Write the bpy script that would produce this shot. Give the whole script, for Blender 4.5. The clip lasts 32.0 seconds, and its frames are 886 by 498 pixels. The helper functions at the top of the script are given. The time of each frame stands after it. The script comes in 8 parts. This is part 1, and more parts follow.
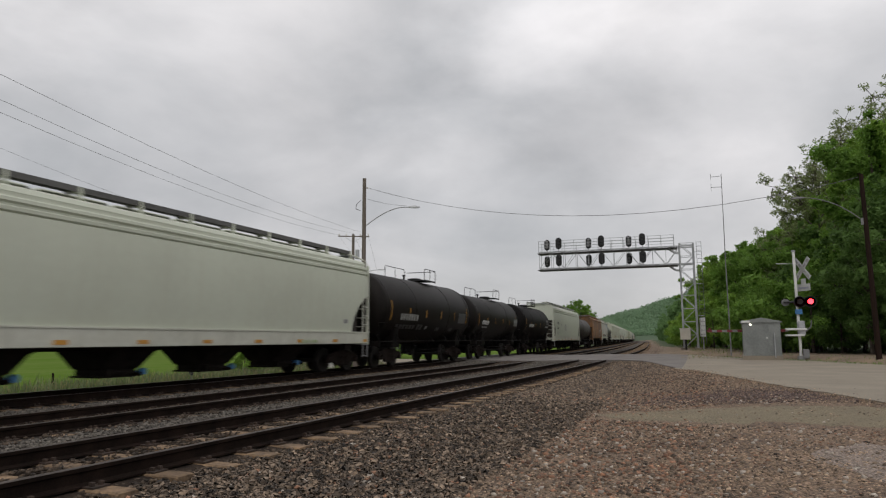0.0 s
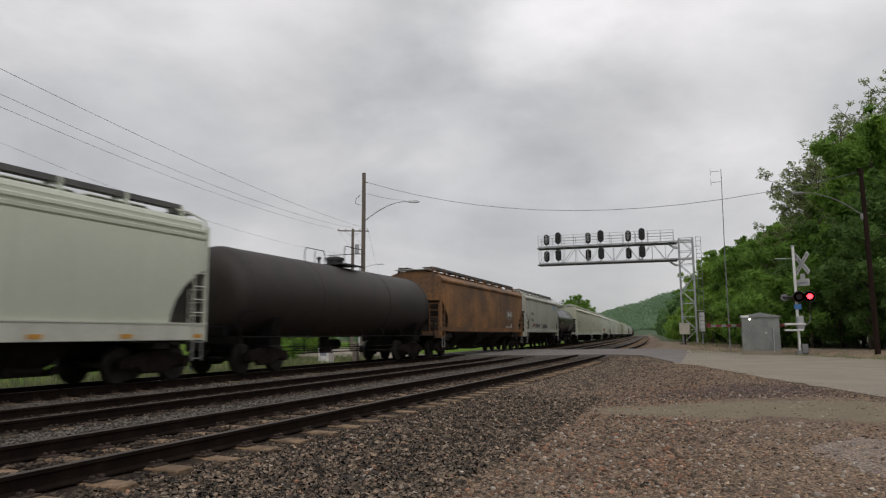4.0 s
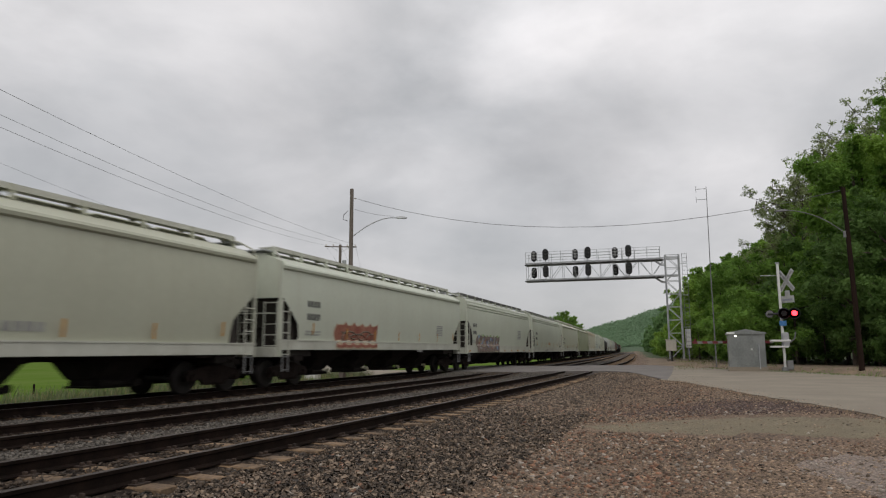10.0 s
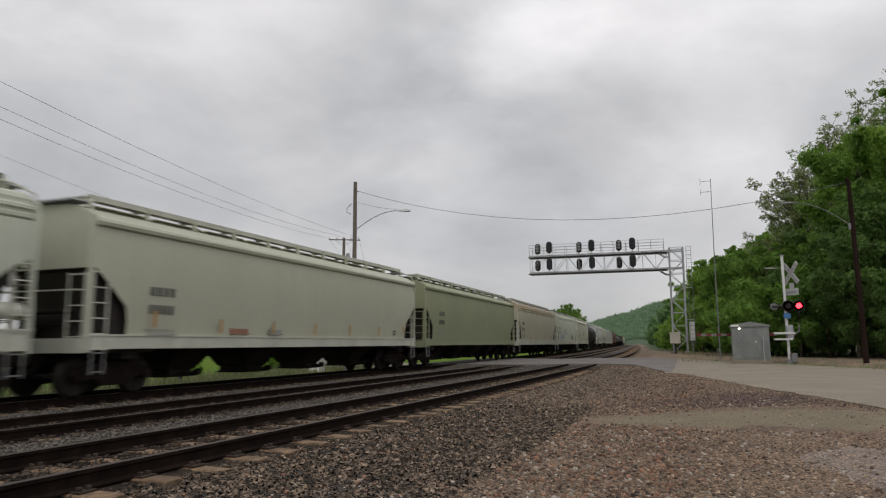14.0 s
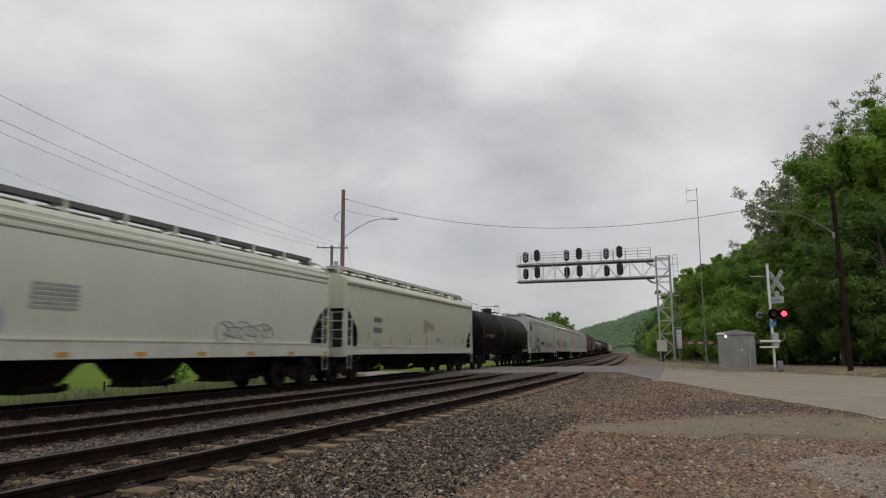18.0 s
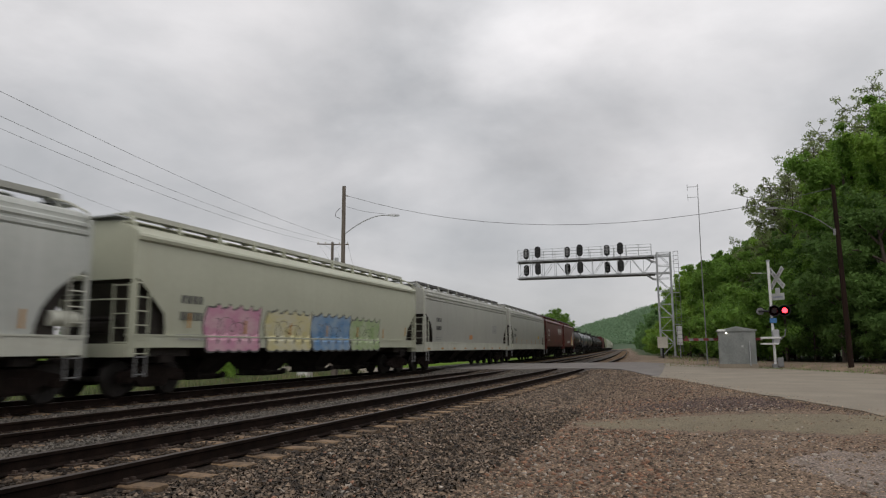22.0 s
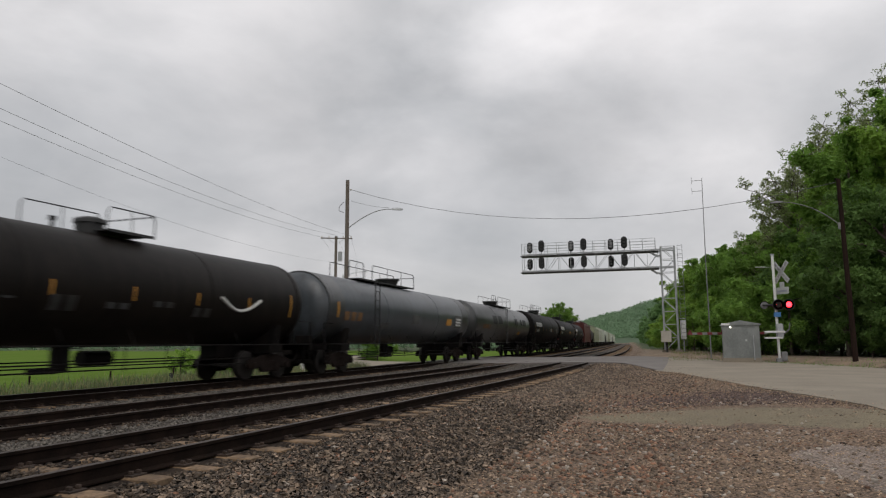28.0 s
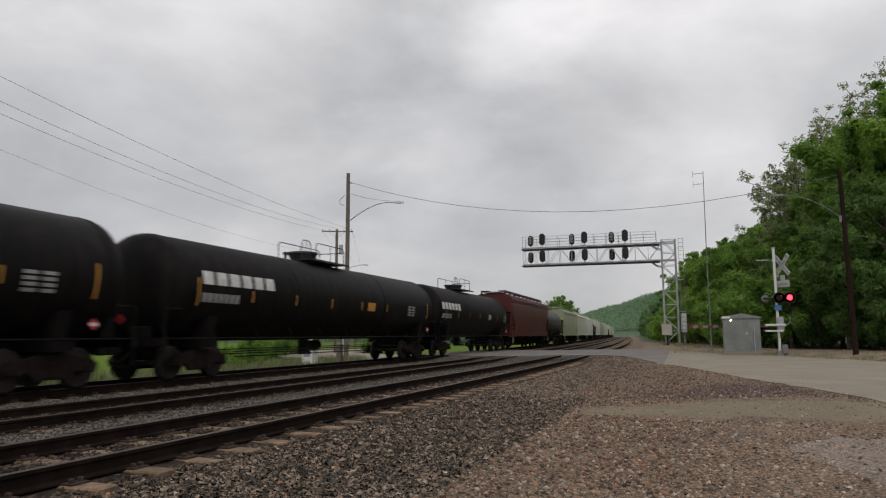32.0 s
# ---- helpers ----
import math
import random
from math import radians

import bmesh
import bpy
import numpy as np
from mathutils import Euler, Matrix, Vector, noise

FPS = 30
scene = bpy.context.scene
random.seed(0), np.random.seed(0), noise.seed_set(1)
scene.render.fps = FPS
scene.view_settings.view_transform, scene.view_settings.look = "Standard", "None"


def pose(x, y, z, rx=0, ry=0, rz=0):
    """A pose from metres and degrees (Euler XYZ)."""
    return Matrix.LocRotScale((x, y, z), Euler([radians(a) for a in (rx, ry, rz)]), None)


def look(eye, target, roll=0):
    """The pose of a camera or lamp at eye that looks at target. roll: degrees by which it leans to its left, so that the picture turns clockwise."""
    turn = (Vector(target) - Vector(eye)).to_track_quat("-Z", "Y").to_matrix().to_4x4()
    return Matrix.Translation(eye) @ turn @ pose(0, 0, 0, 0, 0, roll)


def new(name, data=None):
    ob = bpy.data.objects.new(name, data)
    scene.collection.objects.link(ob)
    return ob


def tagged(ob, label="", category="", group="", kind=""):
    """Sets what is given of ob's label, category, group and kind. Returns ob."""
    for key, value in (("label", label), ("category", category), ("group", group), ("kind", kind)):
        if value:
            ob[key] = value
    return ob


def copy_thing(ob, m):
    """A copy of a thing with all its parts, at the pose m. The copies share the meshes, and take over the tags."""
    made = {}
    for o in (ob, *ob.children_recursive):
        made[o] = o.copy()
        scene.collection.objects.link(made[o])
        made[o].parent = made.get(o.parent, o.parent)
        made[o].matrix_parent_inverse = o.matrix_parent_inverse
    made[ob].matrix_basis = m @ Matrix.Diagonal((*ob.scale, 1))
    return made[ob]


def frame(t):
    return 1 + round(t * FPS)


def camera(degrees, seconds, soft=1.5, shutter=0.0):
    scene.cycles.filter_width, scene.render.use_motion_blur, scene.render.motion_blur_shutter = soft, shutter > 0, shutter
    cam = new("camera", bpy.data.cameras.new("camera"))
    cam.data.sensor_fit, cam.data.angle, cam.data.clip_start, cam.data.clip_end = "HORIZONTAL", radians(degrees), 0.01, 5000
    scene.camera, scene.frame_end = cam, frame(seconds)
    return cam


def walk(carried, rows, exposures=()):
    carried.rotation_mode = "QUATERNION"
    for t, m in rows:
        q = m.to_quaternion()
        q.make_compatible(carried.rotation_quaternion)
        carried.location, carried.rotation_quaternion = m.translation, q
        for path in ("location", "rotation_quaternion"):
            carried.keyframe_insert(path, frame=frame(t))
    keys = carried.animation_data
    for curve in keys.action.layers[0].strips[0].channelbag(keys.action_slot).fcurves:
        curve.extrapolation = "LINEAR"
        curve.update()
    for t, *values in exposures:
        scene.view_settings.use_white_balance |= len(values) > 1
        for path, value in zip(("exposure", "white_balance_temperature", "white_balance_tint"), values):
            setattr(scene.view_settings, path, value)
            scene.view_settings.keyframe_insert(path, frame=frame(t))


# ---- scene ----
cam = camera(66.41, 32.0, soft=1.2, shutter=0.35)
EYE_Z = 1.134
# the camera stands on one spot and turns a little
walk(cam, [(t, pose(0, 0, EYE_Z, a, b, c)) for t, a, b, c in (
    (0, 97.677, 0.374, -67.448), (0.5, 97.678, 0.374, -67.383), (1, 97.694, 0.370, -67.338), (1.5, 97.671, 0.349, -67.416),
    (2, 97.541, 0.288, -67.511), (2.5, 97.428, 0.233, -67.612), (3, 97.381, 0.274, -67.633), (3.5, 97.327, 0.281, -67.563),
    (5.5, 96.601, 0.406, -67.409), (6, 96.400, 0.342, -67.407), (6.5, 96.515, 0.391, -67.442), (7, 97.457, 0.395, -67.500),
    (7.5, 97.899, 0.348, -67.525), (8, 98.206, 0.308, -68.056), (8.5, 98.494, 0.447, -68.275), (9, 98.631, 0.386, -68.406),
    (9.5, 98.724, 0.390, -68.494), (10, 98.583, 0.304, -68.552), (10.5, 98.503, 0.332, -68.340), (11, 98.260, 0.315, -68.344),
    (11.5, 98.011, 0.254, -68.318), (12, 97.984, 0.340, -68.308), (12.5, 97.957, 0.366, -68.241), (13, 97.948, 0.410, -68.222),
    (13.5, 97.983, 0.407, -68.243), (14, 97.987, 0.345, -68.237), (14.5, 98.064, 0.361, -68.248), (16.5, 98.338, 0.339, -68.413),
    (17, 98.492, 0.384, -68.748), (17.5, 98.622, 0.407, -69.002), (18, 98.662, 0.417, -69.244), (18.5, 98.587, 0.368, -69.394),
    (19, 98.594, 0.427, -69.467), (19.5, 98.443, 0.301, -69.542), (20, 98.332, 0.270, -69.651), (20.5, 98.383, 0.361, -69.700),
    (21, 98.369, 0.364, -69.424), (21.5, 98.345, 0.327, -69.370), (22, 98.372, 0.384, -69.193), (22.5, 98.300, 0.381, -69.164),
    (23, 98.294, 0.363, -69.212), (23.5, 98.225, 0.299, -69.277), (24, 98.182, 0.274, -69.279), (24.5, 98.162, 0.407, -69.180),
    (25, 98.002, 0.323, -69.127), (25.5, 97.948, 0.248, -69.087), (27.5, 97.934, 0.345, -68.894), (28, 97.863, 0.346, -68.892),
    (28.5, 97.791, 0.323, -68.893), (29, 97.789, 0.265, -68.892), (29.5, 97.823, 0.254, -68.902), (30, 97.788, 0.267, -68.964),
    (30.5, 97.794, 0.368, -68.968), (31, 97.721, 0.372, -69.016), (31.5, 97.429, 0.278, -68.965), (32, 97.283, 0.338, -68.826),
)], exposures=[(0.0, 0.0), (32.0, 0.0)])

# ---- light: an overcast sky, a weak wide sun behind the clouds ----
SUN_EL, SUN_ROT = 48.0, 245.0
world = bpy.data.worlds.new("overcast_sky")
scene.world = world
world.use_nodes = True
wt = world.node_tree
wt.nodes.clear()


def wnode(kind, **inputs):
    nd = wt.nodes.new(kind)
    for k, v in inputs.items():
        nd.inputs[k.replace("_", " ")].default_value = v
    return nd


w_out, w_bg = wnode("ShaderNodeOutputWorld"), wnode("ShaderNodeBackground", Strength=0.1)
sky = wnode("ShaderNodeTexSky")
sky.sky_type, sky.sun_disc = "NISHITA", False
sky.sun_elevation, sky.sun_rotation = radians(SUN_EL), radians(SUN_ROT)
w_co = wnode("ShaderNodeTexCoord")
w_sep = wnode("ShaderNodeSeparateXYZ")
wt.links.new(w_co.outputs["Generated"], w_sep.inputs[0])
# cloud sheet: soft masses, flattened towards the horizon
w_abs = wnode("ShaderNodeMath")
w_abs.operation = "ABSOLUTE"
wt.links.new(w_sep.outputs[2], w_abs.inputs[0])
w_com = wnode("ShaderNodeVectorMath")
w_com.operation = "MULTIPLY"
w_com.inputs[1].default_value = (1.5, 1.5, 3.0)
wt.links.new(w_co.outputs["Generated"], w_com.inputs[0])
w_n1 = wnode("ShaderNodeTexNoise", Scale=1.9, Detail=6.0, Roughness=0.5, Distortion=0.25)
w_n2 = wnode("ShaderNodeTexNoise", Scale=0.8, Detail=2.0, Roughness=0.5)
w_mv = wnode("ShaderNodeVectorMath")
w_mv.operation = "ADD"
w_mv.inputs[1].default_value = (3.1, 7.7, 0.4)
wt.links.new(w_com.outputs[0], w_mv.inputs[0])
wt.links.new(w_mv.outputs[0], w_n1.inputs["Vector"])
wt.links.new(w_mv.outputs[0], w_n2.inputs["Vector"])
w_mix = wnode("ShaderNodeMath")
w_mix.operation = "MULTIPLY_ADD"
w_mix.inputs[1].default_value = 0.6
wt.links.new(w_n1.outputs["Fac"], w_mix.inputs[0])
w_half = wnode("ShaderNodeMath")
w_half.operation = "MULTIPLY"
w_half.inputs[1].default_value = 0.4
wt.links.new(w_n2.outputs["Fac"], w_half.inputs[0])
wt.links.new(w_half.outputs[0], w_mix.inputs[2])
w_ramp = wnode("ShaderNodeValToRGB")
w_el = w_ramp.color_ramp.elements
w_el[0].position, w_el[0].color = 0.35, (5.1, 5.15, 5.3, 1)
w_el[1].position, w_el[1].color = 0.64, (8.75, 8.5, 8.55, 1)
wt.links.new(w_mix.outputs[0], w_ramp.inputs[0])
w_mc = wnode("ShaderNodeMix")
w_mc.data_type = "RGBA"
w_mc.inputs[0].default_value = 0.94
wt.links.new(sky.outputs[0], w_mc.inputs[6])
# the cloud sheet is thinner overhead than towards the horizon
w_h = wnode("ShaderNodeMapRange", From_Min=0.0, From_Max=0.55, To_Min=0.80, To_Max=1.10)
wt.links.new(w_abs.outputs[0], w_h.inputs[0])
w_sc = wnode("ShaderNodeVectorMath")
w_sc.operation = "SCALE"
wt.links.new(w_ramp.outputs[0], w_sc.inputs[0])
# and brighter on the side of the hidden sun's glow
w_side = wnode("ShaderNodeMath")
w_side.operation = "MULTIPLY_ADD"
w_side.inputs[1].default_value, w_side.inputs[2].default_value = -0.14, 1.03
wt.links.new(w_sep.outputs[1], w_side.inputs[0])
w_mul = wnode("ShaderNodeMath")
w_mul.operation = "MULTIPLY"
wt.links.new(w_h.outputs[0], w_mul.inputs[0])
wt.links.new(w_side.outputs[0], w_mul.inputs[1])
# broken cloud: thin bright places and thick grey ones, each by its heading, elevation, width in degrees and strength
w_nd = wnode("ShaderNodeTexNoise", Scale=4.5, Detail=7.0, Roughness=0.55)
wt.links.new(w_com.outputs[0], w_nd.inputs["Vector"])
w_cen = wnode("ShaderNodeVectorMath")
w_cen.operation = "MULTIPLY_ADD"
w_cen.inputs[1].default_value, w_cen.inputs[2].default_value = (0.34, 0.34, 0.26), (-0.17, -0.17, -0.13)
wt.links.new(w_nd.outputs["Color"], w_cen.inputs[0])
w_bend = wnode("ShaderNodeVectorMath")
w_bend.operation = "ADD"
wt.links.new(w_co.outputs["Generated"], w_bend.inputs[0])
wt.links.new(w_cen.outputs[0], w_bend.inputs[1])
w_dir = wnode("ShaderNodeVectorMath")
w_dir.operation = "NORMALIZE"
wt.links.new(w_bend.outputs[0], w_dir.inputs[0])
w_sum = None
for head, elev, wide, power in ((17.5, 26.0, 5.0, 0.09), (12.0, 24.0, 3.5, 0.05), (-2.5, 20.0, 4.5, 0.08), (-12.0, 27.5, 5.0, 0.06), (4.0, 12.0, 5.0, 0.05), (23.0, 9.0, 6.0, 0.05), (51.0, 20.0, 9.0, 0.12),
                                (33.0, 22.5, 5.0, -0.05), (8.0, 17.5, 4.0, -0.11), (1.0, 15.5, 4.0, -0.09), (13.0, 16.0, 3.5, -0.06), (-9.0, 19.0, 5.0, -0.06), (25.0, 21.0, 3.5, -0.04), (20.0, 14.0, 5.0, 0.05)):
    a, e = radians(head), radians(elev)
    w_dot = wnode("ShaderNodeVectorMath")
    w_dot.operation = "DOT_PRODUCT"
    w_dot.inputs[1].default_value = (math.cos(a) * math.cos(e), math.sin(a) * math.cos(e), math.sin(e))
    wt.links.new(w_dir.outputs[0], w_dot.inputs[0])
    w_pow = wnode("ShaderNodeMath")
    w_pow.operation, w_pow.use_clamp = "POWER", True
    w_pow.inputs[1].default_value = 1 / radians(wide) ** 2
    wt.links.new(w_dot.outputs["Value"], w_pow.inputs[0])
    w_add = wnode("ShaderNodeMath")
    w_add.operation = "MULTIPLY_ADD"
    w_add.inputs[1].default_value, w_add.inputs[2].default_value = power, 1.0
    wt.links.new(w_pow.outputs[0], w_add.inputs[0])
    if w_sum:
        wt.links.new(w_sum.outputs[0], w_add.inputs[2])
    w_sum = w_add
w_all = wnode("ShaderNodeMath")
w_all.operation = "MULTIPLY"
# ragged texture of the cloud's underside
w_rag = wnode("ShaderNodeMapRange", From_Min=0.3, From_Max=0.7, To_Min=0.94, To_Max=1.06)
wt.links.new(w_nd.outputs["Fac"], w_rag.inputs[0])
w_tex = wnode("ShaderNodeMath")
w_tex.operation = "MULTIPLY"
wt.links.new(w_rag.outputs[0], w_tex.inputs[0])
wt.links.new(w_mul.outputs[0], w_tex.inputs[1])
wt.links.new(w_tex.outputs[0], w_all.inputs[0])
wt.links.new(w_sum.outputs[0], w_all.inputs[1])
wt.links.new(w_all.outputs[0], w_sc.inputs["Scale"])
wt.links.new(w_sc.outputs[0], w_mc.inputs[7])
wt.links.new(w_mc.outputs[2], w_bg.inputs["Color"])
wt.links.new(w_bg.outputs[0], w_out.inputs[0])

sun_data = bpy.data.lights.new("sun", "SUN")
sun_data.energy, sun_data.angle, sun_data.color = 0.75, radians(40), (1.0, 0.96, 0.9)
sun = new("sun", sun_data)
_a = radians(SUN_ROT)
sun.matrix_world = look((0, 0, 60), (-60 * math.sin(_a), -60 * math.cos(_a), 60 - 60 * math.tan(radians(SUN_EL))))


# ---- materials ----
def mat(name, col, rough=0.7, metal=0.0, col2=None, scale=3.0, fine=40.0, amount=0.5, bump=0.0, bump_scale=60.0, vary=0.0, spec=0.5,
        stretch=None, streak=None, streak_amt=0.0, runs=None):
    """A painted, stony or earthy surface: two colours mixed by coarse and fine noise, with relief."""
    m = bpy.data.materials.new(name)
    m.use_nodes = True
    nt = m.node_tree
    b = nt.nodes["Principled BSDF"]
    b.inputs["Roughness"].default_value = rough
    b.inputs["Metallic"].default_value = metal
    b.inputs["Specular IOR Level"].default_value = spec
    co = nt.nodes.new("ShaderNodeTexCoord")
    vec = co.outputs["Object"]
    if stretch:
        mp = nt.nodes.new("ShaderNodeMapping")
        mp.inputs["Scale"].default_value = stretch
        nt.links.new(vec, mp.inputs[0])
        vec = mp.outputs[0]
    info = nt.nodes.new("ShaderNodeObjectInfo")
    off = nt.nodes.new("ShaderNodeVectorMath")
    off.operation = "MULTIPLY_ADD"
    off.inputs[1].default_value = (1, 1, 1)
    rv = nt.nodes.new("ShaderNodeMath")
    rv.operation = "MULTIPLY"
    rv.inputs[1].default_value = 37.0
    nt.links.new(info.outputs["Random"], rv.inputs[0])
    nt.links.new(vec, off.inputs[0])
    nt.links.new(rv.outputs[0], off.inputs[2])
    vec = off.outputs[0]
    n1 = nt.nodes.new("ShaderNodeTexNoise")
    n1.inputs["Scale"].default_value, n1.inputs["Detail"].default_value = scale, 4
    n2 = nt.nodes.new("ShaderNodeTexNoise")
    n2.inputs["Scale"].default_value, n2.inputs["Detail"].default_value = fine, 3
    nt.links.new(vec, n1.inputs["Vector"])
    nt.links.new(vec, n2.inputs["Vector"])
    ad = nt.nodes.new("ShaderNodeMath")
    ad.operation = "MULTIPLY_ADD"
    ad.inputs[1].default_value = 0.35
    nt.links.new(n2.outputs["Fac"], ad.inputs[0])
    sc = nt.nodes.new("ShaderNodeMath")
    sc.operation = "MULTIPLY"
    sc.inputs[1].default_value = 0.65
    nt.links.new(n1.outputs["Fac"], sc.inputs[0])
    nt.links.new(sc.outputs[0], ad.inputs[2])
    ramp = nt.nodes.new("ShaderNodeMapRange")
    ramp.inputs["From Min"].default_value, ramp.inputs["From Max"].default_value = 0.36, 0.64
    ramp.inputs["To Max"].default_value = amount * 2
    nt.links.new(ad.outputs[0], ramp.inputs[0])
    mx = nt.nodes.new("ShaderNodeMix")
    mx.data_type = "RGBA"
    c2 = col2 or tuple(c * 0.7 for c in col)
    mx.inputs[6].default_value, mx.inputs[7].default_value = (*col, 1), (*c2, 1)
    nt.links.new(ramp.outputs[0], mx.inputs[0])
    out = mx.outputs[2]
    if streak:
        mp2 = nt.nodes.new("ShaderNodeMapping")
        mp2.inputs["Scale"].default_value = (1.3, 1.3, 0.09)
        nt.links.new(off.outputs[0], mp2.inputs[0])
        n3 = nt.nodes.new("ShaderNodeTexNoise")
        n3.inputs["Scale"].default_value, n3.inputs["Detail"].default_value = 2.6, 6
        nt.links.new(mp2.outputs[0], n3.inputs["Vector"])
        r3 = nt.nodes.new("ShaderNodeMapRange")
        r3.inputs["From Min"].default_value, r3.inputs["From Max"].default_value = 0.5, 0.75
        r3.inputs["To Max"].default_value = streak_amt
        nt.links.new(n3.outputs["Fac"], r3.inputs[0])
        m3 = nt.nodes.new("ShaderNodeMix")
        m3.data_type = "RGBA"
        m3.inputs[7].default_value = (*streak, 1)
        nt.links.new(out, m3.inputs[6])
        nt.links.new(r3.outputs[0], m3.inputs[0])
        out = m3.outputs[2]
    if runs:
        # rust that runs down from the roof seam, farther where it runs more
        sp = nt.nodes.new("ShaderNodeSeparateXYZ")
        nt.links.new(co.outputs["Object"], sp.inputs[0])
        mp4 = nt.nodes.new("ShaderNodeMapping")
        mp4.inputs["Scale"].default_value = (1.0, 0.4, 0.30)
        nt.links.new(off.outputs[0], mp4.inputs[0])
        n4 = nt.nodes.new("ShaderNodeTexNoise")
        n4.inputs["Scale"].default_value, n4.inputs["Detail"].default_value = 1.7, 7
        nt.links.new(mp4.outputs[0], n4.inputs["Vector"])
        hz = nt.nodes.new("ShaderNodeMapRange")
        hz.inputs["From Min"].default_value, hz.inputs["From Max"].default_value = 2.9, 4.15
        hz.inputs["To Min"].default_value, hz.inputs["To Max"].default_value = -0.26, 0.19
        nt.links.new(sp.outputs[2], hz.inputs[0])
        s4 = nt.nodes.new("ShaderNodeMath")
        s4.operation = "ADD"
        nt.links.new(n4.outputs["Fac"], s4.inputs[0])
        nt.links.new(hz.outputs[0], s4.inputs[1])
        r4 = nt.nodes.new("ShaderNodeMapRange")
        r4.inputs["From Min"].default_value, r4.inputs["From Max"].default_value = 0.5, 0.72
        r4.inputs["To Max"].default_value = 0.7
        nt.links.new(s4.outputs[0], r4.inputs[0])
        m4 = nt.nodes.new("ShaderNodeMix")
        m4.data_type = "RGBA"
        m4.inputs[7].default_value = (*runs, 1)
        nt.links.new(out, m4.inputs[6])
        nt.links.new(r4.outputs[0], m4.inputs[0])
        out = m4.outputs[2]
    if vary:
        hv = nt.nodes.new("ShaderNodeHueSaturation")
        vr = nt.nodes.new("ShaderNodeMapRange")
        vr.inputs["To Min"].default_value, vr.inputs["To Max"].default_value = 1 - vary, 1 + vary
        geo = nt.nodes.new("ShaderNodeNewGeometry")
        sm = nt.nodes.new("ShaderNodeMath")
        sm.operation = "ADD"
        nt.links.new(geo.outputs["Random Per Island"], sm.inputs[0])
        nt.links.new(info.outputs["Random"], sm.inputs[1])
        fr = nt.nodes.new("ShaderNodeMath")
        fr.operation = "FRACT"
        nt.links.new(sm.outputs[0], fr.inputs[0])
        nt.links.new(fr.outputs[0], vr.inputs[0])
        nt.links.new(vr.outputs[0], hv.inputs["Value"])
        nt.links.new(out, hv.inputs["Color"])
        out = hv.outputs[0]
    nt.links.new(out, b.inputs["Base Color"])
    if bump:
        bp = nt.nodes.new("ShaderNodeBump")
        bp.inputs["Strength"].default_value, bp.inputs["Distance"].default_value = 0.6, bump
        nb = nt.nodes.new("ShaderNodeTexNoise")
        nb.inputs["Scale"].default_value, nb.inputs["Detail"].default_value = bump_scale, 5
        nt.links.new(vec, nb.inputs["Vector"])
        nt.links.new(nb.outputs["Fac"], bp.inputs["Height"])
        nt.links.new(bp.outputs[0], b.inputs["Normal"])
    return m


def gravelled(m, scale, low, high, relief):
    """Adds small stones too fine to lie apart: cells of uneven brightness with dark joints and relief."""
    nt = m.node_tree
    b = nt.nodes["Principled BSDF"]
    co = nt.nodes.new("ShaderNodeTexCoord")
    cells = nt.nodes.new("ShaderNodeTexVoronoi")
    cells.inputs["Scale"].default_value = scale
    nt.links.new(co.outputs["Object"], cells.inputs["Vector"])
    sep = nt.nodes.new("ShaderNodeSeparateColor")
    nt.links.new(cells.outputs["Color"], sep.inputs[0])
    tone = nt.nodes.new("ShaderNodeMapRange")
    tone.inputs["To Min"].default_value, tone.inputs["To Max"].default_value = low, high
    nt.links.new(sep.outputs[0], tone.inputs[0])
    joint = nt.nodes.new("ShaderNodeMapRange")
    joint.inputs["From Min"].default_value, joint.inputs["From Max"].default_value = 0.3, 0.75
    joint.inputs["To Min"].default_value, joint.inputs["To Max"].default_value = 1.0, 0.45
    nt.links.new(cells.outputs["Distance"], joint.inputs[0])
    both = nt.nodes.new("ShaderNodeMath")
    both.operation = "MULTIPLY"
    nt.links.new(tone.outputs[0], both.inputs[0])
    nt.links.new(joint.outputs[0], both.inputs[1])
    mul = nt.nodes.new("ShaderNodeVectorMath")
    mul.operation = "SCALE"
    nt.links.new(b.inputs["Base Color"].links[0].from_socket, mul.inputs[0])
    nt.links.new(both.outputs[0], mul.inputs["Scale"])
    nt.links.new(mul.outputs[0], b.inputs["Base Color"])
    bump = nt.nodes.new("ShaderNodeBump")
    bump.inputs["Strength"].default_value, bump.inputs["Distance"].default_value = 0.8, relief
    bump.invert = True
    nt.links.new(cells.outputs["Distance"], bump.inputs["Height"])
    nt.links.new(b.inputs["Normal"].links[0].from_socket, bump.inputs["Normal"])
    nt.links.new(bump.outputs[0], b.inputs["Normal"])
    return m


def glow(name, col, power):
    m = bpy.data.materials.new(name)
    m.use_nodes = True
    b = m.node_tree.nodes["Principled BSDF"]
    b.inputs["Base Color"].default_value = (*col, 1)
    b.inputs["Emission Color"].default_value = (*col, 1)
    b.inputs["Emission Strength"].default_value = power
    return m


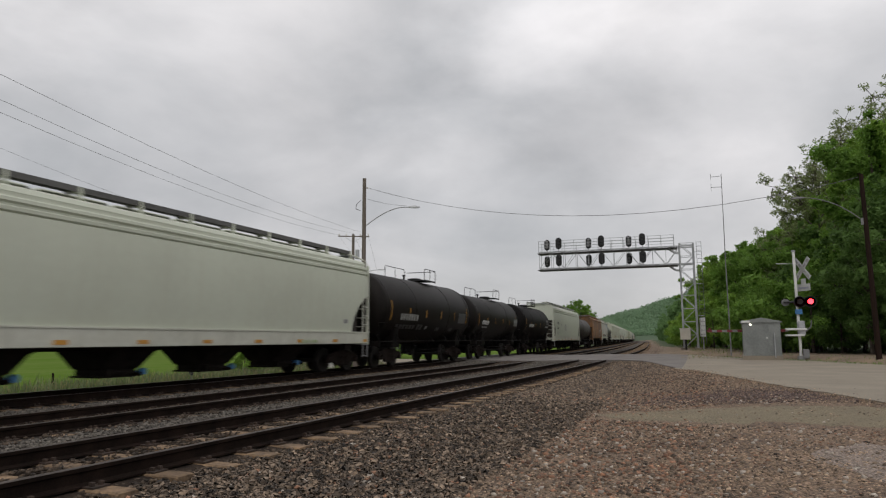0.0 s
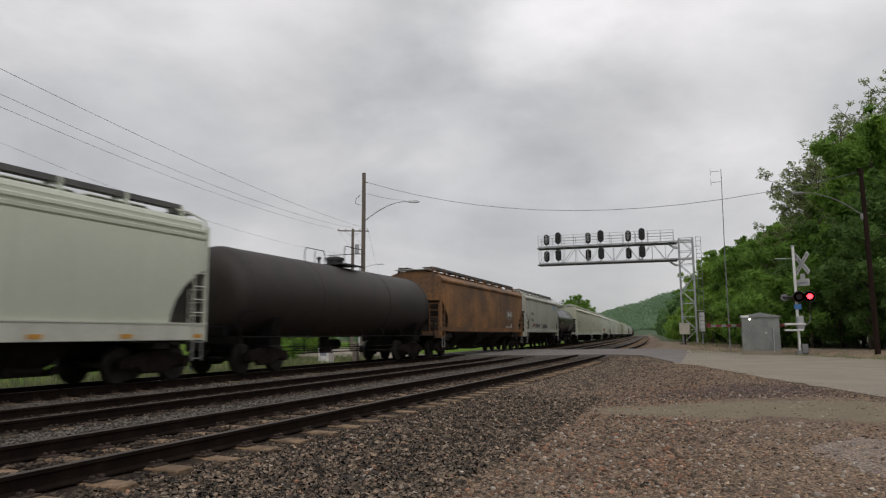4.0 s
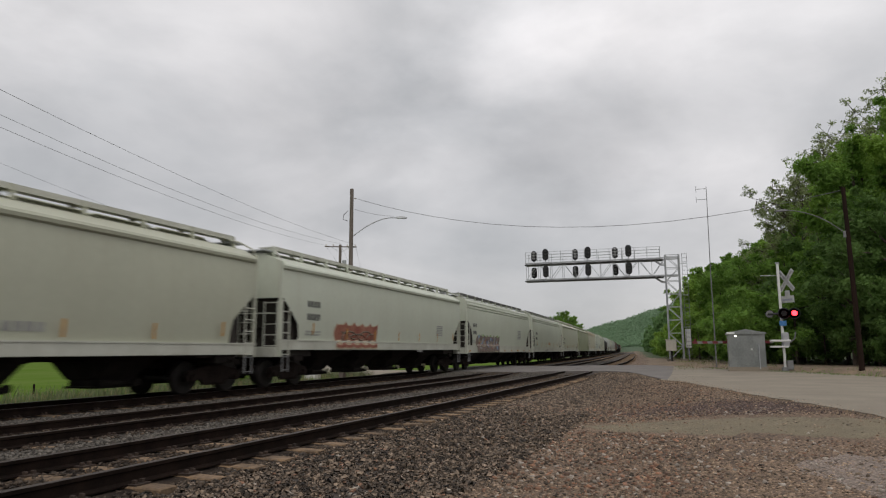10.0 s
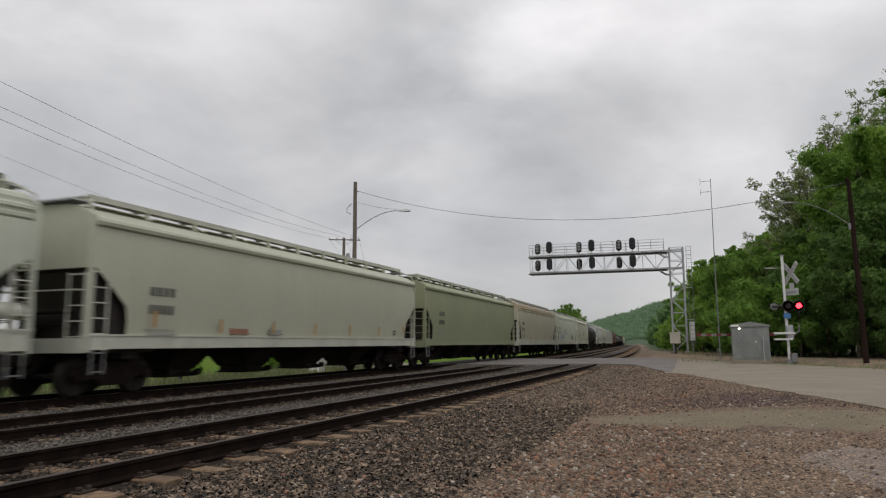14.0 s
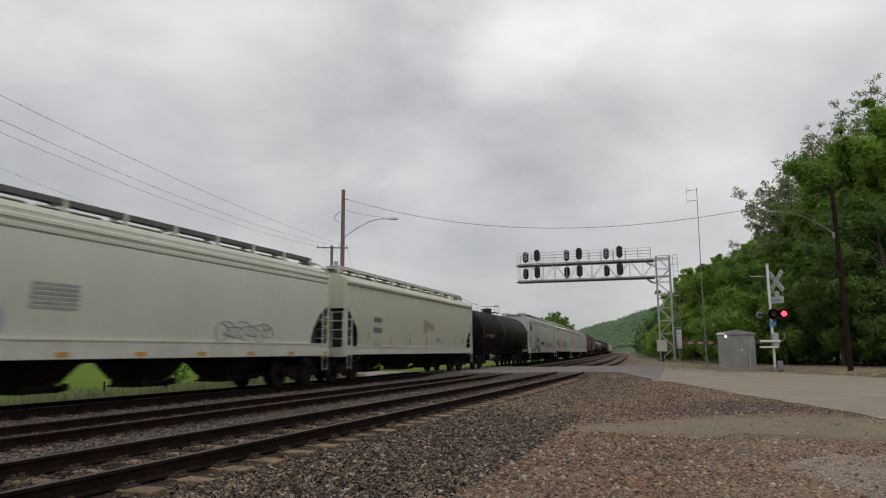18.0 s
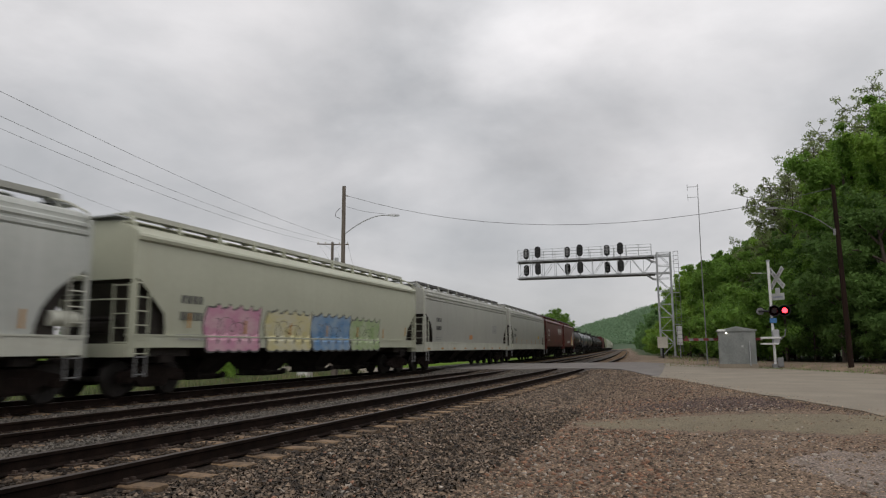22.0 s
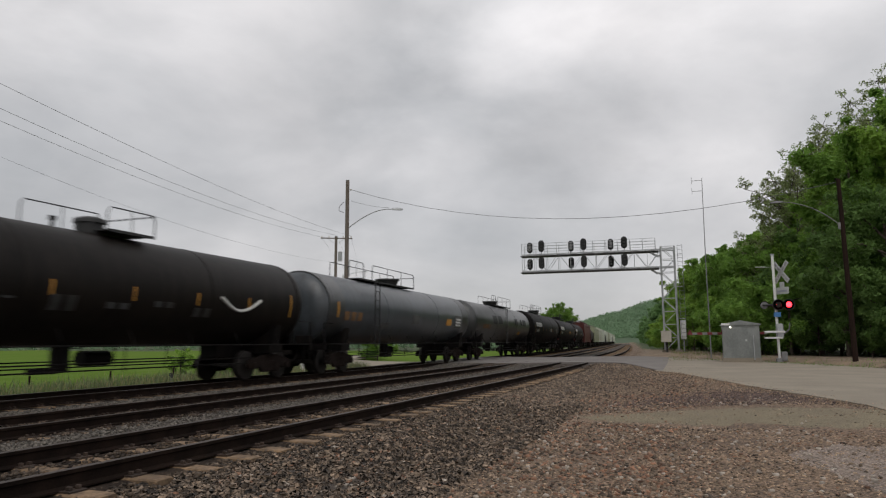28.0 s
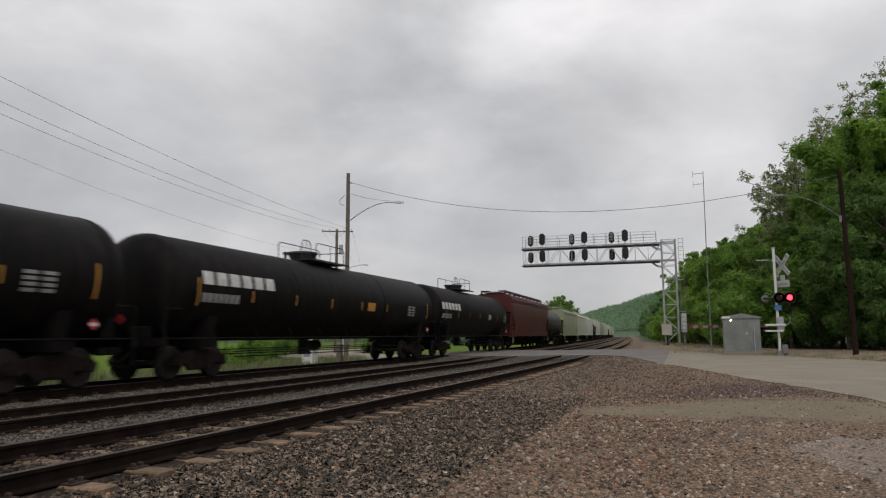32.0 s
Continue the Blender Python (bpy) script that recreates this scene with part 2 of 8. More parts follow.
M = dict(
    rail=mat("rusty_rail_steel", (0.021, 0.0135, 0.0105), 0.88, 0.0, (0.009, 0.0065, 0.0055), 4, 60, 0.5, 0.002, 90, spec=0.06),
    railtop=mat("worn_rail_head", (0.085, 0.066, 0.055), 0.55, 0.5, (0.03, 0.023, 0.019), 2, 30),
    tie=mat("weathered_tie", (0.285, 0.185, 0.105), 0.9, 0, (0.085, 0.058, 0.037), 5, 30, 0.5, 0.006, 40, vary=0.25),
    plate=mat("rusty_tie_plate", (0.07, 0.045, 0.032), 0.8, 0.3, (0.03, 0.022, 0.018), 9, 50),
    stone=mat("ballast_stone", (0.235, 0.172, 0.12), 0.92, 0, (0.05, 0.039, 0.031), 9, 60, 0.5, 0.004, 60, vary=0.8),
    bedstone=mat("oily_brown_ballast", (0.104, 0.073, 0.049), 0.94, 0, (0.031, 0.0235, 0.0175), 9, 60, 0.5, 0.003, 60, vary=0.6),
    pebble=mat("brown_gravel_stone", (0.40, 0.292, 0.20), 0.94, 0, (0.125, 0.087, 0.06), 9, 60, 0.5, 0.003, 60, vary=0.8),
    redstone=mat("reddish_stone", (0.29, 0.148, 0.088), 0.92, 0, (0.15, 0.09, 0.062), 9, 60, 0.5, 0.003, 60, vary=0.6),
    bed=mat("ballast_bed", (0.07, 0.052, 0.04), 0.95, 0, (0.03, 0.024, 0.02), 14, 30, 0.5, 0.04, 22),
    ballast_far=mat("clean_ballast", (0.145, 0.132, 0.118), 0.95, 0, (0.04, 0.036, 0.033), 14, 26, 0.5, 0.05, 20),
    asphalt=mat("worn_asphalt", (0.185, 0.165, 0.15), 0.9, 0, (0.125, 0.112, 0.105), 0.7, 25, 0.5, 0.004, 70),
    concrete=mat("pale_road_surface", (0.272, 0.233, 0.178), 0.9, 0, (0.198, 0.169, 0.131), 0.6, 22, 0.5, 0.003, 60),
    white=mat("white_hopper_paint", (0.52, 0.55, 0.455), 0.5, 0, (0.455, 0.475, 0.39), 0.5, 6, 0.35, streak=(0.42, 0.40, 0.31), streak_amt=0.18),
    dullwhite=mat("dull_white_hopper_paint", (0.375, 0.375, 0.335), 0.5, 0, (0.315, 0.315, 0.28), 0.5, 6, 0.4, streak=(0.235, 0.222, 0.19), streak_amt=0.3),
    cream=mat("cream_hopper_paint", (0.445, 0.455, 0.355), 0.5, 0, (0.385, 0.39, 0.30), 0.5, 6, 0.35, streak=(0.34, 0.31, 0.22), streak_amt=0.2),
    sootgrey=mat("soot_streaked_grey_paint", (0.43, 0.43, 0.375), 0.6, 0, (0.35, 0.34, 0.285), 0.4, 6, 0.5, streak=(0.12, 0.085, 0.06), streak_amt=0.42),
    green=mat("olive_grey_paint", (0.28, 0.30, 0.185), 0.55, 0, (0.235, 0.25, 0.16), 0.5, 6, 0.4, streak=(0.2, 0.2, 0.14), streak_amt=0.2),
    grey=mat("dirty_grey_paint", (0.455, 0.47, 0.435), 0.55, 0, (0.385, 0.40, 0.37), 0.5, 6, 0.45, streak=(0.56, 0.57, 0.54), streak_amt=0.5),
    brown=mat("rusty_brown_paint", (0.285, 0.132, 0.042), 0.75, 0, (0.10, 0.056, 0.031), 0.5, 7, 0.6, streak=(0.045, 0.031, 0.023), streak_amt=0.6),
    red=mat("oxide_red_paint", (0.098, 0.0145, 0.0105), 0.5, 0, (0.06, 0.0105, 0.0082), 0.8, 6, 0.5, spec=0.35, streak=(0.03, 0.0095, 0.008), streak_amt=0.6),
    black=mat("black_tank_paint", (0.0095, 0.0082, 0.008), 0.55, 0, (0.005, 0.0045, 0.0045), 0.9, 8, 0.5, spec=0.07, streak=(0.024, 0.0175, 0.0145), streak_amt=0.5),
    dustyblack=mat("dusty_black_tank_paint", (0.0105, 0.0082, 0.0068), 0.5, 0, (0.005, 0.0041, 0.0036), 0.9, 8, 0.5, spec=0.13, streak=(0.02, 0.0155, 0.0125), streak_amt=0.5),
    truckiron=mat("rusty_black_truck_iron", (0.021, 0.0145, 0.0122), 0.9, 0, (0.0105, 0.0078, 0.0068), 5, 25, 0.5, spec=0.1),
    browntank=mat("sooty_brown_tank_paint", (0.032, 0.021, 0.017), 0.6, 0, (0.014, 0.011, 0.010), 0.9, 8, 0.5, streak=(0.02, 0.015, 0.014), streak_amt=0.7),
    greytank=mat("blue_grey_tank_paint", (0.062, 0.071, 0.08), 0.34, 0, (0.042, 0.048, 0.054), 0.9, 8, 0.5, spec=0.55, streak=(0.024, 0.021, 0.02), streak_amt=0.6),
    glossblack=mat("gloss_black_tank_paint", (0.012, 0.0115, 0.0115), 0.28, 0, (0.008, 0.0075, 0.0075), 0.9, 8, 0.5, spec=0.5),
    dimorange=mat("faded_orange_paint", (0.20, 0.10, 0.035), 0.7, 0, (0.12, 0.07, 0.035), 3, 20),
    brownsteel=mat("dark_brown_slope_sheet", (0.032, 0.025, 0.02), 0.85, 0, (0.016, 0.0125, 0.0105), 2, 12),
    cleanballast=mat("clean_grey_ballast", (0.155, 0.136, 0.114), 0.95, 0, (0.055, 0.049, 0.043), 9, 40, 0.5, 0.004, 60, vary=0.5),
    greytank2=mat("sooty_grey_tank_paint", (0.05, 0.053, 0.055), 0.33, 0, (0.02, 0.021, 0.021), 0.7, 8, 0.6, spec=0.55, streak=(0.024, 0.021, 0.019), streak_amt=0.7),
    under=mat("dark_underframe", (0.026, 0.0215, 0.019), 0.9, 0, (0.0115, 0.0096, 0.0088), 3, 20, 0.5, spec=0.12),
    wheel=mat("dark_wheel_steel", (0.03, 0.025, 0.023), 0.6, 0.5, (0.016, 0.014, 0.013), 4, 20, 0.5),
    yellow=mat("yellow_marker", (0.52, 0.25, 0.028), 0.6, 0, (0.36, 0.17, 0.028), 5, 40),
    ink=mat("dark_stencil_ink", (0.05, 0.05, 0.05), 0.7, 0, (0.1, 0.1, 0.095), 4, 25),
    paleink=mat("white_stencil_paint", (0.62, 0.62, 0.60), 0.6, 0, (0.42, 0.42, 0.4), 4, 25),
    blue=mat("blue_spray_paint", (0.085, 0.21, 0.40), 0.6, 0, (0.26, 0.34, 0.42), 2, 9, 0.6),
    darkblue=mat("dark_blue_spray_paint", (0.03, 0.07, 0.17), 0.6, 0, (0.1, 0.13, 0.2), 2, 12),
    pink=mat("pink_spray_paint", (0.47, 0.17, 0.29), 0.6, 0, (0.55, 0.36, 0.40), 2, 9, 0.6),
    lemon=mat("pale_yellow_spray_paint", (0.52, 0.46, 0.20), 0.6, 0, (0.52, 0.50, 0.38), 2, 9, 0.6),
    leafpaint=mat("green_spray_paint", (0.22, 0.33, 0.12), 0.6, 0, (0.4, 0.44, 0.3), 2, 15),
    rustpaint=mat("rust_red_spray_paint", (0.2, 0.05, 0.03), 0.7, 0, (0.33, 0.15, 0.1), 2, 15),
    greyblue=mat("blue_grey_spray_paint", (0.2, 0.21, 0.27), 0.7, 0, (0.33, 0.34, 0.37), 2, 15),
    greyink=mat("faded_grey_stencil", (0.22, 0.22, 0.22), 0.7, 0, (0.34, 0.34, 0.32), 4, 25),
    soot=mat("sooty_stain", (0.10, 0.085, 0.07), 0.85, 0, (0.2, 0.16, 0.12), 3, 20),
    paleblue=mat("faded_pale_blue_spray", (0.36, 0.40, 0.42), 0.6, 0, (0.42, 0.44, 0.42), 2, 15),
    hazeblue=mat("faded_blue_spray", (0.25, 0.31, 0.40), 0.6, 0, (0.36, 0.40, 0.42), 2, 15),
    ruststain=mat("tan_rust_stain", (0.40, 0.30, 0.19), 0.8, 0, (0.5, 0.43, 0.33), 3, 20),
    tanstain=mat("brown_stain", (0.27, 0.2, 0.13), 0.8, 0, (0.34, 0.3, 0.22), 3, 20),
    orangepaint=mat("orange_sticker", (0.50, 0.20, 0.05), 0.6, 0, (0.42, 0.22, 0.1), 3, 20),
    placard=mat("red_placard", (0.45, 0.03, 0.04), 0.5, 0, None, 3, 20),
    rusty_white=mat("rust_streaked_white_paint", (0.45, 0.445, 0.345), 0.55, 0, (0.40, 0.375, 0.27), 0.5, 6, 0.4, streak=(0.36, 0.27, 0.15), streak_amt=0.16, runs=(0.33, 0.20, 0.08)),
    sillwhite=mat("white_sill_paint", (0.53, 0.535, 0.465), 0.5, 0, (0.42, 0.42, 0.355), 1.2, 8, 0.45, streak=(0.25, 0.22, 0.17), streak_amt=0.25),
    palestone=mat("pale_chipped_stone", (0.44, 0.39, 0.33), 0.9, 0, (0.28, 0.24, 0.2), 9, 60, 0.5, 0.003, 60, vary=0.3),
    darkgalv=mat("dark_weathered_steel", (0.075, 0.073, 0.072), 0.7, 0.2, (0.12, 0.118, 0.115), 2, 15),
    purple=mat("dark_purple_spray_paint", (0.085, 0.065, 0.075), 0.7, 0, (0.22, 0.16, 0.13), 5, 9, 0.8),
    baffle=mat("flat_black_baffle", (0.001, 0.001, 0.001), 1.0, 0, None, 3, 20, spec=0.0),
    gatearm=mat("grey_white_gate_paint", (0.21, 0.20, 0.19), 0.6, 0, (0.15, 0.145, 0.14), 3, 20),
    dullgalv=mat("dull_grey_steel", (0.22, 0.22, 0.22), 0.65, 0.2, (0.15, 0.15, 0.15), 3, 25),
    galv=mat("galvanised_steel", (0.46, 0.47, 0.48), 0.5, 0.4, (0.34, 0.35, 0.36), 3, 25),
    blackpaint=mat("matt_black_paint", (0.014, 0.014, 0.015), 0.6, 0, (0.02, 0.02, 0.02), 3, 25),
    wood=mat("weathered_pole_wood", (0.185, 0.155, 0.13), 0.9, 0, (0.11, 0.092, 0.077), 3, 30, 0.5, 0.006, 30, stretch=(6, 6, 0.6)),
    darkwood=mat("dark_creosote_wood", (0.031, 0.019, 0.0145), 0.95, 0, (0.016, 0.011, 0.0095), 3, 30, 0.5, 0.006, 30, stretch=(6, 6, 0.6), spec=0.05),
    wire=mat("dark_wire", (0.15, 0.15, 0.155), 0.6, 0, None, 3, 20),
    dullwhitesign=mat("weathered_white_sign", (0.46, 0.47, 0.445), 0.6, 0, (0.34, 0.35, 0.33), 4, 25),
    signwhite=mat("white_sign_paint", (0.72, 0.72, 0.70), 0.5, 0, (0.6, 0.6, 0.58), 3, 20),
    capblue=mat("blue_outlet_cap", (0.08, 0.25, 0.5), 0.6, 0, None, 3, 20),
    sticker=mat("yellow_sticker", (0.58, 0.40, 0.04), 0.6, 0, (0.42, 0.3, 0.05), 6, 40),
    signblue=mat("blue_sign", (0.05, 0.2, 0.45), 0.5, 0, None, 3, 20),
    signred=mat("red_reflective_band", (0.15, 0.014, 0.016), 0.5, 0, None, 3, 20),
    box=mat("pale_equipment_box", (0.50, 0.47, 0.40), 0.6, 0, (0.42, 0.39, 0.33), 3, 20),
    bungalow=mat("silver_bungalow_paint", (0.25, 0.262, 0.25), 0.45, 0.3, (0.165, 0.176, 0.17), 1.2, 12),
    grass=mat("spring_grass", (0.088, 0.155, 0.024), 0.95, 0, (0.125, 0.175, 0.045), 0.25, 5, 0.5, 0.04, 12, spec=0.0),
    dirt=mat("bare_dirt", (0.25, 0.18, 0.115), 0.95, 0, (0.14, 0.105, 0.075), 0.8, 14, 0.5, 0.02, 25),
    bark=mat("tree_bark", (0.10, 0.075, 0.055), 0.9, 0, (0.05, 0.04, 0.032), 4, 25, 0.5, 0.02, 20, stretch=(4, 4, 1)),
    redlight=glow("lit_red_lamp", (1.0, 0.02, 0.03), 9.0),
    dimred=glow("dim_red_aspect", (0.8, 0.05, 0.03), 2.2),
    whitelight=glow("small_lit_lamp", (1.0, 0.95, 0.8), 4.0),
    lens=mat("dark_lens_glass", (0.012, 0.008, 0.008), 0.4, 0, None, 3, 20),
)


# ---- mesh tools ----
class Geo:
    """Points and faces of one mesh, each face with a material slot."""

    def __init__(self):
        self.v, self.f, self.m, self.slot = [], [], [], 0

    def add(self, pts, faces):
        n = len(self.v)
        self.v += [tuple(p) for p in pts]
        self.f += [tuple(i + n for i in f) for f in faces]
        self.m += [self.slot] * len(faces)
        return self

    def box(self, x0, x1, y0, y1, z0, z1, c=0.0):
        """A block, with its edges cut by c where c is given."""
        if c <= 0:
            p = [(x, y, z) for x in (x0, x1) for y in (y0, y1) for z in (z0, z1)]
            return self.add(p, [(0, 1, 3, 2), (4, 6, 7, 5), (0, 4, 5, 1), (2, 3, 7, 6), (0, 2, 6, 4), (1, 5, 7, 3)])
        rings = []
        for z, k in ((z0, c), (z0 + c, 0), (z1 - c, 0), (z1, c)):
            rings.append([(x0 + k + c, y0 + k, z), (x1 - k - c, y0 + k, z), (x1 - k, y0 + k + c, z), (x1 - k, y1 - k - c, z),
                          (x1 - k - c, y1 - k, z), (x0 + k + c, y1 - k, z), (x0 + k, y1 - k - c, z), (x0 + k, y0 + k + c, z)])
        return self.loft(rings)

    def loft(self, rings, cap=True, closed=True):
        k = len(rings[0])
        pts = [p for r in rings for p in r]
        faces = []
        for i in range(len(rings) - 1):
            for j in range(k if closed else k - 1):
                a, b = i * k + j, i * k + (j + 1) % k
                faces.append((a, b, b + k, a + k))
        if cap:
            faces.append(tuple(range(k - 1, -1, -1)))
            faces.append(tuple(range((len(rings) - 1) * k, len(rings) * k)))
        return self.add(pts, faces)

    def tube(self, path, r, n=6, r2=None):
        """A round bar along a line of points, from radius r to r2."""
        path = [Vector(p) for p in path]
        r2 = r if r2 is None else r2
        rings, up = [], None
        for i, p in enumerate(path):
            a, b = path[max(i - 1, 0)], path[min(i + 1, len(path) - 1)]
            d = (b - a).normalized()
            if up is None:
                up = d.orthogonal().normalized()
            side = d.cross(up).normalized()
            up = side.cross(d).normalized()
            k = r + (r2 - r) * i / max(len(path) - 1, 1)
            rings.append([p + (side * math.cos(t) + up * math.sin(t)) * k for t in (2 * math.pi * j / n for j in range(n))])
        return self.loft(rings)

    def disc_y(self, x, z, y0, y1, r, n=20, hub=0.0):
        """A wheel-like round plate whose axle lies along y."""
        ring = lambda y, k: [(x + k * math.cos(2 * math.pi * j / n), y, z + k * math.sin(2 * math.pi * j / n)) for j in range(n)]
        return self.loft([ring(y0, r * 0.93), ring(y0 + (y1 - y0) * 0.2, r), ring(y1, r)])

    def prism(self, outline, axis, a, b):
        """An outline of two coordinates, drawn out along the third axis from a to b."""
        def pt(p, k):
            return {"x": (k, p[0], p[1]), "y": (p[0], k, p[1]), "z": (p[0], p[1], k)}[axis]
        return self.loft([[pt(p, a) for p in outline], [pt(p, b) for p in outline]])

    def mesh(self, name, mats, smooth=None):
        me = bpy.data.meshes.new(name)
        me.from_pydata(self.v, [], self.f)
        for m in mats:
            me.materials.append(m)
        if any(self.m):
            me.polygons.foreach_set("material_index", self.m)
        bm = bmesh.new()
        bm.from_mesh(me)
        bmesh.ops.recalc_face_normals(bm, faces=bm.faces)
        bm.to_mesh(me)
        bm.free()
        if smooth:
            me.polygons.foreach_set("use_smooth", [True] * len(me.polygons))
            me.set_sharp_from_angle(angle=radians(smooth))
        me.update()
        return me


SHARED = {}


def mesh_of(key, build, mats, smooth=None):
    """The mesh named by key, built once and shared from then on."""
    if key not in SHARED:
        geo = build()
        SHARED[key] = geo.mesh(key[0] if isinstance(key, tuple) else key, mats if isinstance(mats, (list, tuple)) else [mats], smooth)
    return SHARED[key]


def part(name, geo, material, parent, label="", smooth=None, at=None):
    """One mesh object under a thing or a part."""
    me = geo if isinstance(geo, bpy.types.Mesh) else geo.mesh(name, material if isinstance(material, (list, tuple)) else [material], smooth)
    ob = new(name, me)
    ob.parent = parent
    if at is not None:
        ob.matrix_basis = at
    if label:
        tagged(ob, label)
    return ob


def thing(name, label, category, group="", kind="", at=None):
    ob = new(name)
    ob.empty_display_size = 0.2
    if at is not None:
        ob.matrix_basis = at
    return tagged(ob, label, category, group, kind)


def solid(name, geo, material, label, category, group="", kind="", smooth=None, at=None):
    """A thing of a single mesh."""
    ob = new(name, geo.mesh(name, material if isinstance(material, (list, tuple)) else [material], smooth))
    if at is not None:
        ob.matrix_basis = at
    return tagged(ob, label, category, group, kind)


def raw_mesh(name, co, tri, material):
    """A mesh from arrays of points and triangles."""
    me = bpy.data.meshes.new(name)
    me.vertices.add(len(co))
    me.vertices.foreach_set("co", np.ascontiguousarray(co, dtype=np.float32).ravel())
    me.loops.add(tri.size)
    me.loops.foreach_set("vertex_index", np.ascontiguousarray(tri, dtype=np.int32).ravel())
    me.polygons.add(len(tri))
    k = tri.shape[1]
    me.polygons.foreach_set("loop_start", np.arange(0, tri.size, k, dtype=np.int32))
    me.update(calc_edges=True)
    me.materials.append(material)
    return me


# ---- the plan: three tracks, bending to the left and then running straight ----
TRACK_A, TRACK_B, TRACK_C = 6.29, 10.33, 14.45
LEVEL_A, LEVEL_B, LEVEL_C = 0.0, -0.06, -0.02
_S = np.arange(-400.0, 4000.0, 0.5)
_K = np.interp(_S, [1.0, 1.1, 60.0, 120.0, 4000.0], [0.0, 1 / 937, 1 / 937, 1 / 20000, 1 / 20000])
_A = np.concatenate([[0.0], np.cumsum(_K[:-1] * 0.5)])
_X = -400.0 + np.concatenate([[0.0], np.cumsum(np.cos(_A[:-1]) * 0.5)])
_Y = TRACK_C + np.concatenate([[0.0], np.cumsum(np.sin(_A[:-1]) * 0.5)])


def lay(s, side):
    """Place and heading s metres along the tracks, at the lateral place side."""
    a = np.interp(s, _S, _A)
    d = side - TRACK_C
    return np.interp(s, _S, _X) - d * np.sin(a), np.interp(s, _S, _Y) + d * np.cos(a), a


def along(s, side):
    x, y, a = lay(s, side)
    return float(x), float(y), float(a)


def side_of(x, y):
    """The lateral place of a point on the ground, measured across the tracks."""
    x, y = np.asarray(x, float), np.asarray(y, float)
    a = np.interp(x, _X, _A)
    d = (y - np.interp(x, _X, _Y)) * np.cos(a)
    x2 = x + d * np.sin(a)
    a = np.interp(x2, _X, _A)
    return TRACK_C + (y - np.interp(x2, _X, _Y)) / np.cos(a)


# ---- ground ----
def smooth01(t):
    t = np.clip(t, 0, 1)
    return t * t * (3 - 2 * t)


def lot_height(x, y):
    """The gravel lot: low beside the camera, rising to the road and the crossing."""
    d = (x - 14.0) * -0.3006 + (y + 2.7) * 0.954
    w = np.maximum(1 - d / 5.5, (x - 20) / 16)
    return -0.36 + 0.33 * smooth01(w)


def ground_height(x, y):
    x, y = np.asarray(x, float), np.asarray(y, float)
    v = side_of(x, y)
    z = lot_height(x, y)
    bed = smooth01((v - 3.0) / 0.8) * smooth01((20 - v) / 2.0)
    z = z * (1 - bed) + np.minimum(z, -0.45 + 0.4 * smooth01((x - 33) / 4) * (v < 5)) * bed
    field = smooth01((v - 17.2) / 3.5)
    z = z * (1 - field) + (-0.75 + 0.25 * np.sin(x * 0.05) * np.sin(y * 0.07)) * field
    # bank on the wooded side
    bank = np.clip(-(y + 11 + 0.04 * np.clip(x - 40, 0, 400)) / 26, 0, 1)
    z = z + smooth01(bank) * 5.0 + np.clip(-(y + 40), 0, 160) * 0.1 * smooth01(bank)
    # low verge beyond the far edge of the road
    rim = np.interp(x, [24, 32.3, 36.2, 41, 44.2, 47.5, 52, 80], [-9.8, -6.5, -5.4, -3.4, -1.0, 1.2, 1.93, 4.0])
    past = np.maximum(smooth01((rim - y + 0.1) / 1.1), smooth01((x - 51) / 4))
    z = z + 0.22 * smooth01((x - 24) / 6) * past * smooth01((3.5 - v) / 2) * (1 - smooth01((x - 75) / 20))
    # far wooded ridge
    ridge = np.clip(40 - 0.3 * (y - 43), 0, 66) * (0.96 + 0.04 * np.sin(y * 0.11) * np.sin(y * 0.047 + 1))
    return z + ridge * np.exp(-((x - 700) / 130) ** 2) * smooth01((x - 420) / 120)


def grid_axis(lo, hi, fine_lo, fine_hi, step):
    a = list(np.arange(fine_lo, fine_hi + 1e-6, step))
    d, p = step, fine_hi
    while p < hi:
        d *= 1.18
        p += d
        a.append(p)
    d, p = step, fine_lo
    while p > lo:
        d *= 1.18
        p -= d
        a.insert(0, p)
    return np.array(a)


